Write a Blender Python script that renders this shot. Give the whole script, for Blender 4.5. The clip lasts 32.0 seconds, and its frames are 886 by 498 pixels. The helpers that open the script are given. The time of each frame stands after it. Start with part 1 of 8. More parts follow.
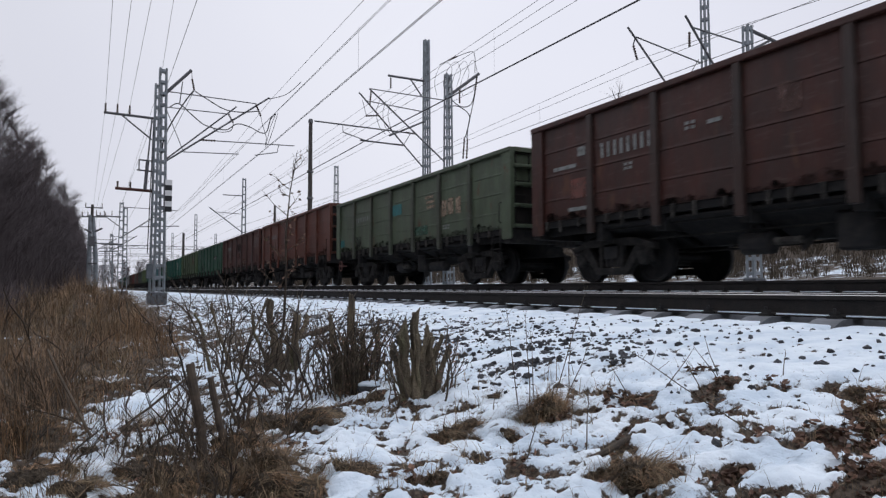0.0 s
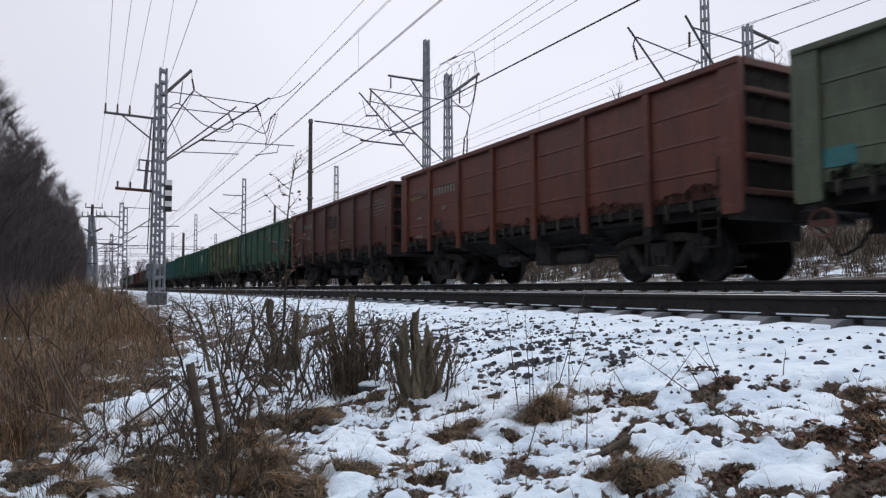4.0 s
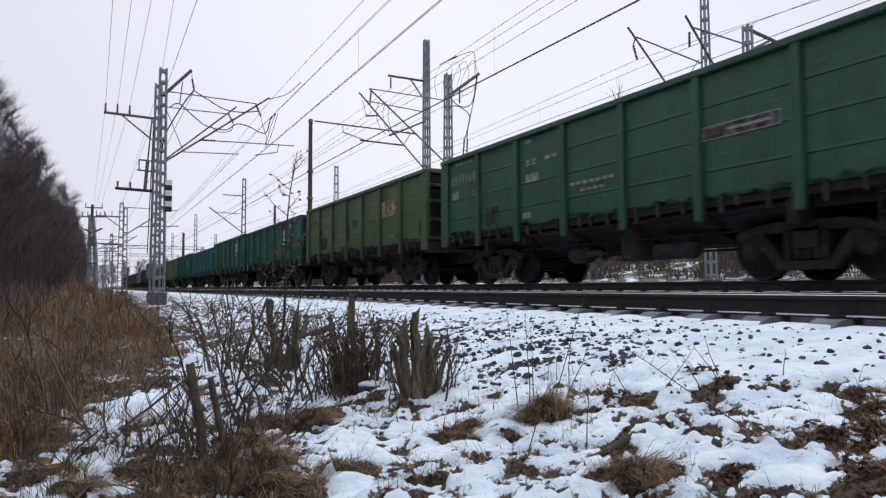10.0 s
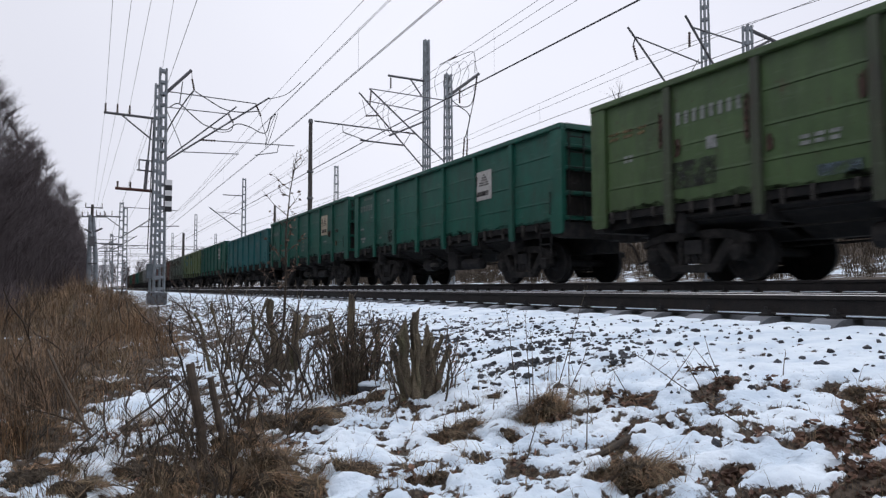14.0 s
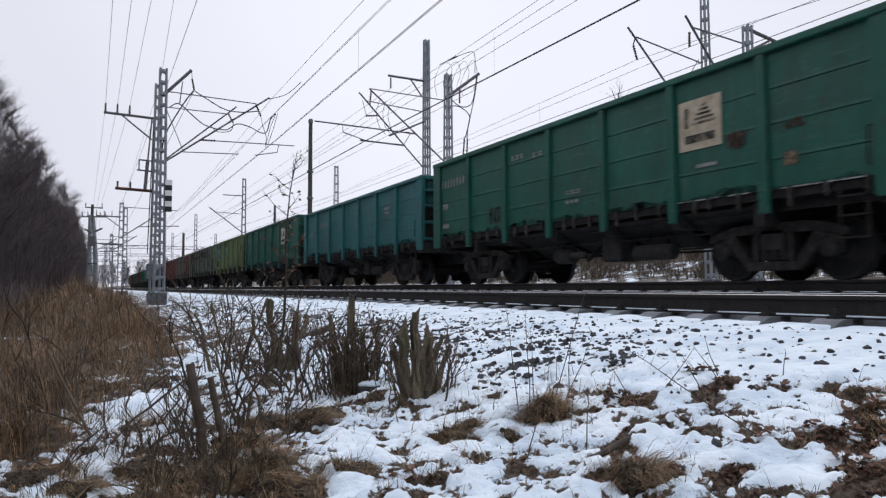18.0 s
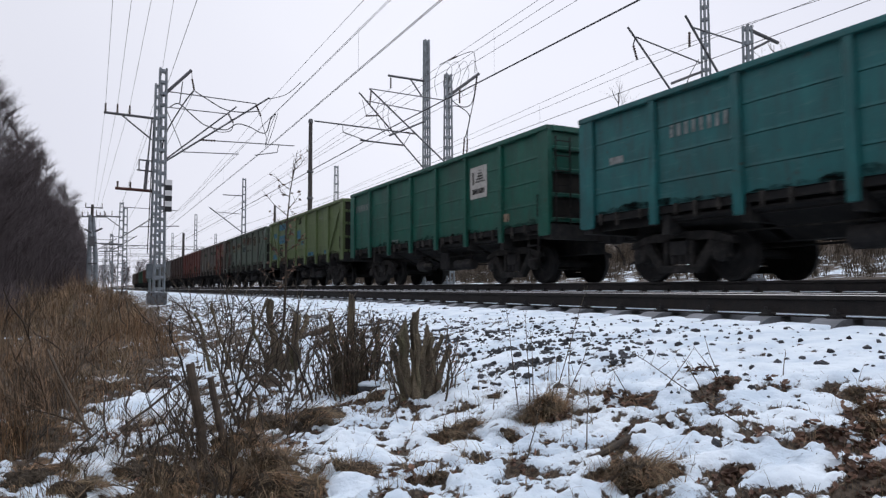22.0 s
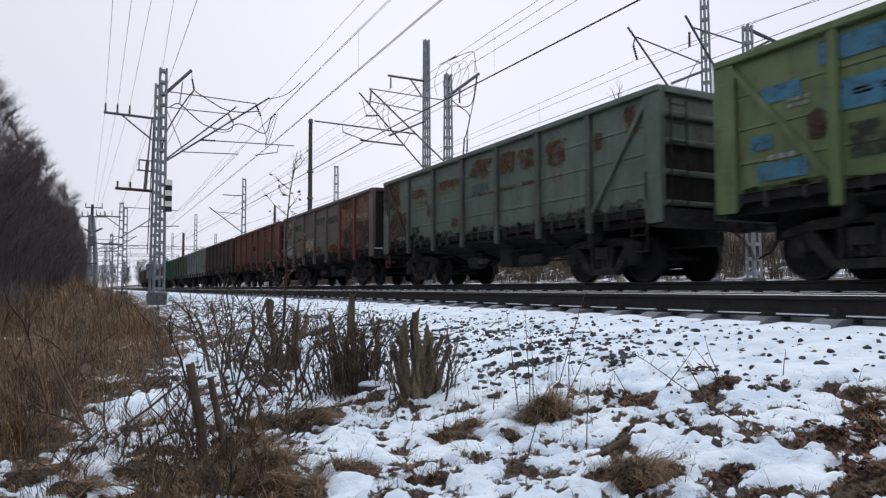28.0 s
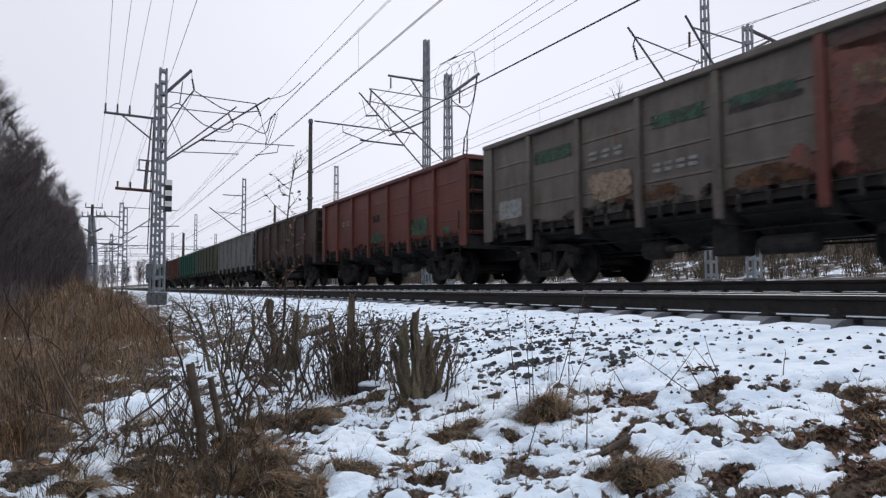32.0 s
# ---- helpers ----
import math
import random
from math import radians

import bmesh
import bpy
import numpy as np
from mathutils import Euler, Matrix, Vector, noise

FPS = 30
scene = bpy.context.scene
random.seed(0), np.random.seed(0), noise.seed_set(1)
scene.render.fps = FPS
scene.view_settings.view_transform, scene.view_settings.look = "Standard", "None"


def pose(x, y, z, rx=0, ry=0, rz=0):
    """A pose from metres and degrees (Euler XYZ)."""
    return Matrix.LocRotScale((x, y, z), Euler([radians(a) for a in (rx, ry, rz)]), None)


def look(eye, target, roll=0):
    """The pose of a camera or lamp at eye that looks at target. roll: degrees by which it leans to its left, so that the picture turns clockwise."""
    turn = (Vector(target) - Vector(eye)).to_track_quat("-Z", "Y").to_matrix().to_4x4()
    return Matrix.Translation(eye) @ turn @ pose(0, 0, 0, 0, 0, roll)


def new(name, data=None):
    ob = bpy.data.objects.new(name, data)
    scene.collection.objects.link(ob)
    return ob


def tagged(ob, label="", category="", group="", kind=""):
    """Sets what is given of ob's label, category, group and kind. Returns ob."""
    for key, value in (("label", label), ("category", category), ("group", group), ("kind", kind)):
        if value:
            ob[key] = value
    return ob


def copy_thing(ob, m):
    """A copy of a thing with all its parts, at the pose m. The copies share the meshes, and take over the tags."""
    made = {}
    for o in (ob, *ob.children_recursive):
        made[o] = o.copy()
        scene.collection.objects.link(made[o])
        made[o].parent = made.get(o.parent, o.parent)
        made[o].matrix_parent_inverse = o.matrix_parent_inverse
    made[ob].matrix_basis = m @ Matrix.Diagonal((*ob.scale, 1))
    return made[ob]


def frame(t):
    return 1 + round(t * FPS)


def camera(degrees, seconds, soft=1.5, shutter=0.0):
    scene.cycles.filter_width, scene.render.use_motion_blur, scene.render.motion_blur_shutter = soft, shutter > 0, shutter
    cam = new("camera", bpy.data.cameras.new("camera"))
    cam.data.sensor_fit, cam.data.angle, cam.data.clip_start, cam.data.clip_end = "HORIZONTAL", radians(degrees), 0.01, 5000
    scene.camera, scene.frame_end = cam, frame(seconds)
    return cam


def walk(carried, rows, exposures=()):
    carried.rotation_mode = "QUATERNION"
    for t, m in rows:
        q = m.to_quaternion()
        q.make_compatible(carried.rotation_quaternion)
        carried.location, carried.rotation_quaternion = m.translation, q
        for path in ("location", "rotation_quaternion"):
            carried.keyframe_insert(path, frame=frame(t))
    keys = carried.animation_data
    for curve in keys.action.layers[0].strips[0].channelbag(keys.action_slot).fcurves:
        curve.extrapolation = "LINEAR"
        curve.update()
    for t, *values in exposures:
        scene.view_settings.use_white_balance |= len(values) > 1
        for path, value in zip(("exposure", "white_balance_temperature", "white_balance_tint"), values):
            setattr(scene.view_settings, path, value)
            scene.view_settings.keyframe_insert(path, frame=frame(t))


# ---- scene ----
cam = camera(66.95, 32.0, soft=1.3, shutter=0.5)


def aim(x, y, z, yaw, pitch, roll):
    """The camera's pose from its place, the degrees it turns right of the track's line, looks up and leans."""
    a, b = radians(yaw), radians(pitch)
    way = Vector((math.sin(a) * math.cos(b), math.cos(a) * math.cos(b), math.sin(b)))
    return look((x, y, z), Vector((x, y, z)) + way, roll)


EYE = (0.0, 0.0, -0.153)
HELD = aim(*EYE, 27.54, 3.29, -0.16)
walk(cam, [(0.0, HELD), (32.0, HELD)], exposures=[(0.0, -0.14), (3.5, -0.06), (6.0, 0.0), (32.0, 0.0)])

# ---- light: an even overcast winter sky ----
SUN_UP, SUN_ROUND = radians(42), radians(31)
world = bpy.data.worlds.new("overcast_sky")
scene.world = world
world.use_nodes = True
wn, wl = world.node_tree.nodes, world.node_tree.links
wn.clear()
sky = wn.new("ShaderNodeTexSky")
sky.sky_type, sky.sun_disc, sky.sun_elevation, sky.sun_rotation = "NISHITA", False, SUN_UP, SUN_ROUND
sky.air_density, sky.dust_density, sky.ozone_density = 1.0, 4.0, 1.0
grey = wn.new("ShaderNodeHueSaturation")
grey.inputs["Saturation"].default_value = 0.06
cloud_noise = wn.new("ShaderNodeTexNoise")
cloud_noise.inputs["Scale"].default_value, cloud_noise.inputs["Detail"].default_value = 1.3, 3.0
cloud_ramp = wn.new("ShaderNodeValToRGB")
cloud_ramp.color_ramp.elements[0].color, cloud_ramp.color_ramp.elements[1].color = (8.2, 8.4, 9.75, 1), (9.2, 9.35, 10.4, 1)
cloud_ramp.color_ramp.elements[0].position, cloud_ramp.color_ramp.elements[1].position = 0.3, 0.7
cloud_mix = wn.new("ShaderNodeMixRGB")
cloud_mix.inputs["Fac"].default_value = 0.985
back = wn.new("ShaderNodeBackground")
back.inputs["Strength"].default_value = 0.096
wout = wn.new("ShaderNodeOutputWorld")
coords = wn.new("ShaderNodeTexCoord")
wl.new(coords.outputs["Generated"], cloud_noise.inputs["Vector"])
wl.new(cloud_noise.outputs["Fac"], cloud_ramp.inputs["Fac"])
wl.new(sky.outputs["Color"], grey.inputs["Color"])
wl.new(grey.outputs["Color"], cloud_mix.inputs["Color1"])
wl.new(cloud_ramp.outputs["Color"], cloud_mix.inputs["Color2"])
# the cloud is thinnest low in the north-east and thickens away from there
toward = wn.new("ShaderNodeVectorMath")
toward.operation = "DOT_PRODUCT"
toward.inputs[1].default_value = (0.52, 0.78, 0.35)
wl.new(coords.outputs["Generated"], toward.inputs[0])
thin = wn.new("ShaderNodeMapRange")
thin.inputs["From Min"].default_value, thin.inputs["From Max"].default_value = 0.80, 0.99
thin.inputs["To Min"].default_value, thin.inputs["To Max"].default_value = 0.90, 1.02
wl.new(toward.outputs["Value"], thin.inputs["Value"])
# as under any closed overcast, the zenith is more than twice as bright as the horizon
height = wn.new("ShaderNodeSeparateXYZ")
wl.new(coords.outputs["Generated"], height.inputs["Vector"])
zenith = wn.new("ShaderNodeMapRange")
zenith.inputs["From Min"].default_value, zenith.inputs["From Max"].default_value = 0.40, 1.0
zenith.inputs["To Min"].default_value, zenith.inputs["To Max"].default_value = 1.0, 1.72
wl.new(height.outputs["Z"], zenith.inputs["Value"])
gain = wn.new("ShaderNodeMath")
gain.operation = "MULTIPLY"
wl.new(thin.outputs["Result"], gain.inputs[0])
wl.new(zenith.outputs["Result"], gain.inputs[1])
veil = wn.new("ShaderNodeVectorMath")
veil.operation = "SCALE"
wl.new(cloud_mix.outputs["Color"], veil.inputs[0])
wl.new(gain.outputs["Value"], veil.inputs["Scale"])
wl.new(veil.outputs["Vector"], back.inputs["Color"])
wl.new(back.outputs["Background"], wout.inputs["Surface"])

sun_data = bpy.data.lights.new("sun", "SUN")
sun_data.energy, sun_data.angle, sun_data.color = 0.5, radians(25), (1.0, 0.97, 0.93)
sun = new("sun", sun_data)
sun.matrix_world = look((18, 30, 32), (0, 0, 0))

# ---- materials ----


def mat(name, base, rough=0.7, metal=0.0, second=None, scale=4.0, detail=6.0, spread=(0.35, 0.65), bump=0.0, bump_scale=40.0,
        stretch=(1, 1, 1), third=None, third_scale=1.0, third_spread=(0.55, 0.7), per_object=0.0, shine=0.3, per_island=0.0):
    """A worn surface: a base and a second colour mixed by noise, a third in larger patches, and fine relief."""
    m = bpy.data.materials.new(name)
    m.use_nodes = True
    n, l = m.node_tree.nodes, m.node_tree.links
    b = n["Principled BSDF"]
    b.inputs["Roughness"].default_value, b.inputs["Metallic"].default_value = rough, metal
    b.inputs["Specular IOR Level"].default_value = shine
    tc, mp = n.new("ShaderNodeTexCoord"), n.new("ShaderNodeMapping")
    mp.inputs["Scale"].default_value = stretch
    oi = n.new("ShaderNodeObjectInfo")
    l.new(tc.outputs["Object"], mp.inputs["Vector"])
    shift = n.new("ShaderNodeVectorMath")
    shift.operation = "MULTIPLY_ADD"
    l.new(oi.outputs["Random"], shift.inputs[0])
    shift.inputs[1].default_value = (37.0, 53.0, 29.0)
    l.new(mp.outputs["Vector"], shift.inputs[2])
    vec = shift.outputs["Vector"]

    def patches(sc, lo, hi, det):
        t, r = n.new("ShaderNodeTexNoise"), n.new("ShaderNodeMapRange")
        t.inputs["Scale"].default_value, t.inputs["Detail"].default_value, t.inputs["Roughness"].default_value = sc, det, 0.65
        r.inputs["From Min"].default_value, r.inputs["From Max"].default_value = lo, hi
        l.new(vec, t.inputs["Vector"])
        l.new(t.outputs["Fac"], r.inputs["Value"])
        return r.outputs["Result"]

    col = None
    if second:
        mx = n.new("ShaderNodeMixRGB")
        mx.inputs["Color1"].default_value, mx.inputs["Color2"].default_value = (*base, 1), (*second, 1)
        l.new(patches(scale, *spread, detail), mx.inputs["Fac"])
        col = mx.outputs["Color"]
    if third:
        mx = n.new("ShaderNodeMixRGB")
        mx.inputs["Color1"].default_value, mx.inputs["Color2"].default_value = (*base, 1), (*third, 1)
        if col:
            l.new(col, mx.inputs["Color1"])
        l.new(patches(third_scale, *third_spread, 8.0), mx.inputs["Fac"])
        col = mx.outputs["Color"]
    if per_object and col:
        hs, mr = n.new("ShaderNodeHueSaturation"), n.new("ShaderNodeMapRange")
        mr.inputs["To Min"].default_value, mr.inputs["To Max"].default_value = 1 - per_object, 1 + per_object
        l.new(oi.outputs["Random"], mr.inputs["Value"])
        l.new(mr.outputs["Result"], hs.inputs["Value"])
        l.new(col, hs.inputs["Color"])
        col = hs.outputs["Color"]
    if per_island and col:
        geo, hs, mr = n.new("ShaderNodeNewGeometry"), n.new("ShaderNodeHueSaturation"), n.new("ShaderNodeMapRange")
        mr.inputs["To Min"].default_value, mr.inputs["To Max"].default_value = 1 - per_island, 1 + per_island
        l.new(geo.outputs["Random Per Island"], mr.inputs["Value"])
        l.new(mr.outputs["Result"], hs.inputs["Value"])
        l.new(col, hs.inputs["Color"])
        col = hs.outputs["Color"]
    if col:
        l.new(col, b.inputs["Base Color"])
    else:
        b.inputs["Base Color"].default_value = (*base, 1)
    if bump:
        t, bp = n.new("ShaderNodeTexNoise"), n.new("ShaderNodeBump")
        t.inputs["Scale"].default_value, t.inputs["Detail"].default_value = bump_scale, 5.0
        bp.inputs["Strength"].default_value, bp.inputs["Distance"].default_value = bump, 0.02
        l.new(tc.outputs["Object"], t.inputs["Vector"])
        l.new(t.outputs["Fac"], bp.inputs["Height"])
        l.new(bp.outputs["Normal"], b.inputs["Normal"])
    return m


RUST, GRIME = (0.10, 0.045, 0.025), (0.045, 0.04, 0.036)


def paint(name, base, dull, wear=(0.60, 0.70), dirt=1.0):
    """Old wagon paint: faded in upright streaks, grimy runs, chalky scuffs along the sheets, rust in patches."""
    up = 1.12
    base, dull = tuple(v * up for v in base), tuple(v * up * 0.9 for v in dull)
    m = mat(name, base, 0.42, 0.0, dull, 2.2, 8.0, (0.3, 0.72), 0.18, 18.0, (1, 1.3, 0.45), RUST, 2.6, wear, shine=0.3)
    n, l = m.node_tree.nodes, m.node_tree.links
    b = n["Principled BSDF"]
    col = b.inputs["Base Color"].links[0].from_socket
    tc, oi = n.new("ShaderNodeTexCoord"), n.new("ShaderNodeObjectInfo")
    pale = tuple(0.75 * v + 0.055 for v in base)
    for stretch, sc, lo, hi, most, tone in (((1, 1.0, 0.8), 0.75, 0.48, 0.72, 0.36, GRIME), ((1, 5.0, 0.55), 1.6, 0.52, 0.74, 0.55, GRIME), ((1, 1.4, 1.4), 3.2, 0.62, 0.67, 0.7, (0.055, 0.030, 0.020)), ((1, 1.6, 9.0), 1.2, 0.57, 0.70, 0.65, pale), ((1, 9.0, 1.0), 2.4, 0.56, 0.72, 0.55, pale)):
        mp, sh, t, r, mx = n.new("ShaderNodeMapping"), n.new("ShaderNodeVectorMath"), n.new("ShaderNodeTexNoise"), n.new("ShaderNodeMapRange"), n.new("ShaderNodeMixRGB")
        mp.inputs["Scale"].default_value = stretch
        l.new(tc.outputs["Object"], mp.inputs["Vector"])
        sh.operation = "MULTIPLY_ADD"
        l.new(oi.outputs["Random"], sh.inputs[0])
        sh.inputs[1].default_value = (19.0, 71.0, 43.0)
        l.new(mp.outputs["Vector"], sh.inputs[2])
        t.inputs["Scale"].default_value, t.inputs["Detail"].default_value, t.inputs["Roughness"].default_value = sc, 9.0, 0.7
        l.new(sh.outputs["Vector"], t.inputs["Vector"])
        r.inputs["From Min"].default_value, r.inputs["From Max"].default_value, r.inputs["To Max"].default_value = lo - (0.14 if dirt > 1 and tone is GRIME else 0.0), hi, min(0.9, most * dirt) if tone is GRIME else most
        l.new(t.outputs["Fac"], r.inputs["Value"])
        l.new(r.outputs["Result"], mx.inputs["Fac"])
        l.new(col, mx.inputs["Color1"])
        mx.inputs["Color2"].default_value = (*tone, 1)
        col = mx.outputs["Color"]
    l.new(col, b.inputs["Base Color"])
    return m


PAINTS = {
    "dark_red": paint("dark_red_paint", (0.066, 0.021, 0.015), (0.032, 0.018, 0.015)),
    "grey_green": paint("grey_green_paint", (0.092, 0.118, 0.076), (0.056, 0.071, 0.045)),
    "red_brown": paint("red_brown_paint", (0.125, 0.040, 0.025), (0.068, 0.028, 0.021)),
    "brown": paint("brown_paint", (0.092, 0.031, 0.023), (0.054, 0.023, 0.018)),
    "green": paint("green_paint", (0.028, 0.090, 0.054), (0.020, 0.060, 0.038), (0.70, 0.8)),
    "olive": paint("olive_paint", (0.068, 0.116, 0.044), (0.046, 0.078, 0.031), (0.66, 0.74)),
    "sea_green": paint("sea_green_paint", (0.011, 0.100, 0.070), (0.010, 0.064, 0.046), (0.70, 0.8)),
    "blue_teal": paint("blue_teal_paint", (0.020, 0.134, 0.134), (0.017, 0.090, 0.092), (0.72, 0.82)),
    "lime": paint("lime_paint", (0.130, 0.178, 0.074), (0.082, 0.114, 0.048), (0.66, 0.74)),
    "pale_green": paint("pale_green_paint", (0.108, 0.145, 0.112), (0.066, 0.088, 0.068), (0.60, 0.68)),
    "grey_brown": paint("grey_brown_paint", (0.138, 0.121, 0.104), (0.070, 0.061, 0.052), (0.60, 0.70)),
    "bright_red": paint("bright_red_paint", (0.145, 0.042, 0.031), (0.085, 0.028, 0.021)),
    "dark_brown": paint("dark_brown_paint", (0.055, 0.032, 0.026), (0.035, 0.024, 0.020)),
    "pale_grey": paint("pale_grey_paint", (0.23, 0.235, 0.23), (0.13, 0.135, 0.13)),
}
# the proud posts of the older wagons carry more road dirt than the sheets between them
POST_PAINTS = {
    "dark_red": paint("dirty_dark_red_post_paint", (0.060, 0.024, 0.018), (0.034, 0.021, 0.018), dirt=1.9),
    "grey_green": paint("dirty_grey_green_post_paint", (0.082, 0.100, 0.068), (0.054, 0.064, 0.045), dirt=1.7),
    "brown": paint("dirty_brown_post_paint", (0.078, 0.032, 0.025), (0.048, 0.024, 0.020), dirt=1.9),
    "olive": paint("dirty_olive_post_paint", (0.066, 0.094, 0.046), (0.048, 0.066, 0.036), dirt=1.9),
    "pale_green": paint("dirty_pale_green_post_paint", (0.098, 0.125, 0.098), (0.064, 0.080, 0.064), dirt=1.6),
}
M_BLACK = mat("sooty_steel", (0.028, 0.028, 0.029), 0.8, 0.0, (0.050, 0.047, 0.044), 6.0, 6.0, (0.4, 0.7), 0.3, 30.0, shine=0.06)
M_WHEEL = mat("oily_wheel_steel", (0.021, 0.021, 0.0215), 0.7, 0.1, (0.038, 0.035, 0.033), 5.0, 5.0, (0.45, 0.7), 0.2, 40.0, shine=0.1)
M_SAND = mat("dusty_dark_casting", (0.020, 0.0195, 0.019), 0.8, 0.0, (0.052, 0.047, 0.043), 7.0, 6.0, (0.45, 0.75), 0.3, 30.0, shine=0.1)
M_DUST = mat("dusty_pale_steel", (0.036, 0.034, 0.031), 0.85, 0.0, (0.095, 0.088, 0.08), 6.0, 6.0, (0.4, 0.7), shine=0.1)
M_RUST_DISC = mat("dull_red_plate", (0.12, 0.05, 0.042), 0.75, 0.0, (0.08, 0.04, 0.034), 8.0)
M_SOOT = mat("caked_black_dirt", (0.013, 0.0125, 0.012), 0.9, 0.0, (0.024, 0.022, 0.02), 9.0, 6.0, shine=0.05)
# near-black wagon end sheets, mottled in upright streaks
M_DARK_END = mat("dark_end_sheet", (0.022, 0.021, 0.020), 0.75, 0.0, (0.048, 0.043, 0.038), 2.5, 8.0, (0.4, 0.7), 0.2, 20.0, (1, 1, 0.4), shine=0.12)
M_EDGE = mat("bare_steel_edge", (0.42, 0.42, 0.42), 0.5, 0.3, (0.25, 0.25, 0.25), 9.0)
M_WHITE = mat("worn_white_stencil", (0.26, 0.27, 0.26), 0.7, 0.0, (0.13, 0.14, 0.13), 9.0, 8.0, (0.45, 0.65))
M_TEALPATCH = mat("teal_overpaint", (0.04, 0.19, 0.19), 0.6, 0.0, (0.04, 0.12, 0.12), 5.0)
M_CYAN = mat("blue_overpaint", (0.055, 0.20, 0.30), 0.6, 0.0, (0.05, 0.13, 0.18), 5.0)
M_PATCHGREEN = mat("green_overpaint", (0.030, 0.105, 0.07), 0.6, 0.0, (0.065, 0.085, 0.06), 6.0)
M_RUST = mat("bare_rust", (0.145, 0.066, 0.028), 0.85, 0.0, (0.045, 0.026, 0.019), 5.0, 8.0, (0.35, 0.65), 0.3, 40.0)
M_REDPATCH = mat("faded_red_overpaint", (0.20, 0.070, 0.055), 0.65, 0.0, (0.10, 0.058, 0.048), 4.0, 8.0)
M_DARKPATCH = mat("dark_overpaint", (0.022, 0.024, 0.024), 0.6, 0.0, (0.045, 0.043, 0.04), 6.0)
M_CREAM = mat("cream_scuffed_paint", (0.27, 0.21, 0.135), 0.75, 0.0, (0.12, 0.075, 0.05), 5.0, 8.0, (0.35, 0.65))
M_BURNT = mat("burnt_brown_paint", (0.045, 0.028, 0.021), 0.8, 0.0, (0.085, 0.052, 0.037), 4.0, 8.0, (0.4, 0.7), 0.2, 30.0)
M_YELLOW = mat("worn_yellow_stencil", (0.27, 0.19, 0.085), 0.7, 0.0, (0.10, 0.085, 0.05), 8.0)
M_SIGN = mat("white_sign_board", (0.50, 0.49, 0.46), 0.6, 0.0, (0.36, 0.34, 0.31), 9.0)
M_PINK = mat("chalky_pink_overpaint", (0.17, 0.10, 0.085), 0.7, 0.0, (0.085, 0.05, 0.042), 7.0, 8.0, (0.4, 0.65))
M_IVORY = mat("ivory_sign_board", (0.50, 0.44, 0.33), 0.6, 0.0, (0.34, 0.28, 0.20), 6.0)
M_TAN = mat("worn_tan_lettering", (0.30, 0.228, 0.165), 0.7, 0.0, (0.21, 0.165, 0.115), 6.0, 8.0, (0.5, 0.74))
M_PALEBLUE = mat("pale_blue_overpaint", (0.10, 0.14, 0.165), 0.7, 0.0, (0.06, 0.085, 0.085), 6.0)


def frayed(m, scale, lo, hi):
    """Break a painted or caked layer up at its edges and in specks, so that the sheet under it shows."""
    n, l = m.node_tree.nodes, m.node_tree.links
    out, b = n["Material Output"], n["Principled BSDF"]
    tc, t, r, clear, mix = n.new("ShaderNodeTexCoord"), n.new("ShaderNodeTexNoise"), n.new("ShaderNodeMapRange"), n.new("ShaderNodeBsdfTransparent"), n.new("ShaderNodeMixShader")
    t.inputs["Scale"].default_value, t.inputs["Detail"].default_value, t.inputs["Roughness"].default_value = scale, 10.0, 0.72
    l.new(tc.outputs["Object"], t.inputs["Vector"])
    r.inputs["From Min"].default_value, r.inputs["From Max"].default_value = lo, hi
    l.new(t.outputs["Fac"], r.inputs["Value"])
    l.new(r.outputs["Result"], mix.inputs["Fac"])
    l.new(clear.outputs["BSDF"], mix.inputs[1])
    l.new(b.outputs["BSDF"], mix.inputs[2])
    l.new(mix.outputs["Shader"], out.inputs["Surface"])


for m, sc, lo, hi in ((M_SOOT, 5.0, 0.40, 0.62), (M_RUST, 4.5, 0.40, 0.60), (M_REDPATCH, 3.0, 0.30, 0.52), (M_CREAM, 4.0, 0.38, 0.60), (M_BURNT, 3.0, 0.32, 0.54), (M_DARKPATCH, 5.0, 0.38, 0.75), (M_PINK, 5.0, 0.38, 0.68), (M_PALEBLUE, 5.0, 0.38, 0.7),
                      (M_TAN, 6.0, 0.34, 0.56), (M_PATCHGREEN, 5.0, 0.34, 0.6), (M_WHITE, 9.0, 0.22, 0.46), (M_YELLOW, 7.0, 0.36, 0.6), (M_CYAN, 5.0, 0.28, 0.5), (M_EDGE, 4.0, 0.4, 0.5)):
    frayed(m, sc, lo, hi)
M_SNOWCAP = mat("settled_snow", (0.75, 0.83, 0.885), 0.7, 0.0, (0.57, 0.67, 0.757), 5.0, 6.0, (0.35, 0.65), 0.3, 40.0)
M_RAIL = mat("brown_rail_side", (0.017, 0.015, 0.0145), 0.8, 0.0, (0.028, 0.023, 0.020), 9.0, 6.0, (0.4, 0.7), 0.25, 60.0)
M_RAILTOP = mat("polished_rail_head", (0.42, 0.42, 0.43), 0.30, 0.9, (0.26, 0.255, 0.255), 3.0, 6.0, (0.35, 0.65), 0, 40, (8, 0.3, 8))
M_CONCRETE = mat("weathered_concrete", (0.205, 0.22, 0.24), 0.85, 0.0, (0.115, 0.124, 0.134), 5.0, 8.0, (0.35, 0.65), 0.3, 50.0, per_object=0.15)
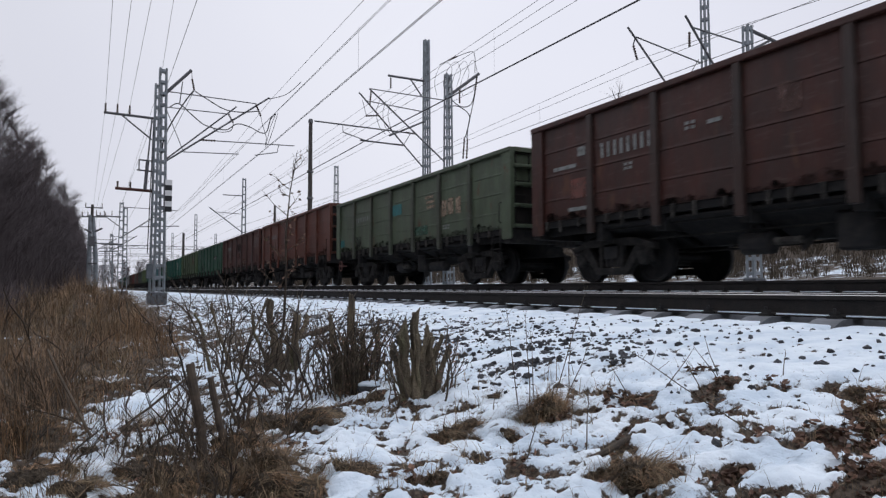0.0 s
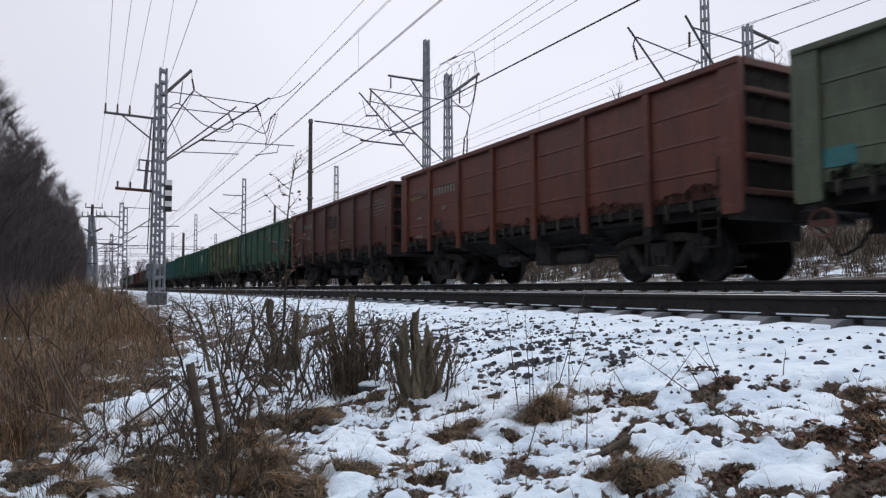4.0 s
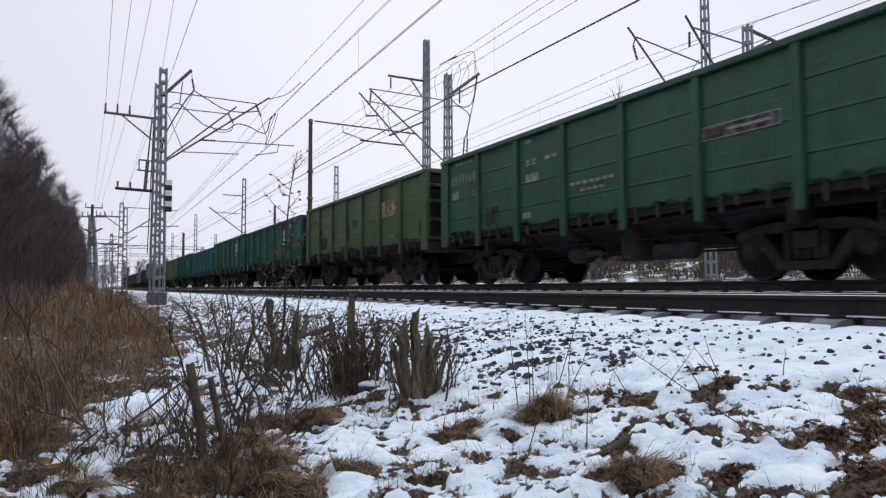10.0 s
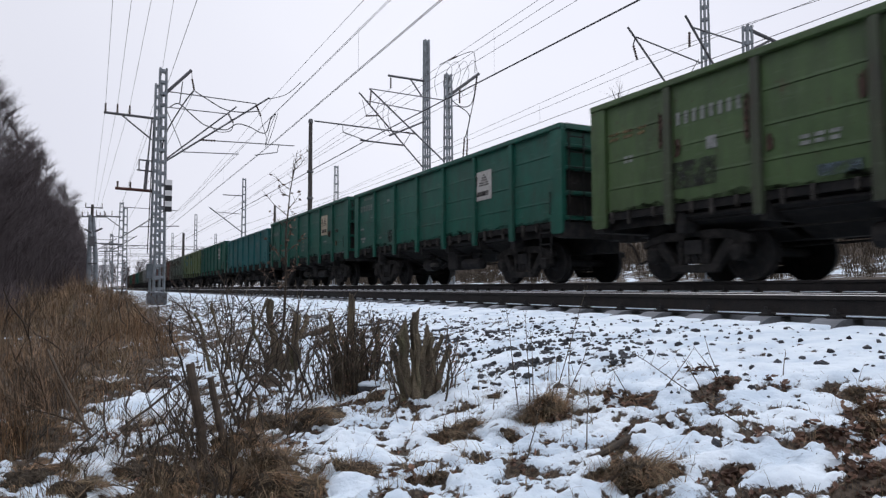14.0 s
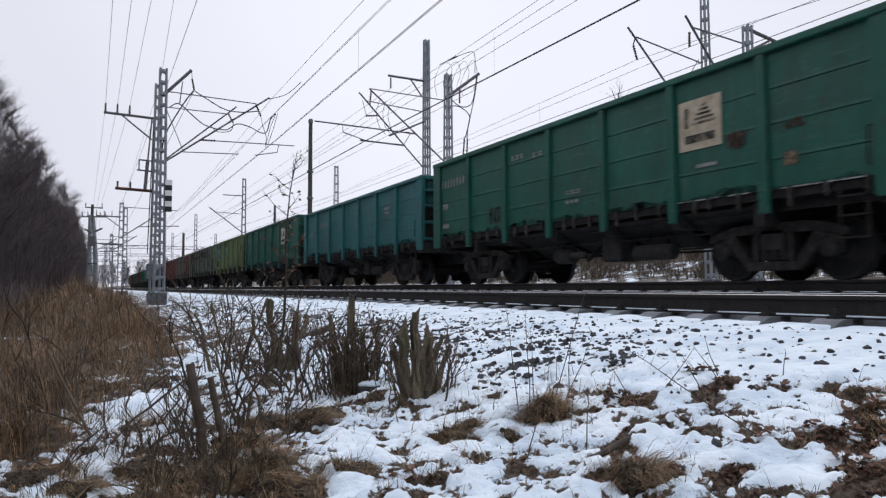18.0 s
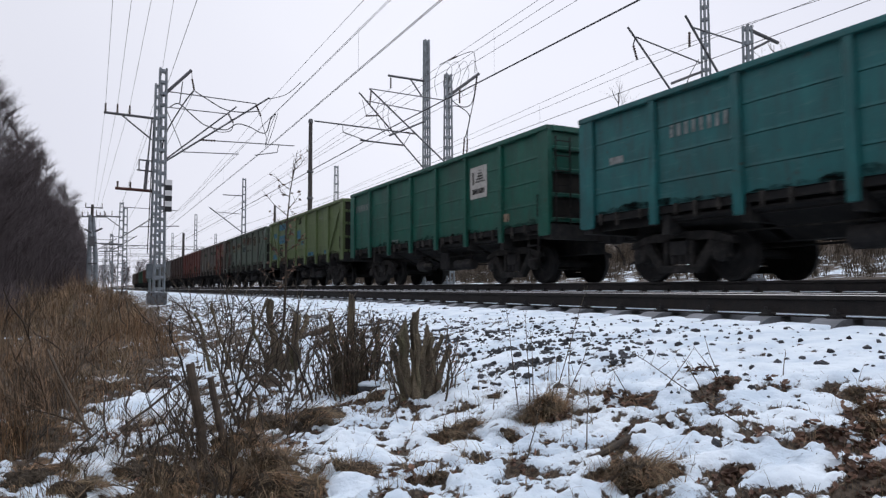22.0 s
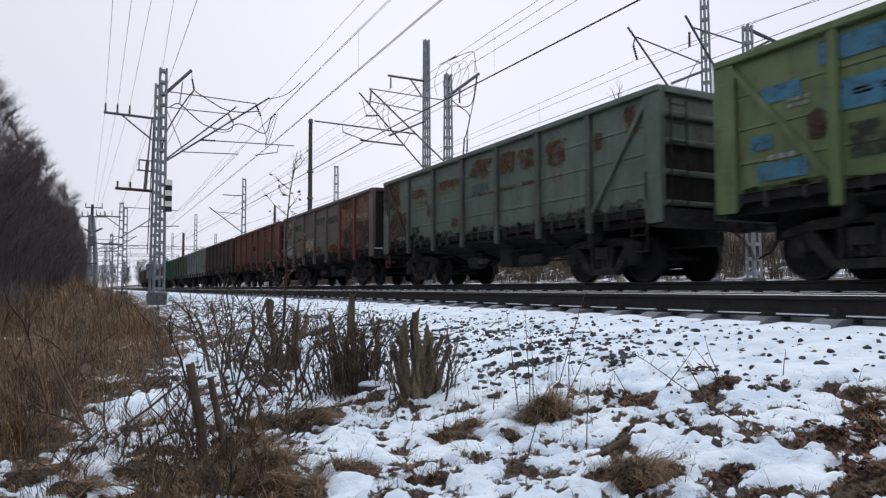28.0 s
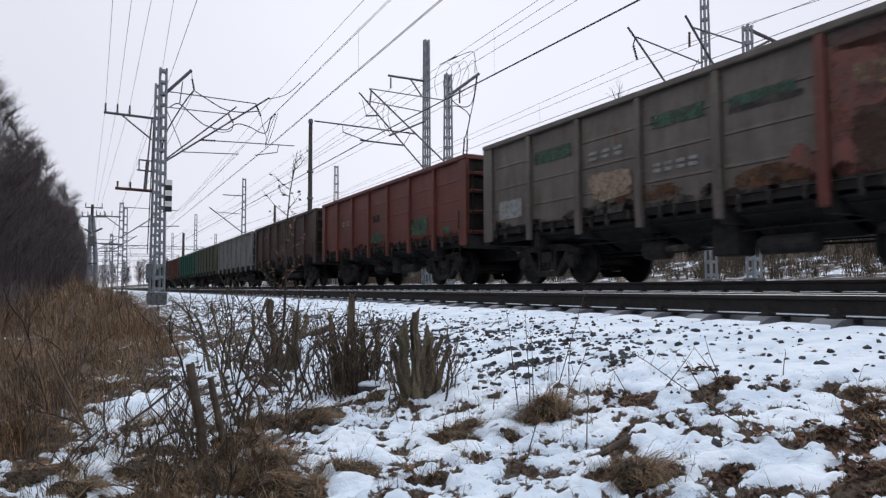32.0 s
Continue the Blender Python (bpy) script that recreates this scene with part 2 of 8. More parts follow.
M_FOOTING = mat("damp_dark_concrete", (0.15, 0.16, 0.175), 0.9, 0.0, (0.08, 0.086, 0.092), 5.0, 8.0, (0.35, 0.65), 0.3, 50.0)
M_MAST = mat("galvanised_mast_paint", (0.27, 0.30, 0.325), 0.55, 0.1, (0.18, 0.195, 0.205), 4.0, 8.0, (0.4, 0.65), 0.1, 50.0)
M_DARKSTEEL = mat("dark_bracket_steel", (0.10, 0.10, 0.11), 0.6, 0.2, (0.15, 0.15, 0.155), 6.0)
M_WIRE = mat("copper_wire_dulled", (0.07, 0.07, 0.075), 0.5, 0.5)
M_INSUL = mat("brown_insulator", (0.06, 0.04, 0.035), 0.3)
M_OLDWOOD = mat("creosoted_pole_wood", (0.055, 0.05, 0.048), 0.85, 0.0, (0.10, 0.09, 0.08), 3.0, 8.0, (0.4, 0.7), 0.4, 30.0, (6, 6, 0.6))
M_BARK = mat("grey_brown_bark", (0.20, 0.162, 0.108), 0.9, 0.0, (0.060, 0.049, 0.036), 10.0, 8.0, (0.35, 0.65), 0.8, 60.0, (1, 1, 0.35), (0.10, 0.115, 0.05), 4.0, (0.55, 0.75))
M_TWIG = mat("bare_twig_bark", (0.058, 0.045, 0.035), 0.85, 0.0, (0.125, 0.098, 0.068), 14.0, per_object=0.2, per_island=0.5)
M_BUSH = mat("dark_bush_bark", (0.042, 0.033, 0.027), 0.85, 0.0, (0.095, 0.074, 0.054), 14.0, per_object=0.3, per_island=0.4)
M_STRAW = mat("dead_straw", (0.25, 0.185, 0.11), 0.9, 0.0, (0.10, 0.072, 0.046), 6.0, 4.0, (0.3, 0.7), per_island=0.6)
M_REED = mat("russet_dead_grass", (0.30, 0.185, 0.10), 0.9, 0.0, (0.12, 0.08, 0.052), 2.0, 4.0, (0.3, 0.7), per_island=0.65)
M_BANK = mat("brown_bank_grass", (0.075, 0.056, 0.038), 0.9, 0.0, (0.032, 0.025, 0.019), 2.0, 4.0, (0.3, 0.7), per_island=0.5)
M_MAT = mat("matted_dead_grass", (0.075, 0.057, 0.038), 0.95, 0.0, (0.028, 0.022, 0.016), 45.0, 8.0, (0.35, 0.65), 1.0, 70.0)
M_LEAF = mat("fallen_brown_leaf", (0.21, 0.125, 0.085), 0.75, 0.0, (0.10, 0.064, 0.05), 4.0, 4.0, per_island=0.7)
M_STONE = mat("grey_ballast_stone", (0.062, 0.065, 0.070), 0.9, 0.0, (0.030, 0.031, 0.034), 14.0, 6.0, (0.35, 0.65), 0.6, 60.0, per_island=0.5)
M_BRANCH = mat("dark_woodland_bark", (0.118, 0.099, 0.102), 0.9, 0.0, (0.082, 0.068, 0.071), 1.0, 4.0)
M_CABINET = mat("pale_grey_cabinet", (0.15, 0.17, 0.185), 0.5, 0.0, (0.11, 0.125, 0.135), 5.0)
M_PLATEWHITE = mat("white_enamel", (0.75, 0.75, 0.75), 0.4)
M_PLATEBLACK = mat("black_enamel", (0.02, 0.02, 0.022), 0.4)


def snow_ground():
    """Thin snow over soil, dead leaves and stone, bare where the lumps push through."""
    m = bpy.data.materials.new("patchy_snow_ground")
    m.use_nodes = True
    n, l = m.node_tree.nodes, m.node_tree.links
    b = n["Principled BSDF"]
    b.inputs["Roughness"].default_value = 0.75
    b.inputs["Specular IOR Level"].default_value = 0.15
    tc = n.new("ShaderNodeTexCoord")
    at = n.new("ShaderNodeAttribute")
    at.attribute_name = "bare"
    fine = n.new("ShaderNodeTexNoise")
    fine.inputs["Scale"].default_value, fine.inputs["Detail"].default_value, fine.inputs["Roughness"].default_value = 22.0, 9.0, 0.7
    l.new(tc.outputs["Object"], fine.inputs["Vector"])
    add = n.new("ShaderNodeMath")
    add.operation = "MULTIPLY_ADD"
    l.new(fine.outputs["Fac"], add.inputs[0])
    add.inputs[1].default_value = 0.55
    l.new(at.outputs["Fac"], add.inputs[2])
    cut = n.new("ShaderNodeMapRange")
    cut.inputs["From Min"].default_value, cut.inputs["From Max"].default_value = 0.755, 0.80
    l.new(add.outputs["Value"], cut.inputs["Value"])
    soil_noise = n.new("ShaderNodeTexNoise")
    soil_noise.inputs["Scale"].default_value, soil_noise.inputs["Detail"].default_value = 55.0, 9.0
    l.new(tc.outputs["Object"], soil_noise.inputs["Vector"])
    soil = n.new("ShaderNodeValToRGB")
    soil.color_ramp.elements[0].color, soil.color_ramp.elements[1].color = (0.022, 0.017, 0.013, 1), (0.115, 0.088, 0.064, 1)
    soil.color_ramp.elements[0].position, soil.color_ramp.elements[1].position = 0.35, 0.68
    l.new(soil_noise.outputs["Fac"], soil.inputs["Fac"])
    snow_noise = n.new("ShaderNodeTexNoise")
    snow_noise.inputs["Scale"].default_value, snow_noise.inputs["Detail"].default_value = 3.0, 8.0
    l.new(tc.outputs["Object"], snow_noise.inputs["Vector"])
    snow = n.new("ShaderNodeValToRGB")
    snow.color_ramp.elements[0].color, snow.color_ramp.elements[1].color = (0.57, 0.67, 0.757, 1), (0.75, 0.83, 0.885, 1)
    snow.color_ramp.elements[0].position, snow.color_ramp.elements[1].position = 0.35, 0.6
    l.new(snow_noise.outputs["Fac"], snow.inputs["Fac"])
    mx = n.new("ShaderNodeMixRGB")
    l.new(cut.outputs["Result"], mx.inputs["Fac"])
    l.new(snow.outputs["Color"], mx.inputs["Color1"])
    l.new(soil.outputs["Color"], mx.inputs["Color2"])
    l.new(mx.outputs["Color"], b.inputs["Base Color"])
    bp = n.new("ShaderNodeBump")
    bp.inputs["Strength"].default_value, bp.inputs["Distance"].default_value = 0.5, 0.03
    grain = n.new("ShaderNodeTexNoise")
    grain.inputs["Scale"].default_value, grain.inputs["Detail"].default_value = 22.0, 7.0
    l.new(tc.outputs["Object"], grain.inputs["Vector"])
    l.new(grain.outputs["Fac"], bp.inputs["Height"])
    l.new(bp.outputs["Normal"], b.inputs["Normal"])
    return m


M_GROUND = snow_ground()

# ---- mesh helpers ----


def mesh_of(bm, name, material, smooth=False):
    me = bpy.data.meshes.new(name)
    bm.to_mesh(me)
    bm.free()
    if material:
        me.materials.append(material)
    if smooth:
        me.polygons.foreach_set("use_smooth", [True] * len(me.polygons))
    return me


def part(name, bm, material, parent, label="", smooth=False):
    ob = new(name, mesh_of(bm, name, material, smooth))
    ob.parent = parent
    if label:
        ob["label"] = label
    return ob


def piece(name, me, parent, m):
    """A further object on a mesh that is already there."""
    ob = new(name, me)
    ob.parent = parent
    ob.matrix_basis = m
    return ob


def box(bm, x0, x1, y0, y1, z0, z1, turn=None):
    """A block between those limits, turned about its own middle where turn is given."""
    c = Vector(((x0 + x1) / 2, (y0 + y1) / 2, (z0 + z1) / 2))
    m = Matrix.Translation(c) @ (turn.to_4x4() if turn else Matrix()) @ Matrix.Diagonal((x1 - x0, y1 - y0, z1 - z0, 1))
    return bmesh.ops.create_cube(bm, size=1.0, matrix=m)["verts"]


def bar(bm, a, b, w, h=None, up=(0, 0, 1)):
    """A square bar from a to b."""
    a, b = Vector(a), Vector(b)
    d = (b - a).normalized()
    s = d.cross(Vector(up))
    if s.length < 1e-4:
        s = d.cross(Vector((1, 0, 0)))
    s.normalize()
    t = s.cross(d)
    h = w if h is None else h
    v = [bm.verts.new(p + s * i * w / 2 + t * j * h / 2) for p in (a, b) for i, j in ((-1, -1), (1, -1), (1, 1), (-1, 1))]
    for f in ((0, 1, 2, 3), (7, 6, 5, 4), (0, 4, 5, 1), (1, 5, 6, 2), (2, 6, 7, 3), (3, 7, 4, 0)):
        bm.faces.new([v[i] for i in f])


def tube(bm, pts, radii, sides=6, cap=True):
    """A round rod along points; radii is one number or one for each point."""
    pts = [Vector(p) for p in pts]
    if not hasattr(radii, "__len__"):
        radii = [radii] * len(pts)
    rings = []
    for i, p in enumerate(pts):
        d = (pts[min(i + 1, len(pts) - 1)] - pts[max(i - 1, 0)]).normalized()
        s = d.cross(Vector((0.13, 0.29, 0.95)))
        if s.length < 1e-3:
            s = d.cross(Vector((1, 0, 0)))
        s.normalize()
        t = d.cross(s)
        rings.append([bm.verts.new(p + (s * math.cos(k * math.tau / sides) + t * math.sin(k * math.tau / sides)) * radii[i]) for k in range(sides)])
    for a, b in zip(rings, rings[1:]):
        for k in range(sides):
            bm.faces.new((a[k], a[(k + 1) % sides], b[(k + 1) % sides], b[k]))
    if cap:
        bm.faces.new(rings[0][::-1])
        bm.faces.new(rings[-1])


def lathe(bm, profile, axis="x", seg=28, at=(0, 0, 0)):
    """A turned body: profile rows are (along, radius)."""
    rings = []
    for u, r in profile:
        ring = []
        for k in range(seg):
            c, s = math.cos(k * math.tau / seg) * r, math.sin(k * math.tau / seg) * r
            ring.append(bm.verts.new(Vector((u, c, s) if axis == "x" else (c, s, u) if axis == "z" else (s, u, c)) + Vector(at)))
        rings.append(ring)
    for a, b in zip(rings, rings[1:]):
        for k in range(seg):
            bm.faces.new((a[k], a[(k + 1) % seg], b[(k + 1) % seg], b[k]))
    bm.faces.new(rings[0][::-1])
    bm.faces.new(rings[-1])


def extrude_poly(bm, poly, x0, x1):
    """A plate with the outline poly, rows of (y, z), between two x."""
    a = [bm.verts.new((x0, y, z)) for y, z in poly]
    b = [bm.verts.new((x1, y, z)) for y, z in poly]
    bm.faces.new(a[::-1])
    bm.faces.new(b)
    k = len(poly)
    for i in range(k):
        bm.faces.new((a[i], a[(i + 1) % k], b[(i + 1) % k], b[i]))


def fbm(x, y, scale, octaves=4, seed=0.0):
    v, amp, tot = 0.0, 1.0, 0.0
    for o in range(octaves):
        v += amp * noise.noise((x * scale + seed, y * scale - seed * 0.7, seed * 1.3 + o * 7.1))
        tot += amp
        scale, amp = scale * 2.03, amp * 0.55
    return v / tot


# ---- ground: one sheet ----
NEAR_AXIS, TRAIN_AXIS, THIRD_AXIS = 6.38, 10.48, 15.2
NEAR_TOP, TRAIN_TOP = -0.225, -0.055


def ramp(v, knots):
    for (a, p), (b, q) in zip(knots, knots[1:]):
        if v <= b:
            k = min(1.0, max(0.0, (v - a) / (b - a)))
            return p + (q - p) * k * k * (3 - 2 * k) if abs(q - p) > 0.3 else p + (q - p) * k
    return knots[-1][1]


ACROSS = [(-400, 0.3), (-40, 0.1), (-12, -0.30), (-6, -0.62), (-2.5, -0.92), (0.4, -1.0), (1.6, -0.90), (2.6, -0.74), (4.2, -0.545), (4.75, -0.500), (5.03, -0.484), (5.16, -0.470), (5.26, -0.466), (5.36, -0.462), (5.48, -0.50),
          (8.0, -0.47), (8.7, -0.265), (12.2, -0.265), (13.0, -0.27), (16.5, -0.15), (19.0, 0.0), (22.0, 0.25), (24.5, 0.65), (28.0, 1.6), (33.0, 3.0), (40.0, 3.3), (60, 3.3), (400, 3.4), (4000, 3.5)]


def reed_edge(y):
    """How far the tall dead grass reaches towards the track."""
    return ramp(y, [(0, -2.8), (3.0, -1.2), (3.91, -0.33), (4.28, -0.21), (4.69, -0.12), (5.18, 0.02), (5.93, 0.34), (6.6, 0.45), (9.5, 1.0), (18.6, 1.35), (28, 1.4), (90, 1.0)])


def lie(x, y):
    """The height of the ground."""
    z = ramp(x, ACROSS)
    rough = 1.0 if x < 4.2 else max(0.0, 1 - (x - 4.2) / 0.6) if x < 8 else 0.0 if x < 13 else 1.0
    z += rough * (0.10 * fbm(x, y, 0.35, 3, 3.1) + 0.055 * fbm(x, y, 1.7, 3, 9.4)) * (1.0 if x < 3 else 0.45 if x < 4.8 else 0.8)
    z += 0.72 * math.exp(-((x + 0.3) / 1.2) ** 2 - ((y - 25) / 9.0) ** 2)
    if -4 < x < 4.9 and -2 < y < 18:
        reach = 2.5 if y > 4 else 3.1
        k = 1.0 if x < reach else max(0.36, 1 - (x - reach) * 1.1)
        z += k * (0.10 * abs(fbm(x, y, 3.0, 2, 21.0)) + 0.021 * fbm(x, y, 14.0, 3, 27.0) + 0.030 * fbm(x, y, 5.0, 2, 37.0)) * (1 if x < 4.3 else max(0, (4.9 - x) / 0.6))
        if x > -1.4 and y < 10:
            z += 0.022 * (1 - bare_share(bareness(x, y))) * min(1.0, (4.9 - x) / 0.5)
    if 4.7 < x < 5.5:
        z += 0.022 * fbm(x, y, 2.6, 3, 51.0) - 0.05 * sleeper_gap(x, y)
    return z


def sleeper_gap(x, y):
    """A narrow sunk strip with little snow along one side of each sleeper end: 0 none, 1 deepest."""
    if not (4.7 < x < 5.5 and y < 30):
        return 0.0
    u = (y + 4.29) % 0.645 - 0.645
    return math.exp(-((u + 0.155) / 0.042) ** 2) * min(1.0, max(0.0, (x - NEAR_AXIS + 1.42) / 0.14))


def bare_share(v):
    k = min(1.0, max(0.0, (v - 0.42) / 0.16))
    return k * k * (3 - 2 * k)


# open patches of grass and leaves in the snow: middle, reach across and along, strength
OPEN = ((2.03, 2.80, 0.13, 0.10, 0.5), (1.60, 2.98, 0.13, 0.10, 0.4), (2.44, 2.64, 0.14, 0.13, 0.5), (2.80, 2.43, 0.17, 0.06, 0.4), (2.70, 2.33, 0.08, 0.09, 0.35),
        (1.86, 2.09, 0.08, 0.06, 0.4), (1.99, 2.18, 0.09, 0.06, 0.4), (2.13, 2.26, 0.09, 0.05, 0.4), (1.76, 1.91, 0.17, 0.15, 0.5), (2.25, 1.99, 0.07, 0.08, 0.4),
        (2.38, 1.86, 0.10, 0.07, 0.4), (1.98, 1.63, 0.09, 0.05, 0.4), (2.42, 1.44, 0.17, 0.07, 0.32), (2.88, 1.68, 0.16, 0.09, 0.34), (2.38, 1.56, 0.18, 0.11, 0.36), (3.16, 1.88, 0.17, 0.15, 0.34),
        (2.24, 1.27, 0.17, 0.09, 0.4), (2.02, 1.45, 0.13, 0.08, -0.4), (0.38, 3.25, 0.26, 0.26, 0.3), (1.55, 2.30, 0.16, 0.11, 0.12), (1.12, 2.42, 0.12, 0.08, 0.35), (1.30, 2.95, 0.10, 0.06, 0.3), (1.22, 2.34, 0.09, 0.07, 0.4), (1.03, 2.74, 0.10, 0.08, 0.4), (0.72, 2.68, 0.15, 0.20, 0.5), (0.62, 3.00, 0.26, 0.26, 0.4), (1.12, 2.95, 0.14, 0.12, -0.35), (0.93, 2.78, 0.12, 0.07, 0.35),
        (1.16, 3.05, 0.14, 0.06, 0.3), (1.00, 4.00, 0.34, 0.26, 0.3), (2.60, 2.20, 0.06, 0.05, 0.3), (2.95, 2.16, 0.10, 0.05, 0.3), (1.70, 4.20, 0.22, 0.10, 0.3),
        (0.20, 4.75, 0.30, 0.85, -0.45), (-0.02, 3.62, 0.20, 0.32, -0.4), (-0.06, 3.10, 0.18, 0.22, -0.4))


def bareness(x, y):
    """How far the snow is gone: 0 covered, 1 bare."""
    if x > 13:
        v = 0.20 * fbm(x, y, 0.9, 3, 5.0) + 0.36 * fbm(x, y, 3.1, 3, 14.0) + 0.5
        return v * 0.75 + (0.10 if x < 17 else 0.17 if x < 24.5 else min(0.7, 0.17 + max(0.0, x - 26.6) * 0.3))
    if x > 5.45:
        return (0.62 if x < 8.2 else 0.36) + 0.25 * fbm(x, y, 2.2, 3, 8.0)
    fine, mid = min(1.0, max(0.0, (y + 1.0) / 1.8)), min(1.0, max(0.0, (y + 10.0) / 6.0))
    grain = fine * (fbm(x, y, 14.0, 3, 27.0) + 0.4 * fbm(x, y, 5.0, 2, 37.0))
    v = 0.5 + 0.14 * fbm(x, y, 0.9, 3, 5.0) + 0.24 * mid * fbm(x, y, 3.1, 3 if fine > 0 else 1, 14.0) - 0.42 * grain
    e = reed_edge(y)
    v += ramp(x, [(0.0, 0.08 if y < 4.6 else 0.01), (0.5, 0.05 if y < 4.6 else -0.02), (0.9, -0.02), (1.3, -0.07), (1.9, -0.085), (2.9, -0.11), (3.4, -0.14), (4.2, -0.18), (4.9, -0.24), (5.33, -0.3), (5.43, 0.2)]) + 0.5 * sleeper_gap(x, y)
    if x < e + 0.3:
        v += min(0.24 if fbm(x, y, 0.8, 2, 17.0) > -0.2 else 0.06, (e + 0.3 - x) * 0.5)
    if 0.6 < x < 3.4 and y < 4.2:
        v += 0.14 * max(0.0, fbm(x, y, 22.0, 2, 83.0)) * max(0.0, 1 - abs(x - 1.9) / 1.6)
    if 1.2 < x < 4.2 and y > 4.2:
        v += 0.11 * min(1.0, (y - 4.2) / 2.0)
    if y < 6 and x > -0.6:
        wob = 0.5 * fbm(x, y, 5.0, 3, 61.0) + 0.25 * grain
        for cx, cy, rx, ry, most in OPEN:
            if abs(x - cx) < 1.7 * rx and abs(y - cy) < 1.7 * ry:
                d = math.hypot((x - cx) / rx, (y - cy) / ry) + 2.0 * wob
                v += 1.1 * most * min(1.0, max(0.0, 1.15 - d))
    return v


def axis_steps(*runs):
    out = []
    for a, b, k in runs:
        out += list(np.linspace(a, b, k, endpoint=False))
    return out + [runs[-1][1]]


def build_ground():
    xs = axis_steps((-3000, -200, 6), (-200, -30, 12), (-30, -4, 30), (-4, -1.2, 28), (-1.2, 4.8, 350), (4.8, 5.5, 40), (5.5, 5.7, 3), (5.7, 8.9, 12), (8.9, 13, 8), (13, 26, 50), (26, 80, 20), (80, 400, 10), (400, 4000, 8))
    ys = axis_steps((-3000, -60, 10), (-60, -10, 40), (-10, -1, 120), (-1, 0.8, 60), (0.8, 4.2, 230), (4.2, 8, 150), (8, 16, 100), (16, 45, 110), (45, 120, 60), (120, 400, 30), (400, 4000, 12))
    verts = [(x, y, lie(x, y)) for y in ys for x in xs]
    w = len(xs)
    faces = [(j * w + i, j * w + i + 1, (j + 1) * w + i + 1, (j + 1) * w + i) for j in range(len(ys) - 1) for i in range(w - 1)]
    me = bpy.data.meshes.new("ground")
    me.from_pydata(verts, [], faces)
    me.materials.append(M_GROUND)
    at = me.attributes.new("bare", "FLOAT", "POINT")
    at.data.foreach_set("value", [bareness(v[0], v[1]) for v in verts])
    me.polygons.foreach_set("use_smooth", [True] * len(me.polygons))
    return tagged(new("ground", me), "thin patchy snow over brown soil and dead leaves", "ground", kind="structure")


build_ground()

# ---- tracks ----
RAIL_PROFILE = [(-0.072, -0.195), (0.072, -0.195), (0.072, -0.182), (0.013, -0.160), (0.011, -0.052), (0.037, -0.039), (0.037, -0.006), (0.030, 0.0),
                (-0.030, 0.0), (-0.037, -0.006), (-0.037, -0.039), (-0.011, -0.052), (-0.013, -0.160), (-0.072, -0.182)]


def rail(x, top, y0, y1, parent):
    bm = bmesh.new()
    k = len(RAIL_PROFILE)
    rows = []
    for y in (y0, y1):
        rows.append([bm.verts.new((x + u, y, top + v)) for u, v in RAIL_PROFILE])
    for i in range(k):
        f = bm.faces.new((rows[0][i], rows[0][(i + 1) % k], rows[1][(i + 1) % k], rows[1][i]))
        f.material_index = 1 if i in (6, 7, 8) else 0
    bm.faces.new(rows[0][::-1])
    bm.faces.new(rows[1])
    ob = part("rail", bm, M_RAIL, parent, "rusty brown steel rail with a polished head")
    ob.data.materials.append(M_RAILTOP)
    return ob


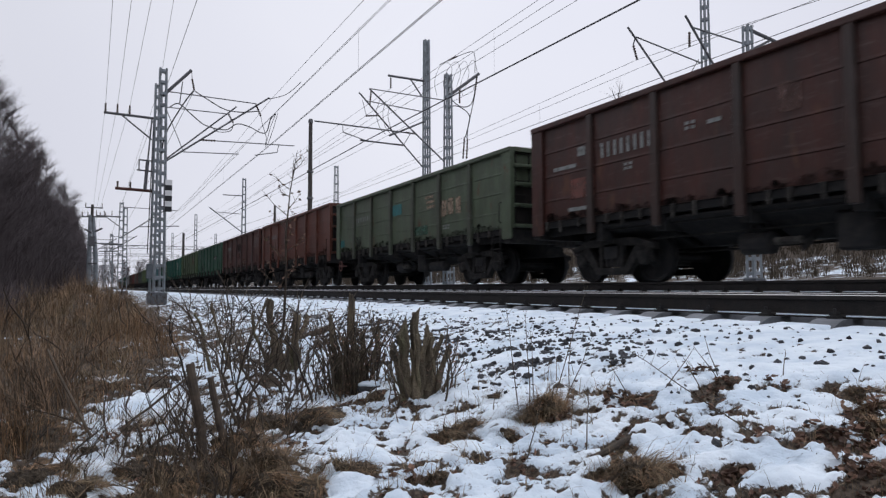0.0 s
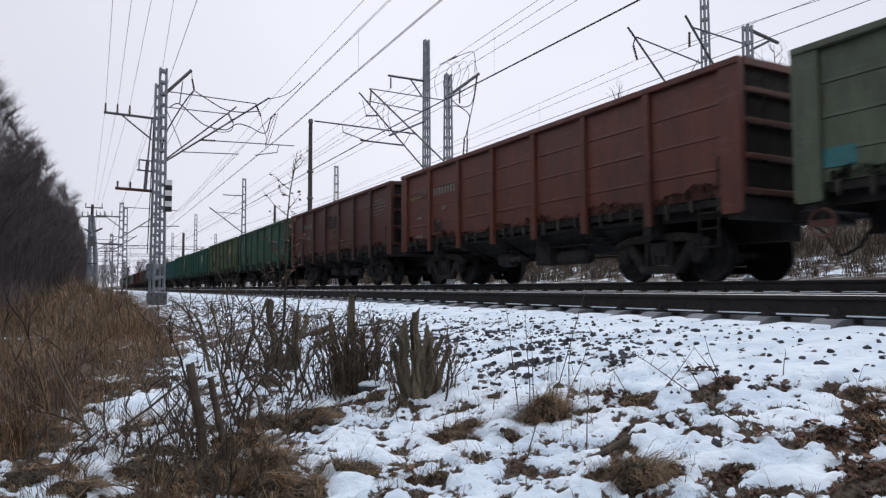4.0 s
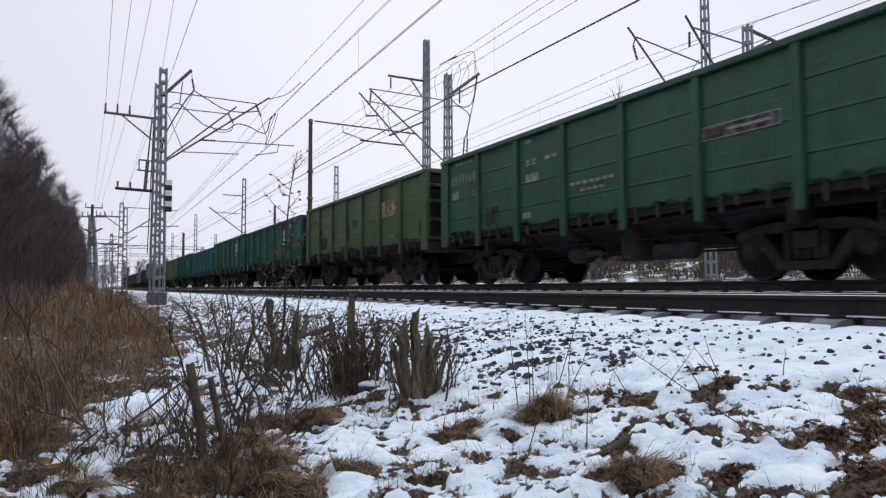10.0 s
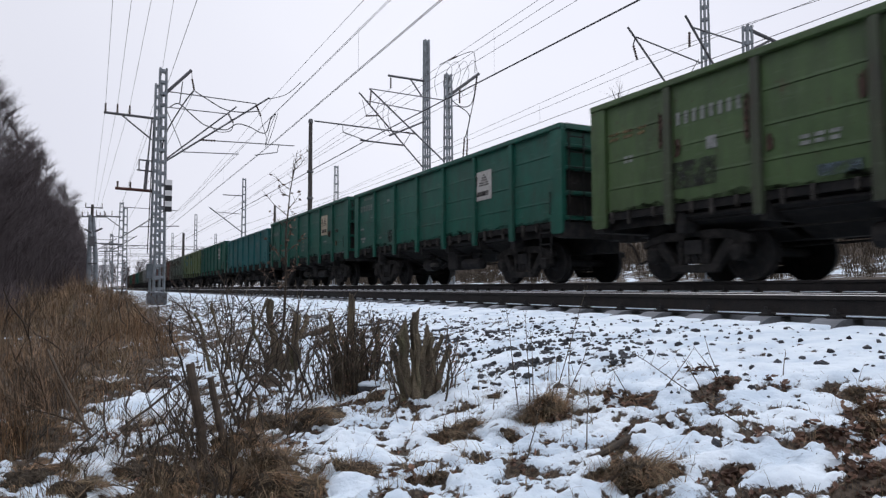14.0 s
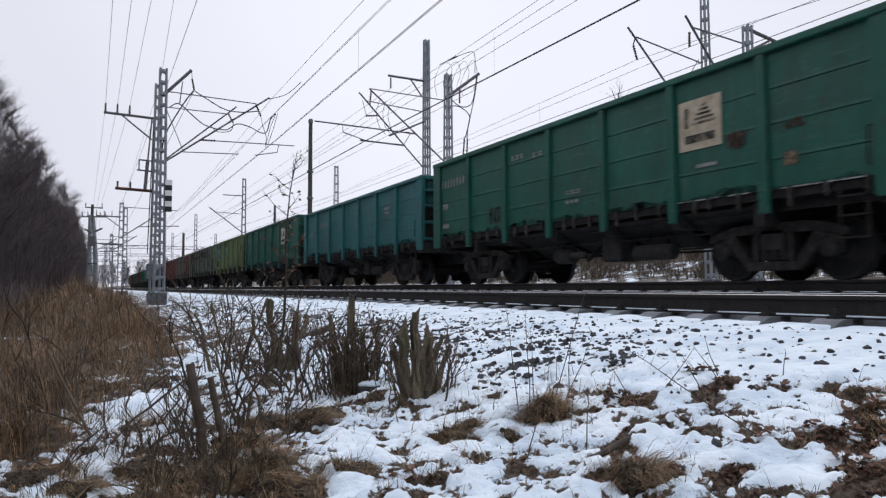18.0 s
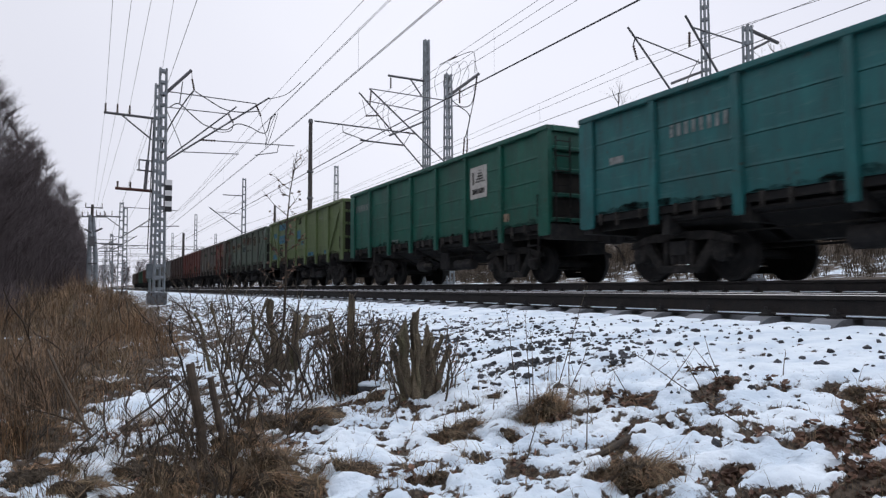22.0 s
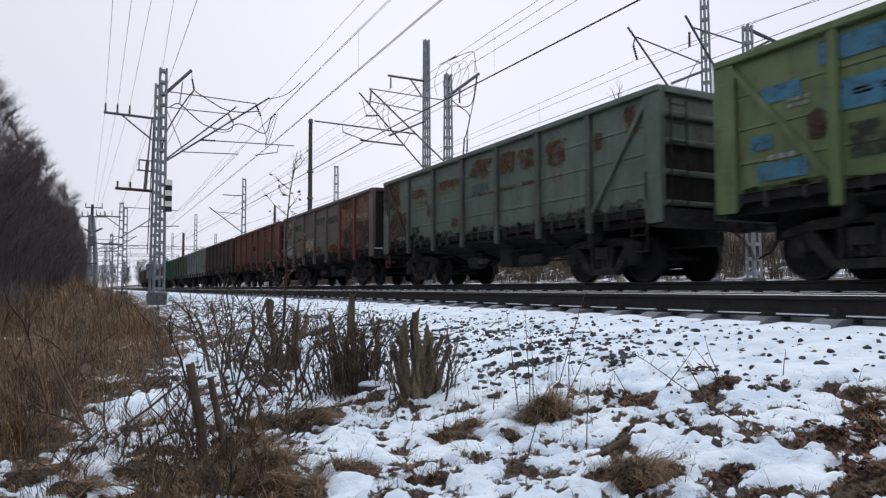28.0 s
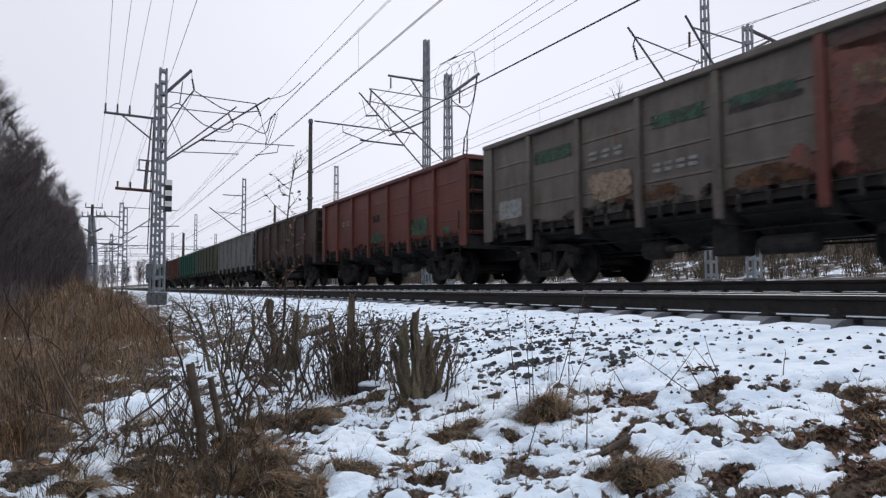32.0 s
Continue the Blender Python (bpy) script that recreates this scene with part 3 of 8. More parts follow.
def track(axis, top, label, near):
    t = tagged(new("railway_track"), label, "railway track", kind="structure")
    for s in (-1, 1):
        rail(axis + s * 0.795, top, -60, 900, t)
    bm = bmesh.new()
    pts = [(-1.35, -0.12), (-1.02, 0.018), (-0.95, 0.03), (-0.55, 0.03), (-0.3, 0), (0.3, 0), (0.55, 0.03), (0.95, 0.03), (1.02, 0.018), (1.35, -0.12)]
    for (xa, za), (xb, zb) in zip(pts, pts[1:]):
        v = [bm.verts.new(p) for p in ((xa, -0.14, -0.12), (xb, -0.14, -0.12), (xb, 0.14, -0.12), (xa, 0.14, -0.12),
                                       (xa, -0.12, za), (xb, -0.12, zb), (xb, 0.12, zb), (xa, 0.12, za))]
        for f in ((3, 2, 1, 0), (4, 5, 6, 7), (0, 1, 5, 4), (1, 2, 6, 5), (2, 3, 7, 6), (3, 0, 4, 7)):
            bm.faces.new([v[i] for i in f])
    bmesh.ops.remove_doubles(bm, verts=bm.verts, dist=1e-4)
    sleeper = mesh_of(bm, "sleeper", M_CONCRETE)
    bm = bmesh.new()
    for s in (-1, 1):
        for o in (-0.105, 0.105):
            x = s * 0.795 + o
            box(bm, x - 0.045, x + 0.045, -0.045, 0.045, 0.0, 0.028)
            box(bm, x - 0.03, x + 0.03, -0.03, 0.03, 0.03, 0.06)
            lathe(bm, [(0.05, 0.014), (0.085, 0.014), (0.09, 0.008)], "z", 6, (x, 0, 0))
    clips = mesh_of(bm, "rail_fastening", M_BLACK)
    bm = bmesh.new()
    for s in (-1, 1):
        x = s * 0.795 - 0.047
        v = box(bm, x - 0.024, x + 0.024, -0.25, 0.25, 0.0, 0.014)
    bmesh.ops.bevel(bm, geom=list(bm.edges), offset=0.005, segments=1, affect="EDGES", profile=0.5)
    strip = mesh_of(bm, "snow_strip", M_SNOWCAP)
    count = 145 if near else 80
    for i in range(count):
        y = -4.29 + i * 0.645 + random.uniform(-0.02, 0.02)
        m = pose(axis + random.uniform(-0.02, 0.02), y, top - 0.227, 0, 0, random.uniform(-0.6, 0.6))
        piece("sleeper", sleeper, t, m)
        piece("rail_fastening", clips, t, pose(axis, y, top - 0.20))
        if i < 110:
            piece("snow_strip", strip, t, pose(axis, y + 0.322, top - 0.183, 0, 0, 0))
    return t


track(NEAR_AXIS, NEAR_TOP, "empty snow-dusted track on concrete sleepers", True)
track(TRAIN_AXIS, TRAIN_TOP, "track under the goods train on concrete sleepers", False)

# ---- goods wagons ----
HALF_L, SIDE, TOPZ, PITCH = 6.46, 1.56, 3.555, 13.92
POSTS = (-4.45, -2.67, -0.89, 0.89, 2.67, 4.45)


def build_bogie(parent, y):
    """A two-axle cast bogie. Returns it and its wheelsets."""
    bm = bmesh.new()
    box(bm, -1.12, 1.12, -0.2, 0.2, 0.48, 0.78)
    box(bm, -0.9, 0.9, -0.28, 0.28, 0.36, 0.5)
    bogie = part("bogie", bm, M_BLACK, parent)
    bogie.location = (0, y, 0)
    for s in (-1, 1):
        bm = bmesh.new()
        x0, x1 = (0.96, 1.12) if s > 0 else (-1.12, -0.96)
        extrude_poly(bm, [(-1.2, 0.62), (-1.19, 0.74), (-0.80, 0.86), (-0.55, 0.89), (0.55, 0.89), (0.80, 0.86), (1.19, 0.74), (1.2, 0.62), (0.72, 0.74), (-0.72, 0.74)], x0, x1)
        extrude_poly(bm, [(-0.90, 0.66), (-0.70, 0.74), (-0.34, 0.26), (-0.46, 0.17)], x0, x1)
        extrude_poly(bm, [(0.70, 0.74), (0.90, 0.66), (0.46, 0.17), (0.34, 0.26)], x0, x1)
        extrude_poly(bm, [(-0.46, 0.15), (0.46, 0.15), (0.42, 0.29), (-0.42, 0.29)], x0 - 0.02, x1 + 0.02)
        for k in (-1, 1):
            extrude_poly(bm, [(k * 0.30 - 0.05, 0.28), (k * 0.30 + 0.05, 0.28), (k * 0.30 + 0.05, 0.76), (k * 0.30 - 0.05, 0.76)], x0, x1)
            extrude_poly(bm, [(k * 0.925 - 0.17, 0.40), (k * 0.925 + 0.17, 0.40), (k * 0.925 + 0.17, 0.72), (k * 0.925 - 0.17, 0.72)], x0 + 0.02, x1 - 0.02)
        bmesh.ops.bevel(bm, geom=list(bm.edges), offset=0.012, segments=1, affect="EDGES", profile=0.5)
        part("side_frame", bm, M_SAND, bogie, "dusty cast steel bogie side frame")
        bm = bmesh.new()
        for k in (-0.16, 0.0, 0.16):
            for j in range(7):
                lathe(bm, [(0.31 + j * 0.03, 0.062), (0.325 + j * 0.03, 0.07), (0.34 + j * 0.03, 0.062)], "z", 8, (s * 1.04, k, 0))
        part("spring_nest", bm, M_BLACK, bogie)["kind"] = "stuff"
        for k in (-1, 1):
            bm = bmesh.new()
            lathe(bm, [(s * 1.02, 0.15), (s * 1.14, 0.15), (s * 1.17, 0.12), (s * 1.175, 0.05)] if s > 0 else [(-1.175, 0.05), (-1.17, 0.12), (-1.14, 0.15), (-1.02, 0.15)],
                  "x", 14, (0, k * 0.925, 0.475))
            part("axle_box", bm, M_SAND, bogie)
    sets = []
    for k in (-1, 1):
        bm = bmesh.new()
        for s in (-1, 1):
            prof = [(0.70, 0.10), (0.705, 0.36), (0.715, 0.505), (0.745, 0.505), (0.755, 0.478), (0.84, 0.474), (0.845, 0.43), (0.80, 0.40), (0.785, 0.20), (0.83, 0.13), (0.83, 0.08)]
            lathe(bm, [(s * u, r) for u, r in (prof if s > 0 else prof[::-1])], "x", 32)
            for q in range(4):
                a = q * math.tau / 4
                box(bm, s * 0.79 - 0.01, s * 0.79 + 0.012, math.cos(a) * 0.3 - 0.03, math.cos(a) * 0.3 + 0.03, math.sin(a) * 0.3 - 0.03, math.sin(a) * 0.3 + 0.03)
        lathe(bm, [(-1.1, 0.065), (-0.86, 0.08), (0.86, 0.08), (1.1, 0.065)], "x", 12)
        w = part("wheelset", bm, M_WHEEL, bogie, "dark solid steel wheels on an axle")
        w.location = (0, k * 0.925, 0.478)
        sets.append(w)
    return bogie, sets


def rib_sheet(bm, x, y0, y1, z0, z1, ribs, out, deep=0.004, half=0.055):
    """Level sheets in the plane x, each with a lip that overhangs a narrow seam."""
    prof = [(x, z0)]
    for r in ribs:
        prof += [(x, r - 0.011), (x - out * 0.014, r - 0.008), (x - out * 0.014, r + 0.003), (x + out * deep, r + 0.008), (x + out * deep, r + 0.022), (x, r + half)]
    prof.append((x, z1))
    rows = [[bm.verts.new((u, y, v)) for u, v in prof] + [bm.verts.new((u - out * 0.012, y, v)) for u, v in [(x - out * 0.03, z1), (x - out * 0.03, z0)]] for y in (y0, y1)]
    k = len(rows[0])
    for i in range(k):
        bm.faces.new((rows[0][i], rows[0][(i + 1) % k], rows[1][(i + 1) % k], rows[1][i]))
    bm.faces.new(rows[0][::-1])
    bm.faces.new(rows[1])


def build_wagon(name, braced):
    """An open-top goods wagon, its middle above the local origin, rail tops at z 0."""
    w = new(name)
    edges = (-HALF_L,) + POSTS + (HALF_L,)
    for s in (-1, 1):
        for a, b in zip(edges, edges[1:]):
            bm = bmesh.new()
            rib_sheet(bm, s * (SIDE - 0.085), a, b, 1.36, TOPZ - 0.1, (1.80, 2.34, 2.88), s)
            part("side_panel", bm, None, w)
        bm = bmesh.new()
        v = box(bm, s * (SIDE - 0.06) - 0.075, s * (SIDE - 0.06) + 0.075, -HALF_L, HALF_L, TOPZ - 0.12, TOPZ)
        bmesh.ops.bevel(bm, geom=list(bm.edges), offset=0.02, segments=2, affect="EDGES", profile=0.5)
        part("top_rail", bm, None, w)
        for y in POSTS:
            bm = bmesh.new()
            x1 = s * SIDE
            x0 = s * (SIDE - 0.095)
            poly = [(y - 0.085, 1.0), (y + 0.085, 1.0), (y + 0.085, 1.45), (y + 0.075, TOPZ - 0.1), (y - 0.075, TOPZ - 0.1), (y - 0.085, 1.45)]
            extrude_poly(bm, poly, min(x0, x1), max(x0, x1))
            bmesh.ops.bevel(bm, geom=list(bm.edges), offset=0.018, segments=1, affect="EDGES", profile=0.5)
            part("side_post", bm, None, w)
        for e in (-1, 1):
            bm = bmesh.new()
            y1, y0 = e * HALF_L, e * (HALF_L - 0.40)
            poly = [(y0, 1.11), (e * (HALF_L - 0.375), 1.075), (e * (HALF_L - 0.34), 1.06), (e * (HALF_L - 0.06), 1.06), (e * (HALF_L - 0.02), 1.075), (y1, 1.11), (y1, TOPZ - 0.1), (y0, TOPZ - 0.1)]
            if e < 0:
                poly = poly[::-1]
            extrude_poly(bm, poly, min(s * (SIDE - 0.07), s * (SIDE - 0.015)), max(s * (SIDE - 0.07), s * (SIDE - 0.015)))
            part("corner_post", bm, None, w)
        # discharge hatch edges hanging under the side
        bm = bmesh.new()
        box(bm, s * 1.40 - 0.05, s * 1.40 + 0.05, -HALF_L + 0.3, HALF_L - 0.3, 1.22, 1.37)
        part("bottom_rail", bm, M_WHEEL, w)
        for a, b in zip(edges, edges[1:]):
            bm = bmesh.new()
            m = (a + b) / 2
            box(bm, s * 1.26 - 0.02, s * 1.26 + 0.02, a + 0.16, b - 0.16, 1.04, 1.34)
            part("discharge_hatch", bm, M_WHEEL, w)
            for q in (-0.52, 0.04, 0.47):
                bm = bmesh.new()
                q += 0.07 * math.sin(m * 5.1 + q * 9)
                lo = 1.12 + 0.05 * math.sin(m * 3.3 + q * 7)
                extrude_poly(bm, [(m + q - 0.035, 1.36), (m + q + 0.03, 1.36), (m + q + 0.012, 1.29), (m + q + 0.022, lo + 0.05), (m + q - 0.005, lo), (m + q - 0.022, lo + 0.06), (m + q - 0.016, 1.29)], min(s * 1.45, s * 1.52), max(s * 1.45, s * 1.52))
                part("hatch_hook", bm, M_DUST, w)
        if braced:
            for e in (-1, 1):
                bm = bmesh.new()
                bar(bm, (s * (SIDE - 0.045), e * 4.55, 1.42), (s * (SIDE - 0.045), e * 6.15, TOPZ - 0.14), 0.09, 0.05, (1, 0, 0))
                part("diagonal_brace", bm, None, w)
        # steps and grab rails at one corner of each side
        bm = bmesh.new()
        y = -s * -1 * (HALF_L - 0.62)
        for q in (-0.19, 0.19):
            bar(bm, (s * 1.5, y + q, 1.30), (s * 1.5, y + q, 0.55), 0.03, 0.03)
        for z in (0.56, 0.86, 1.12):
            box(bm, s * 1.5 - 0.05, s * 1.5 + 0.05, y - 0.2, y + 0.2, z - 0.012, z + 0.012)
        part("step_ladder", bm, M_SAND, w, "bent dusty steel step ladder")
        bm = bmesh.new()
        tube(bm, [(s * 1.5, y - 0.25, 1.5), (s * 1.57, y - 0.25, 1.52), (s * 1.57, y - 0.25, 2.0), (s * 1.5, y - 0.25, 2.02)], 0.014, 5)
        part("grab_rail", bm, M_SAND, w)
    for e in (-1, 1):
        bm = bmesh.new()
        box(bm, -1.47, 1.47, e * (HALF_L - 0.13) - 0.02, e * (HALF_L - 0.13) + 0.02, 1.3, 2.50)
        part("end_wall", bm, M_DARK_END, w, "near-black lower end sheet")
        bm = bmesh.new()
        box(bm, -1.47, 1.47, e * (HALF_L - 0.13) - 0.02, e * (HALF_L - 0.13) + 0.02, 2.502, TOPZ - 0.1)
        part("end_panel", bm, None, w)
        for z in (1.42, 1.98, 2.55, 3.05):
            bm = bmesh.new()
            box(bm, -1.42, 1.42, e * (HALF_L - 0.05) - 0.06, e * (HALF_L - 0.05) + 0.06, z - 0.05, z + 0.05)
            bmesh.ops.bevel(bm, geom=list(bm.edges), offset=0.025, segments=1, affect="EDGES", profile=0.5)
            part("end_beam", bm, None, w)
        bm = bmesh.new()
        box(bm, -SIDE + 0.14, SIDE - 0.14, e * (HALF_L - 0.06) - 0.07, e * (HALF_L - 0.06) + 0.07, TOPZ - 0.12, TOPZ)
        part("end_rim", bm, None, w)
        bm = bmesh.new()
        for q in (-0.2, 0.2):
            bar(bm, (-1.15 + q, e * (HALF_L + 0.05), 1.3), (-1.15 + q, e * (HALF_L + 0.05), 3.3), 0.025, 0.025)
        for k in range(6):
            bar(bm, (-1.36, e * (HALF_L + 0.05), 1.5 + k * 0.34), (-0.94, e * (HALF_L + 0.05), 1.5 + k * 0.34), 0.022, 0.022)
        part("end_ladder", bm, M_SAND, w)
        bm = bmesh.new()
        box(bm, -1.5, 1.5, e * (HALF_L - 0.12) - 0.12, e * (HALF_L - 0.12) + 0.12, 0.98, 1.32)
        part("buffer_beam", bm, M_BLACK, w)
        bm = bmesh.new()
        box(bm, -0.13, 0.13, min(e * 6.2, e * 6.75), max(e * 6.2, e * 6.75), 0.94, 1.16)
        box(bm, -0.2, 0.2, min(e * 6.72, e * 6.955), max(e * 6.72, e * 6.955), 0.88, 1.2)
        bmesh.ops.bevel(bm, geom=list(bm.edges), offset=0.03, segments=1, affect="EDGES", profile=0.5)
        part("coupler", bm, M_BLACK, w)
        bm = bmesh.new()
        tube(bm, [(0.35, e * 6.4, 0.95), (0.36, e * 6.60, 0.80), (0.34, e * 6.80, 0.52), (0.2, e * 6.96, 0.40)], 0.024, 6)
        part("brake_hose", bm, M_BLACK, w)
    bm = bmesh.new()
    box(bm, -1.42, 1.42, -HALF_L + 0.15, HALF_L - 0.15, 1.26, 1.30)
    part("floor", bm, M_BLACK, w)
    bm = bmesh.new()
    box(bm, -0.26, 0.26, -HALF_L + 0.2, HALF_L - 0.2, 0.68, 1.26)
    part("centre_sill", bm, M_BLACK, w)
    for y in (-4.325, -2.67, -0.89, 0.89, 2.67, 4.325):
        bm = bmesh.new()
        box(bm, -1.4, 1.4, y - 0.09, y + 0.09, 0.92 if abs(y) < 4 else 0.84, 1.26)
        part("cross_bearer", bm, M_BLACK, w)
    for s in (-1, 1):
        for a, b in zip(POSTS, POSTS[1:]):
            bm = bmesh.new()
            v = [bm.verts.new(q) for q in ((s * 1.38, a + 0.12, 1.12), (s * 1.38, b - 0.12, 1.12), (s * 0.34, b - 0.12, 0.66), (s * 0.34, a + 0.12, 0.66),
                                           (s * 1.38, a + 0.12, 1.16), (s * 1.38, b - 0.12, 1.16), (s * 0.34, b - 0.12, 0.70), (s * 0.34, a + 0.12, 0.70))]
            for f in ((0, 1, 2, 3), (7, 6, 5, 4), (0, 4, 5, 1), (1, 5, 6, 2), (2, 6, 7, 3), (3, 7, 4, 0)):
                bm.faces.new([v[i] for i in f])
            part("hatch_door", bm, M_WHEEL, w)
    bm = bmesh.new()
    lathe(bm, [(-0.28, 0.12), (-0.26, 0.18), (0.26, 0.18), (0.28, 0.12)], "y", 12, (-0.95, 1.0, 0.60))
    part("brake_cylinder", bm, M_BLACK, w)
    bm = bmesh.new()
    box(bm, -1.1, -0.6, -0.9, -0.35, 0.42, 0.98)
    bmesh.ops.bevel(bm, geom=list(bm.edges), offset=0.04, segments=1, affect="EDGES", profile=0.5)
    part("brake_valve", bm, M_BLACK, w)
    bm = bmesh.new()
    lathe(bm, [(-0.5, 0.08), (-0.46, 0.15), (0.46, 0.15), (0.5, 0.08)], "y", 12, (-1.0, -1.75, 0.56))
    part("air_reservoir", bm, M_BLACK, w)
    bm = bmesh.new()
    tube(bm, [(-1.05, -3.2, 0.82), (-1.05, 3.2, 0.82)], 0.02, 5)
    tube(bm, [(-0.4, -3.4, 0.55), (-0.4, 0.2, 0.60), (-0.4, 3.4, 0.55)], 0.022, 5)
    part("brake_rod", bm, M_SAND, w)
    bm = bmesh.new()
    lathe(bm, [(0.1 + k * 0.0125, 0.05 if k % 4 in (0, 3) else 0.064) for k in range(37)], "y", 10, (-1.18, 0.0, 0.60))
    part("slack_adjuster", bm, M_DUST, w, "pale ribbed brake slack adjuster")
    for y in (-2.0, -1.5, -0.75, -0.45, 0.85, 1.15):
        bm = bmesh.new()
        bar(bm, (-0.98, y, 0.56), (-0.85, y, 1.10), 0.05)
        part("gear_hanger", bm, M_BLACK, w)
    bm = bmesh.new()
    bar(bm, (-1.02, 0.2, 0.48), (-0.5, 0.24, 0.82), 0.05, 0.09)
    part("brake_lever", bm, M_BLACK, w)
    build_bogie(w, -4.325)
    build_bogie(w, 4.325)
    return w


def handwheel(w):
    """A parking-brake wheel that faces sideways below the corner."""
    bm = bmesh.new()
    pts = [(-1.47, HALF_L - 0.24 + 0.185 * math.cos(k * math.tau / 20), 0.79 + 0.2 * math.sin(k * math.tau / 20)) for k in range(21)]
    tube(bm, pts, 0.021, 6)
    box(bm, -1.482, -1.458, HALF_L - 0.41, HALF_L - 0.07, 0.745, 0.835)
    lathe(bm, [(-1.50, 0.03), (-1.50, 0.05), (-1.40, 0.05), (-1.20, 0.03)], "x", 12, (0, HALF_L - 0.24, 0.79))
    part("brake_handwheel", bm, M_RUST_DISC, w, "dull red parking-brake handwheel below the corner")
    bm = bmesh.new()
    bar(bm, (-1.42, HALF_L - 0.24, 0.79), (-1.42, HALF_L - 0.26, 1.1), 0.05)
    part("handwheel_bracket", bm, M_BLACK, w)


def posted_end(w):
    """Upright posts in place of level beams at the near end, with snow on the ledge."""
    for o in list(w.children):
        if o.name.startswith("end_beam") and o.data.vertices[0].co.y < 0:
            bpy.data.objects.remove(o)
    for x in (-1.0, -0.35, 0.35, 1.0):
        bm = bmesh.new()
        box(bm, x - 0.09, x + 0.09, -HALF_L - 0.03, -HALF_L + 0.12, 1.3, TOPZ - 0.1)
        bmesh.ops.bevel(bm, geom=list(bm.edges), offset=0.02, segments=1, affect="EDGES", profile=0.5)
        part("end_post", bm, None, w)
    bm = bmesh.new()
    for x0, x1 in ((-1.46, -1.12), (-0.88, -0.45), (-0.25, 0.22), (0.46, 0.9)):
        box(bm, x0, x1, -HALF_L - 0.11, -HALF_L + 0.1, 1.32, 1.35)
    bmesh.ops.bevel(bm, geom=list(bm.edges), offset=0.014, segments=2, affect="EDGES", profile=0.5)
    part("ledge_snow", bm, M_SNOWCAP, w, "thin snow lying on the end ledge")


PAINTED = ("side_panel", "top_rail", "side_post", "corner_post", "diagonal_brace", "end_beam", "end_rim", "end_post", "end_panel")
FLEET = (
    ("dark_red", 0, "dark red open goods wagon with faded white stencils"),
    ("grey_green", 0, "faded grey-green open goods wagon with large pale lettering"),
    ("red_brown", 0, "red-brown open goods wagon with dusty steel posts"),
    ("brown", 0, "dull brown open goods wagon with chalky stencils"),
    ("green", 0, "dark green open goods wagon with white stencils"),
    ("olive", 0, "olive green open goods wagon with large tan lettering"),
    ("sea_green", 0, "sea green open goods wagon with a white sign board"),
    ("sea_green", 0, "green open goods wagon with a square sign board"),
    ("blue_teal", 0, "blue-teal open goods wagon, cleanly painted"),
    ("sea_green", 0, "teal-green open goods wagon with a square white board"),
    ("lime", 1, "lime green braced wagon with sky-blue overpainted patches"),
    ("pale_green", 1, "pale grey-green braced wagon with rust patches"),
    ("grey_brown", 0, "grey-brown weathered wagon with a large faded red area"),
    ("bright_red", 0, "brick-red open goods wagon with green overpainted patches"),
    ("dark_brown", 0, "dark brown open goods wagon"),
    ("pale_grey", 0, "pale grey open goods wagon"),
    ("grey_green", 0, "greyish green open goods wagon"),
    ("sea_green", 0, "sea green open goods wagon"),
    ("red_brown", 0, "red-brown open goods wagon"),
    ("green", 0, "green open goods wagon"),
    ("dark_brown", 0, "dark brown open goods wagon"),
    ("grey_brown", 0, "weathered grey-brown open goods wagon"),
)
FAR_END_AT_START = 12.68
SPEEDS = ((0, 5.166), (4, 5.113), (8, 5.087), (12, 5.155), (16, 5.18), (20, 5.154), (24, 5.185), (28, 5.219), (32, 5.119))


def travelled(t):
    """Metres that the train has gone at t seconds."""
    s = 0.0
    for (a, va), (b, vb) in zip(SPEEDS, SPEEDS[1:]):
        if t > a:
            e = min(t, b)
            ve = va + (vb - va) * (e - a) / (b - a)
            s += (va + ve) / 2 * (e - a)
    return s


# how far each wagon's far and near ends stand from an even spacing, in metres
ENDS = {1: (0.13, -0.10), 2: (0.13, 0.0), 3: (0.08, -0.02), 4: (0.05, -0.22), 5: (0.07, 0.02), 6: (0.12, 0.05), 7: (0.08, -0.10), 8: (0.03, -0.10), 9: (0.16, 0.12), 10: (-0.07, 0.10), 11: (0.07, 0.10), 12: (0.07, 0.10)}


def wagon_pose(i, t):
    return pose(TRAIN_AXIS, FAR_END_AT_START - HALF_L + i * PITCH + sum(ENDS.get(i, (0.0, 0.0))) / 2 - travelled(t), TRAIN_TOP)


plain, braced = build_wagon("goods_wagon", False), build_wagon("goods_wagon", True)
wagons = []
used = set()
for i, (colour, kind, label) in enumerate(FLEET):
    source = braced if kind else plain
    if kind in used:
        w = copy_thing(source, wagon_pose(i, 0.0))
    else:
        w = source
        used.add(kind)
        w.matrix_basis = wagon_pose(i, 0.0)
    wagons.append(w)
for i in (1, 11):
    handwheel(wagons[i])
posted_end(wagons[12])
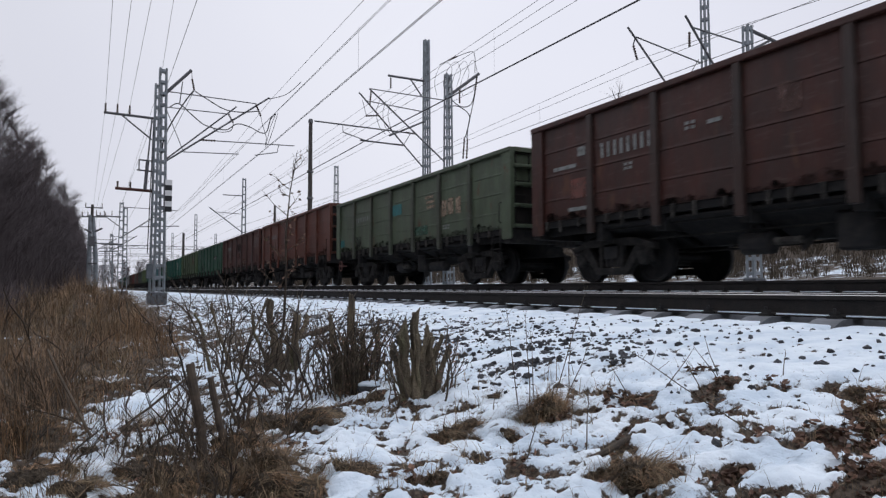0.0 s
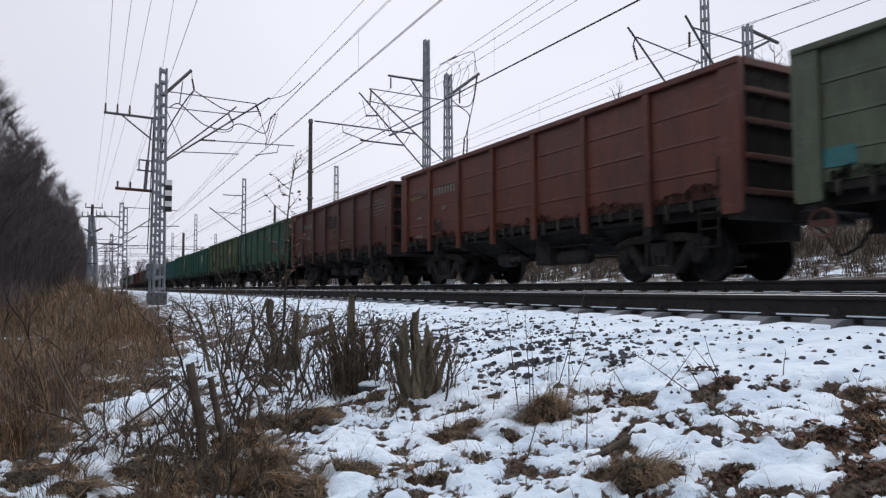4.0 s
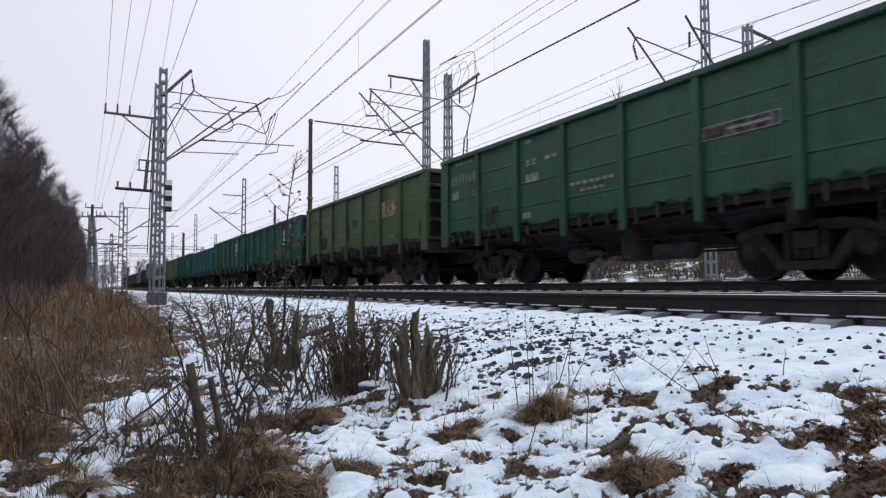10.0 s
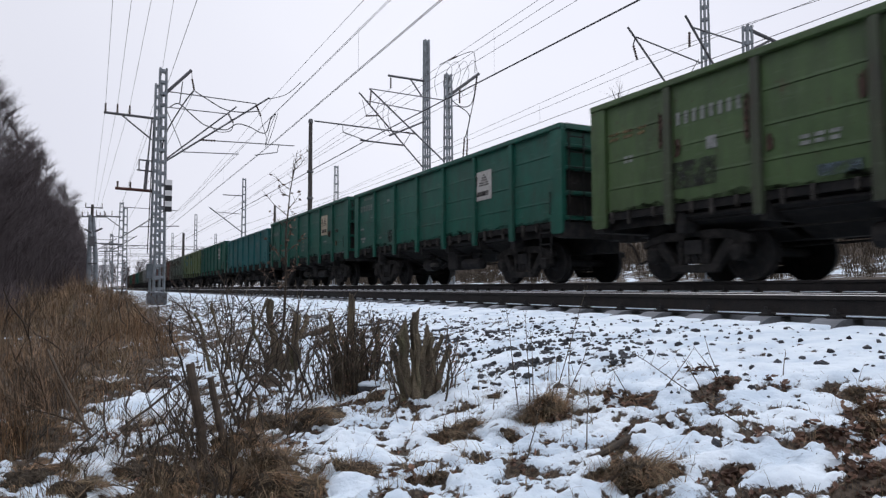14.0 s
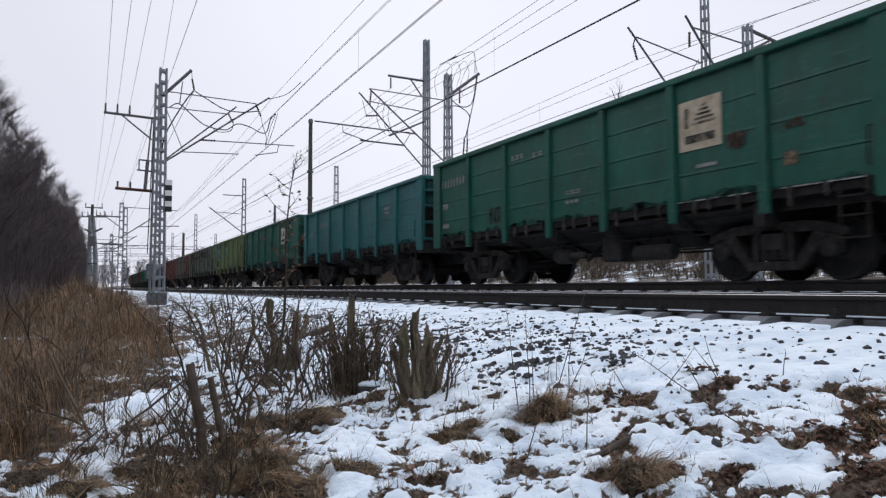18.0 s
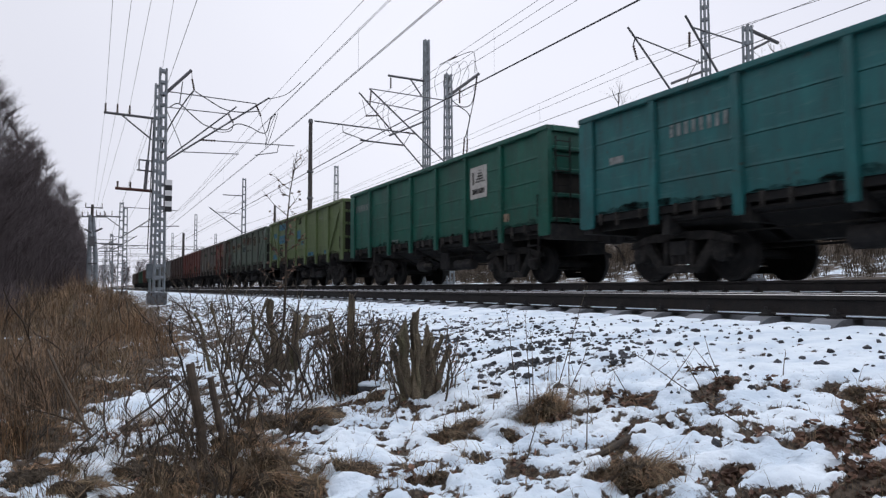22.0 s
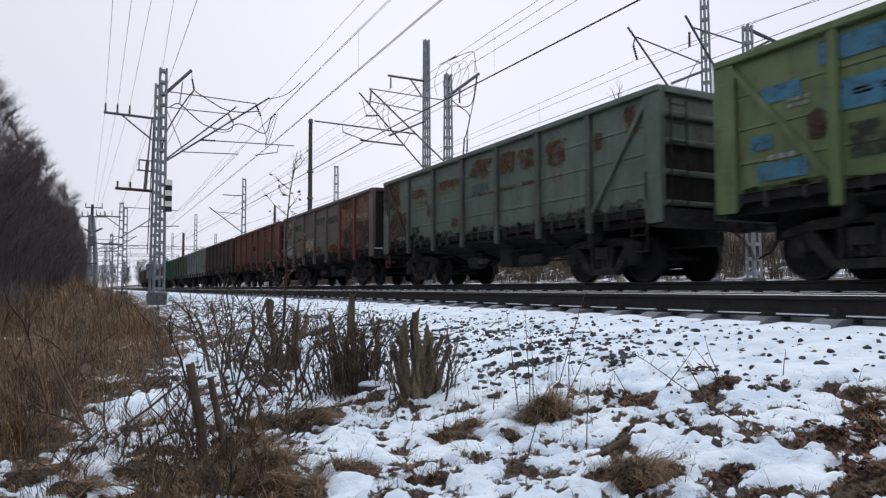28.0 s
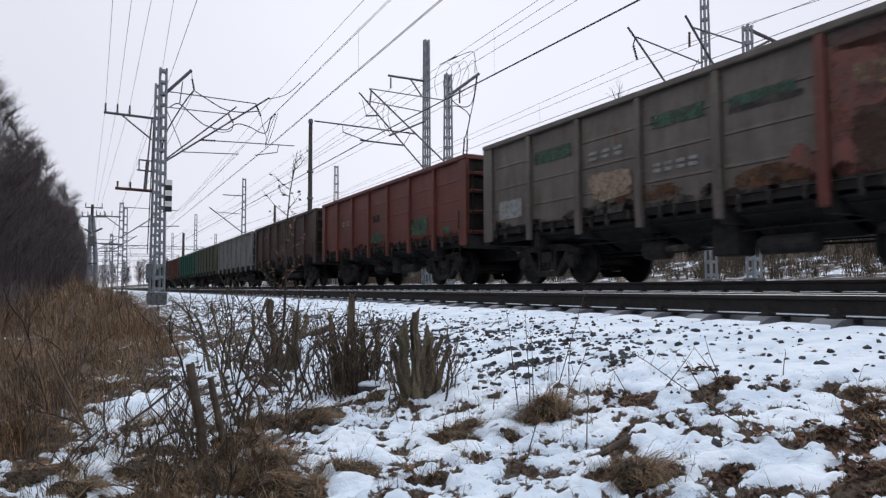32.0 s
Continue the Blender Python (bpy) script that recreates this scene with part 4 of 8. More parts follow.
for (colour, kind, label), w in zip(FLEET, wagons):
    tagged(w, label, "freight wagon", "wagons of the goods train")
    for o in w.children:
        if o.name.split(".")[0] in PAINTED:
            if not o.data.materials:
                o.data.materials.append(None)
            o.material_slots[0].link = "OBJECT"
            # end panels go near-black except on green and teal wagons
            dark_end = o.name.startswith("end_panel") and "green" not in colour and "teal" not in colour
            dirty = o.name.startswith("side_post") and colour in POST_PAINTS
            o.material_slots[0].material = M_DARK_END if dark_end else POST_PAINTS[colour] if dirty else PAINTS[colour]

# ---- markings on the wagons' near sides ----


def mark(i, material, y0, y1, z0, z1, kind):
    """Paint or board on a wagon. kind: so many bars side by side; -1 emblem, -2 framed long board, -3 square board, -4 a worn blotch."""
    w = wagons[i]
    x = -(SIDE - 0.085) - 0.0125
    r = random.Random(int(1000 * (y0 + z0)) + i)

    def plate(name, mt, ya, yb, za, zb, off, label=""):
        bm = bmesh.new()
        box(bm, x - off - 0.004, x - off, ya, yb, za, zb)
        part(name, bm, mt, w, label)

    if kind > 0:
        bm = bmesh.new()
        n = kind
        step = (y1 - y0) / n
        for k in range(n):
            g = 0.16 if n > 1 else 0.0
            ya, yb = y0 + step * (k + g), y0 + step * (k + 1 - g)
            if n == 8:
                q = (yb - ya) * 0.2
                box(bm, x - 0.004, x, ya + q, yb - q, z0, z1)
            elif n > 1 and z1 - z0 > 0.09:
                for f in range(2):
                    zz = z0 + (z1 - z0) * (0.55 * f)
                    box(bm, x - 0.004, x, ya + r.uniform(0, 0.1) * step, yb, zz, zz + (z1 - z0) * 0.34)
            else:
                box(bm, x - 0.004, x, ya, yb, z0, z1)
        ob = part("stencil_lettering" if n > 1 else "paint_patch", bm, material, w)
        if n > 1:
            ob["kind"] = "stuff"
    elif kind == -1:
        for k in range(3):
            zz = z0 + (z1 - z0) * (0.1 + k * 0.32)
            plate("emblem_bar", material, y0 + 0.06 * k, y1 - 0.05 * (2 - k), zz, zz + 0.09, 0)
    elif kind == -2:
        plate("board_frame", M_WHITE, y0, y1, z0, z1, 0)
        plate("board", M_DARKPATCH, y0 + 0.025, y1 - 0.025, z0 + 0.025, z1 - 0.025, 0.0045)
        plate("board_mark", M_PINK, y1 - 0.36, y1 - 0.08, z0 + 0.06, z1 - 0.06, 0.009)
        plate("board_lettering", M_WHITE, y0 + 0.12, y1 - 0.5, (z0 + z1) / 2 - 0.025, (z0 + z1) / 2 + 0.025, 0.009)
    elif kind == -3:
        plate("sign_board", M_SIGN if material is M_WHITE else material, y0, y1, z0, z1, 0.002, "white square sign board with grey shapes")
        h, m = z1 - z0, (y0 + y1) / 2
        for k in range(5):
            zz = z1 - h * (0.14 + 0.085 * k)
            half = (y1 - y0) * (0.06 + 0.055 * k)
            plate("sign_bar", M_DARKPATCH, m - 0.10 * (y1 - y0) - half, m - 0.10 * (y1 - y0) + half, zz - h * 0.03, zz + h * 0.022, 0.007)
        plate("sign_arc", M_DARKPATCH, y1 - 0.24 * (y1 - y0), y1 - 0.14 * (y1 - y0), z1 - h * 0.55, z1 - h * 0.15, 0.007)
        plate("sign_lettering", M_DARKPATCH, y0 + 0.14 * (y1 - y0), y1 - 0.14 * (y1 - y0), z0 + h * 0.14, z0 + h * 0.30, 0.007)
    else:
        bm = bmesh.new()
        cy, cz, n = (y0 + y1) / 2, (z0 + z1) / 2, 72
        ring = []
        for k in range(n):
            a = k * math.tau / n
            f = 0.95 + 0.38 * noise.noise((math.cos(a) * 1.3 + y0, math.sin(a) * 1.3 + z0, i)) + 0.16 * noise.noise((math.cos(a) * 4 + z1, math.sin(a) * 4, i)) + r.uniform(-0.04, 0.04)
            f *= 1 / max(abs(math.cos(a)), abs(math.sin(a))) ** 0.6
            ring.append((cy + math.cos(a) * (y1 - y0) / 2 * f, min(3.42, max(1.38, cz + math.sin(a) * (z1 - z0) / 2 * f))))
        off = {"bare_rust": 0.005, "burnt_brown_paint": 0.005, "worn_tan_lettering": 0.010, "cream_scuffed_paint": 0.010}.get(material.name, 0.0)
        extrude_poly(bm, ring, x - off - 0.004, x - off)
        part("worn_patch", bm, material, w)


mark(0, M_WHITE, 2.73, 4.20, 2.49, 2.79, 8)
mark(0, M_WHITE, 3.25, 3.51, 2.15, 2.30, 2)
mark(0, M_WHITE, 4.92, 5.70, 2.44, 2.52, 1)
mark(0, M_WHITE, 4.62, 4.87, 2.65, 2.84, 1)
mark(0, M_WHITE, 4.39, 5.21, 1.51, 1.59, 1)
mark(0, M_WHITE, 1.74, 2.00, 2.60, 2.76, 2)
mark(0, M_WHITE, 1.23, 1.50, 2.61, 2.68, 1)
mark(0, M_PINK, -0.18, 0.19, 2.48, 2.92, 1)
mark(0, M_REDPATCH, 4.35, 5.11, 1.77, 2.19, 1)
mark(1, M_TAN, -2.36, -1.71, 2.35, 2.87, -1)
mark(1, M_TAN, -3.08, -2.77, 2.03, 2.55, 1)
mark(1, M_TAN, -3.49, -3.17, 2.06, 2.58, 1)
mark(1, M_TAN, -3.91, -3.63, 2.05, 2.56, 1)
mark(1, M_TEALPATCH, 0.05, 0.77, 2.43, 2.82, 1)
mark(1, M_TEALPATCH, 5.60, 6.09, 1.57, 1.87, 1)
mark(1, M_DARKPATCH, 3.76, 4.28, 1.49, 1.90, 1)
mark(1, M_WHITE, 2.81, 4.33, 2.50, 2.69, 8)
mark(1, M_PATCHGREEN, -1.85, -0.98, 1.55, 1.86, 1)
mark(1, M_WHITE, -3.28, -2.83, 1.62, 1.77, 3)
mark(2, M_WHITE, 2.88, 4.28, 2.64, 2.85, 8)
mark(2, M_YELLOW, 5.13, 6.02, 2.66, 2.77, 1)
mark(2, M_YELLOW, 5.36, 5.66, 2.83, 2.90, 1)
mark(2, M_PINK, 4.69, 5.12, 2.66, 2.92, 1)
mark(2, M_WHITE, 3.48, 3.70, 2.19, 2.32, 2)
mark(2, M_DARKPATCH, 3.72, 4.22, 1.55, 1.93, 1)
mark(2, M_WHITE, 5.04, 5.43, 2.03, 2.09, 3)
mark(2, M_WHITE, 5.00, 5.42, 1.45, 1.51, 2)
mark(3, M_WHITE, 2.99, 4.30, 2.69, 2.89, 8)
mark(3, M_WHITE, 6.20, 6.30, 2.65, 2.83, 1)
mark(3, M_WHITE, 3.38, 3.62, 2.15, 2.31, 1)
mark(3, M_REDPATCH, 2.57, 3.57, 1.50, 1.77, 1)
mark(3, M_DARKPATCH, -0.52, 0.65, 2.43, 2.97, 1)
mark(3, M_PINK, -0.39, 0.28, 1.90, 2.37, 1)
mark(3, M_YELLOW, -2.25, -1.00, 1.81, 1.86, 1)
mark(3, M_PINK, -2.35, -0.93, 1.45, 1.71, 1)
for k, (a, b) in enumerate(((-5.5, -4.75), (-5.7, -4.62), (-5.9, -4.60), (-5.75, -4.60), (-5.45, -4.65))):
    mark(3, M_WHITE, a, b, 3.01 - 0.125 * k, 3.042 - 0.125 * k, 5)
mark(3, M_WHITE, 4.84, 5.36, 1.48, 1.60, 2)
mark(4, M_WHITE, 4.77, 5.75, 3.30, 3.36, 4)
mark(4, M_WHITE, 4.42, 5.93, 2.77, 3.02, 8)
mark(4, M_WHITE, 5.51, 5.87, 2.35, 2.58, 1)
mark(4, M_WHITE, 4.56, 4.77, 2.37, 2.52, 2)
mark(4, M_DARKPATCH, 3.52, 4.09, 1.47, 1.95, 1)
mark(4, M_WHITE, 1.85, 2.35, 2.75, 2.90, 2)
mark(4, M_WHITE, 1.81, 2.31, 2.35, 2.54, 1)
mark(4, M_WHITE, -0.67, 0.72, 2.05, 2.12, 7)
mark(4, M_WHITE, -0.38, 0.39, 1.90, 1.96, 4)
mark(4, M_WHITE, 1.09, 1.61, 2.79, 2.88, 2)
mark(4, M_WHITE, 2.08, 2.35, 3.28, 3.36, 1)
mark(4, M_WHITE, -4.18, -2.76, 2.32, 2.56, -2)
mark(4, M_WHITE, 2.12, 2.43, 1.51, 1.66, 1)
mark(5, M_WHITE, 2.91, 4.32, 2.72, 2.94, 8)
mark(5, M_TAN, -3.09, -2.74, 2.32, 2.89, 1)
mark(5, M_TAN, -3.50, -3.19, 2.33, 2.86, 1)
mark(5, M_TAN, -4.00, -3.59, 2.36, 2.89, 1)
mark(5, M_YELLOW, 4.91, 6.03, 2.75, 2.93, 3)
mark(5, M_WHITE, 5.32, 5.60, 2.27, 2.42, 2)
mark(5, M_WHITE, 3.43, 3.64, 2.19, 2.40, 1)
mark(5, M_WHITE, 1.35, 2.02, 1.93, 2.10, 3)
mark(5, M_PALEBLUE, -0.26, 0.24, 2.24, 2.54, 1)
mark(5, M_WHITE, -0.32, 0.43, 2.02, 2.09, 4)
mark(5, M_DARKPATCH, 3.46, 4.40, 1.60, 2.07, 1)
mark(5, M_PALEBLUE, 1.10, 1.74, 1.44, 1.61, 1)
mark(5, M_DARKPATCH, -4.19, -4.07, 1.59, 1.71, 1)
mark(5, M_WHITE, -3.88, -3.49, 1.63, 1.69, 3)
for k, y in enumerate(POSTS):
    if y < -2:
        continue
    mark(5, M_BURNT, y - 0.27, y - 0.13, 1.75 + 0.2 * (k % 3), 2.20 + 0.3 * (k % 2), -4)
    mark(5, M_BURNT, y + 0.13, y + 0.24, 2.15 + 0.25 * (k % 2), 2.75 + 0.15 * (k % 3), -4)
mark(6, M_WHITE, 4.57, 5.96, 2.80, 3.02, 8)
mark(6, M_WHITE, 4.75, 5.61, 3.21, 3.31, 5)
mark(6, M_WHITE, 4.71, 4.90, 2.49, 2.60, 2)
mark(6, M_DARKPATCH, 2.70, 3.30, 1.47, 1.90, 1)
mark(6, M_WHITE, 5.43, 5.86, 1.71, 1.79, 1)
mark(6, M_WHITE, 5.53, 5.76, 1.61, 1.68, 1)
mark(6, M_WHITE, 5.59, 5.91, 2.09, 2.16, 1)
mark(6, M_WHITE, 3.84, 4.11, 1.65, 1.72, 2)
mark(6, M_WHITE, 3.14, 3.36, 2.94, 3.01, 1)
mark(6, M_WHITE, -3.50, -2.58, 2.21, 2.99, -3)
mark(7, M_IVORY, -3.70, -2.83, 2.22, 3.08, -3)
mark(7, M_BURNT, -4.12, -3.80, 2.10, 2.38, -4)
mark(7, M_BURNT, -5.10, -4.78, 2.22, 2.36, -4)
mark(7, M_CREAM, -4.98, -4.78, 1.68, 1.88, 1)
mark(7, M_WHITE, 4.68, 6.06, 2.77, 2.99, 8)
mark(7, M_DARKPATCH, 2.91, 3.41, 1.52, 1.93, 1)
mark(7, M_WHITE, 1.86, 2.42, 2.98, 3.10, 3)
mark(7, M_WHITE, 1.11, 1.54, 2.92, 3.03, 2)
mark(7, M_WHITE, -0.18, 0.35, 1.88, 1.98, 3)
mark(7, M_WHITE, -0.12, 0.35, 1.69, 1.76, 3)
mark(7, M_WHITE, 5.65, 5.97, 2.15, 2.30, 1)
mark(7, M_WHITE, 5.60, 5.97, 1.60, 1.72, 1)
mark(7, M_WHITE, -3.58, -3.17, 1.90, 1.96, 1)
mark(8, M_WHITE, 2.81, 4.10, 2.63, 2.87, 8)
mark(8, M_WHITE, -3.78, -3.34, 2.72, 2.81, 1)
mark(8, M_WHITE, -3.77, -3.34, 2.56, 2.64, 1)
mark(8, M_WHITE, 5.23, 5.61, 2.38, 2.53, 1)
mark(9, M_WHITE, -3.76, -2.90, 2.26, 3.11, -3)
mark(9, M_TAN, -4.80, -4.46, 1.52, 1.71, 1)
mark(9, M_WHITE, 4.67, 5.99, 2.79, 3.03, 8)
mark(9, M_WHITE, 1.88, 2.48, 1.40, 1.52, 2)
mark(10, M_CYAN, 2.99, 4.67, 3.01, 3.34, 1)
mark(10, M_CYAN, 2.98, 4.58, 2.29, 2.72, 1)
mark(10, M_WHITE, 3.12, 4.26, 2.47, 2.57, 3)
mark(10, M_CYAN, 4.95, 5.60, 2.66, 2.92, 1)
mark(10, M_CYAN, 0.09, 0.70, 2.34, 2.75, 1)
mark(10, M_CYAN, -0.45, -0.04, 1.99, 2.19, 1)
mark(10, M_CYAN, -2.14, -1.27, 1.40, 1.58, 1)
mark(10, M_CYAN, -4.08, -3.82, 1.40, 1.56, 1)
mark(10, M_CYAN, 4.88, 5.70, 1.50, 1.76, 1)
mark(10, M_CYAN, 5.45, 5.82, 1.98, 2.20, 1)
mark(10, M_WHITE, 4.82, 5.20, 2.52, 2.68, 3)
mark(10, M_WHITE, 5.05, 5.55, 1.80, 1.88, 3)
mark(10, M_BURNT, 4.56, 4.88, 1.95, 2.40, -4)
mark(10, M_DARKPATCH, 3.60, 4.28, 1.62, 2.10, 1)
mark(10, M_WHITE, 1.16, 2.60, 2.67, 2.77, 3)
mark(10, M_WHITE, 1.16, 2.40, 2.26, 2.36, 3)
mark(10, M_WHITE, 1.16, 2.39, 2.03, 2.13, 3)
mark(10, M_WHITE, -3.59, -2.95, 2.99, 3.09, 2)
mark(10, M_DARKPATCH, -0.07, 0.47, 3.04, 3.36, 1)
mark(11, M_WHITE, 2.75, 4.28, 3.08, 3.25, 8)
mark(11, M_RUST, -0.58, 0.55, 2.72, 3.28, -4)
mark(11, M_RUST, -1.70, -1.08, 2.70, 3.26, -4)
mark(11, M_RUST, -2.52, -1.85, 2.72, 3.18, -4)
mark(11, M_RUST, -3.70, -2.95, 2.60, 3.15, -4)
mark(11, M_RUST, 1.10, 2.45, 2.74, 3.00, -4)
mark(11, M_YELLOW, 1.20, 2.30, 2.62, 2.80, 3)
mark(11, M_RUST, 3.30, 4.25, 2.68, 2.98, -4)
mark(11, M_YELLOW, 3.05, 4.00, 2.44, 2.86, 3)
mark(11, M_RUST, 2.85, 3.15, 2.05, 2.45, -4)
mark(11, M_RUST, -4.87, -4.61, 2.66, 3.02, -4)
mark(11, M_RUST, -5.85, -5.50, 2.75, 3.35, -4)
mark(11, M_RUST, 5.15, 6.00, 2.55, 3.38, -4)
mark(11, M_RUST, 1.20, 1.55, 1.62, 1.86, -4)
mark(11, M_RUST, -1.75, -1.0, 2.30, 2.40, -4)
mark(11, M_RUST, -2.6, -1.95, 2.32, 2.40, -4)
mark(11, M_RUST, -0.7, 0.1, 2.31, 2.37, -4)
mark(11, M_BURNT, 4.62, 6.00, 1.50, 2.45, -4)
mark(11, M_DARKPATCH, 3.71, 4.20, 1.59, 1.82, 1)
mark(11, M_PALEBLUE, -0.46, 0.39, 2.35, 2.64, 1)
for o in wagons[11].children:
    if o.name.startswith("diagonal_brace") and o.data.vertices[0].co.x < 0 and o.data.vertices[0].co.y > 0:
        o.material_slots[0].material = PAINTS["dark_brown"]
bm = bmesh.new()
jag = [(HALF_L - 0.395 + 0.039 * k, 2.35 + 0.22 * noise.noise((k * 0.6, 2.0, 5.0)) + 0.03 * k) for k in range(11)]
extrude_poly(bm, jag + [(HALF_L - 0.005, TOPZ - 0.11), (HALF_L - 0.395, TOPZ - 0.11)], -SIDE + 0.0105, -SIDE + 0.0145)
part("worn_patch", bm, M_BURNT, wagons[11])
mark(12, M_PATCHGREEN, 2.92, 4.25, 2.72, 3.00, 1)
mark(12, M_PATCHGREEN, -0.63, 0.59, 2.77, 3.02, 1)
mark(12, M_PATCHGREEN, -2.27, -1.10, 2.77, 2.94, 1)
mark(12, M_WHITE, 1.27, 2.39, 2.48, 2.68, 3)
mark(12, M_WHITE, -0.50, 0.60, 1.97, 2.16, 4)
mark(12, M_WHITE, 4.80, 5.77, 1.58, 2.03, 1)
mark(12, M_REDPATCH, -4.34, -2.78, 1.40, 3.20, 1)
mark(12, M_REDPATCH, -6.04, -4.56, 2.05, 3.42, 1)
mark(12, M_REDPATCH, -2.56, -2.10, 1.42, 1.95, -4)
mark(12, M_PINK, -4.30, -2.80, 3.05, 3.38, -4)
mark(12, M_CREAM, -4.28, -3.10, 2.52, 2.88, -4)
mark(12, M_CREAM, -5.80, -4.58, 2.50, 2.92, -4)
mark(12, M_BURNT, -4.28, -3.05, 1.45, 2.46, -4)
mark(12, M_BURNT, -6.00, -4.60, 1.42, 2.46, -4)
mark(12, M_RUST, -2.45, -1.20, 1.42, 1.75, -4)
mark(12, M_RUST, -0.07, 1.58, 1.49, 1.77, -4)
mark(12, M_DARKPATCH, -2.40, -1.10, 2.66, 2.76, 1)
mark(12, M_TAN, 1.05, 2.30, 1.62, 2.20, -4)
for o in wagons[12].children:
    if o.name.startswith("side_post") and o.data.vertices[0].co.x < 0 and o.data.vertices[0].co.y < -2:
        o.material_slots[0].material = PAINTS["bright_red"]
    if o.name.startswith(("end_post", "end_rim")) and o.data.vertices[0].co.y < 0:
        o.material_slots[0].material = PAINTS["dark_brown"]
mark(13, M_PATCHGREEN, -3.97, -2.47, 1.55, 2.06, 1)
mark(13, M_PATCHGREEN, -0.37, 0.67, 1.51, 1.85, 1)
mark(13, M_WHITE, -3.73, -2.65, 1.76, 1.90, 3)
mark(13, M_PATCHGREEN, -5.43, -4.98, 1.48, 1.67, 1)
mark(13, M_WHITE, 2.94, 4.04, 2.39, 2.58, 2)
mark(13, M_DARKPATCH, -0.14, 0.52, 2.25, 2.50, 1)


def soot(i):
    """Caked black dirt thrown up from the wheels: a ragged fringe on the lower sheets, bay by bay."""
    x = -(SIDE - 0.085) - 0.0165
    edges = (-HALF_L + 0.4,) + POSTS + (HALF_L - 0.4,)
    for a, b in zip(edges, edges[1:]):
        bm = bmesh.new()
        row = []
        for k in range(49):
            y = a + 0.09 + (b - a - 0.18) * k / 48
            h = 0.03 + max(0.0, 0.10 + 0.22 * noise.noise((y * 0.9, i * 3.7, 1.0)) + 0.12 * noise.noise((y * 5.0, i * 1.3, 4.0)) + 0.05 * noise.noise((y * 17.0, i, 8.0)))
            h *= 0.5 if 4 <= i <= 10 else 0.85
            row.append((bm.verts.new((x, y, 1.362)), bm.verts.new((x, y, 1.362 + h))))
        for (p, q), (u, v) in zip(row, row[1:]):
            bm.faces.new((p, q, v, u))
        bmesh.ops.solidify(bm, geom=list(bm.faces), thickness=0.003)
        part("soot_fringe", bm, M_SOOT, wagons[i])


for i in range(15):
    soot(i)
for i, y0, y1 in ((3, 1.82, 2.45), (3, 0.96, 1.95), (7, -3.59, -2.66), (7, -4.18, -3.79), (7, -5.93, -4.72)):
    mark(i, M_EDGE, y0, y1, 1.345, 1.37, 1)


# ---- bodies differ a little in length, and three are lower ----
BODY = PAINTED + ("end_wall", "soot_fringe", "stencil_lettering", "paint_patch", "worn_patch", "emblem_bar", "sign_board", "sign_bar", "sign_arc", "sign_lettering", "board", "board_frame", "board_mark", "board_lettering")
for i, (far, near) in ENDS.items():
    for o in wagons[i].children:
        if o.name.split(".")[0] in BODY:
            o.scale.y = (2 * HALF_L + far - near) / (2 * HALF_L)
for i, k in ((1, 0.907), (6, 0.971), (8, 0.927)):
    for o in wagons[i].children:
        if o.name.split(".")[0] in BODY:
            o.scale.z = k
            o.location.z = (1 - k) * 1.3

# ---- masts, brackets and wires ----


def lattice_mast(name, x, y, base, top, wide, label, group="", parts_for_battens=True, tip=0.62, dark=False):
    """A tapered four-legged mast with flat battens."""
    t = tagged(new(name), label, "catenary mast", group)
    t.location = (x, y, base)
    h = top - base
    steel = M_DARKSTEEL if dark else M_MAST
    leg = 0.055 if wide > 0.34 else 0.068

    def half(z):
        return wide / 2 * (1 - (1 - tip) * z / h)

    for i in (-1, 1):
        for j in (-1, 1):
            bm = bmesh.new()
            bar(bm, (i * half(0), j * half(0), 0), (i * half(h), j * half(h), h), leg, leg)
            part("leg", bm, steel, t)
    n = max(4, round(h / (0.46 if parts_for_battens else 0.8)))
    rest = bmesh.new()
    for k in range(n + 1):
        z = 0.25 + (h - 0.35) * k / n
        bm = bmesh.new() if parts_for_battens else rest
        q = half(z)
        for s in (-1, 1):
            box(bm, -q, q, s * q - 0.012, s * q + 0.012, z - 0.05, z + 0.05)
            box(bm, s * q - 0.012, s * q + 0.012, -q, q, z - 0.05, z + 0.05)
        if parts_for_battens:
            part("batten", bm, steel, t)
    if not parts_for_battens:
        part("batten", rest, steel, t)
    else:
        rest.free()
    bm = bmesh.new()
    q = wide / 2 + 0.10
    v = box(bm, -q, q, -q, q, -0.35, 0.12)
    bmesh.ops.bevel(bm, geom=list(bm.edges), offset=0.05, segments=2, affect="EDGES", profile=0.5)
    part("footing", bm, M_FOOTING, t, "weathered concrete footing")
    return t


def rod(t, name, a, b, r, material=M_DARKSTEEL, label=""):
    """A round bar of a mast, given in the place's metres."""
    bm = bmesh.new()
    o = t.location
    tube(bm, [Vector(a) - o, Vector(b) - o], r, 6)
    return part(name, bm, material, t, label)


def insulator(t, a, b):
    bm = bmesh.new()
    a, b = Vector(a) - t.location, Vector(b) - t.location
    pts, rad = [], []
    for k in range(13):
        pts.append(a.lerp(b, k / 12))
        rad.append(0.02 if k % 2 == 0 else 0.048)
    tube(bm, pts, rad, 8)
    part("insulator", bm, M_INSUL, t, "dark ribbed porcelain insulator")


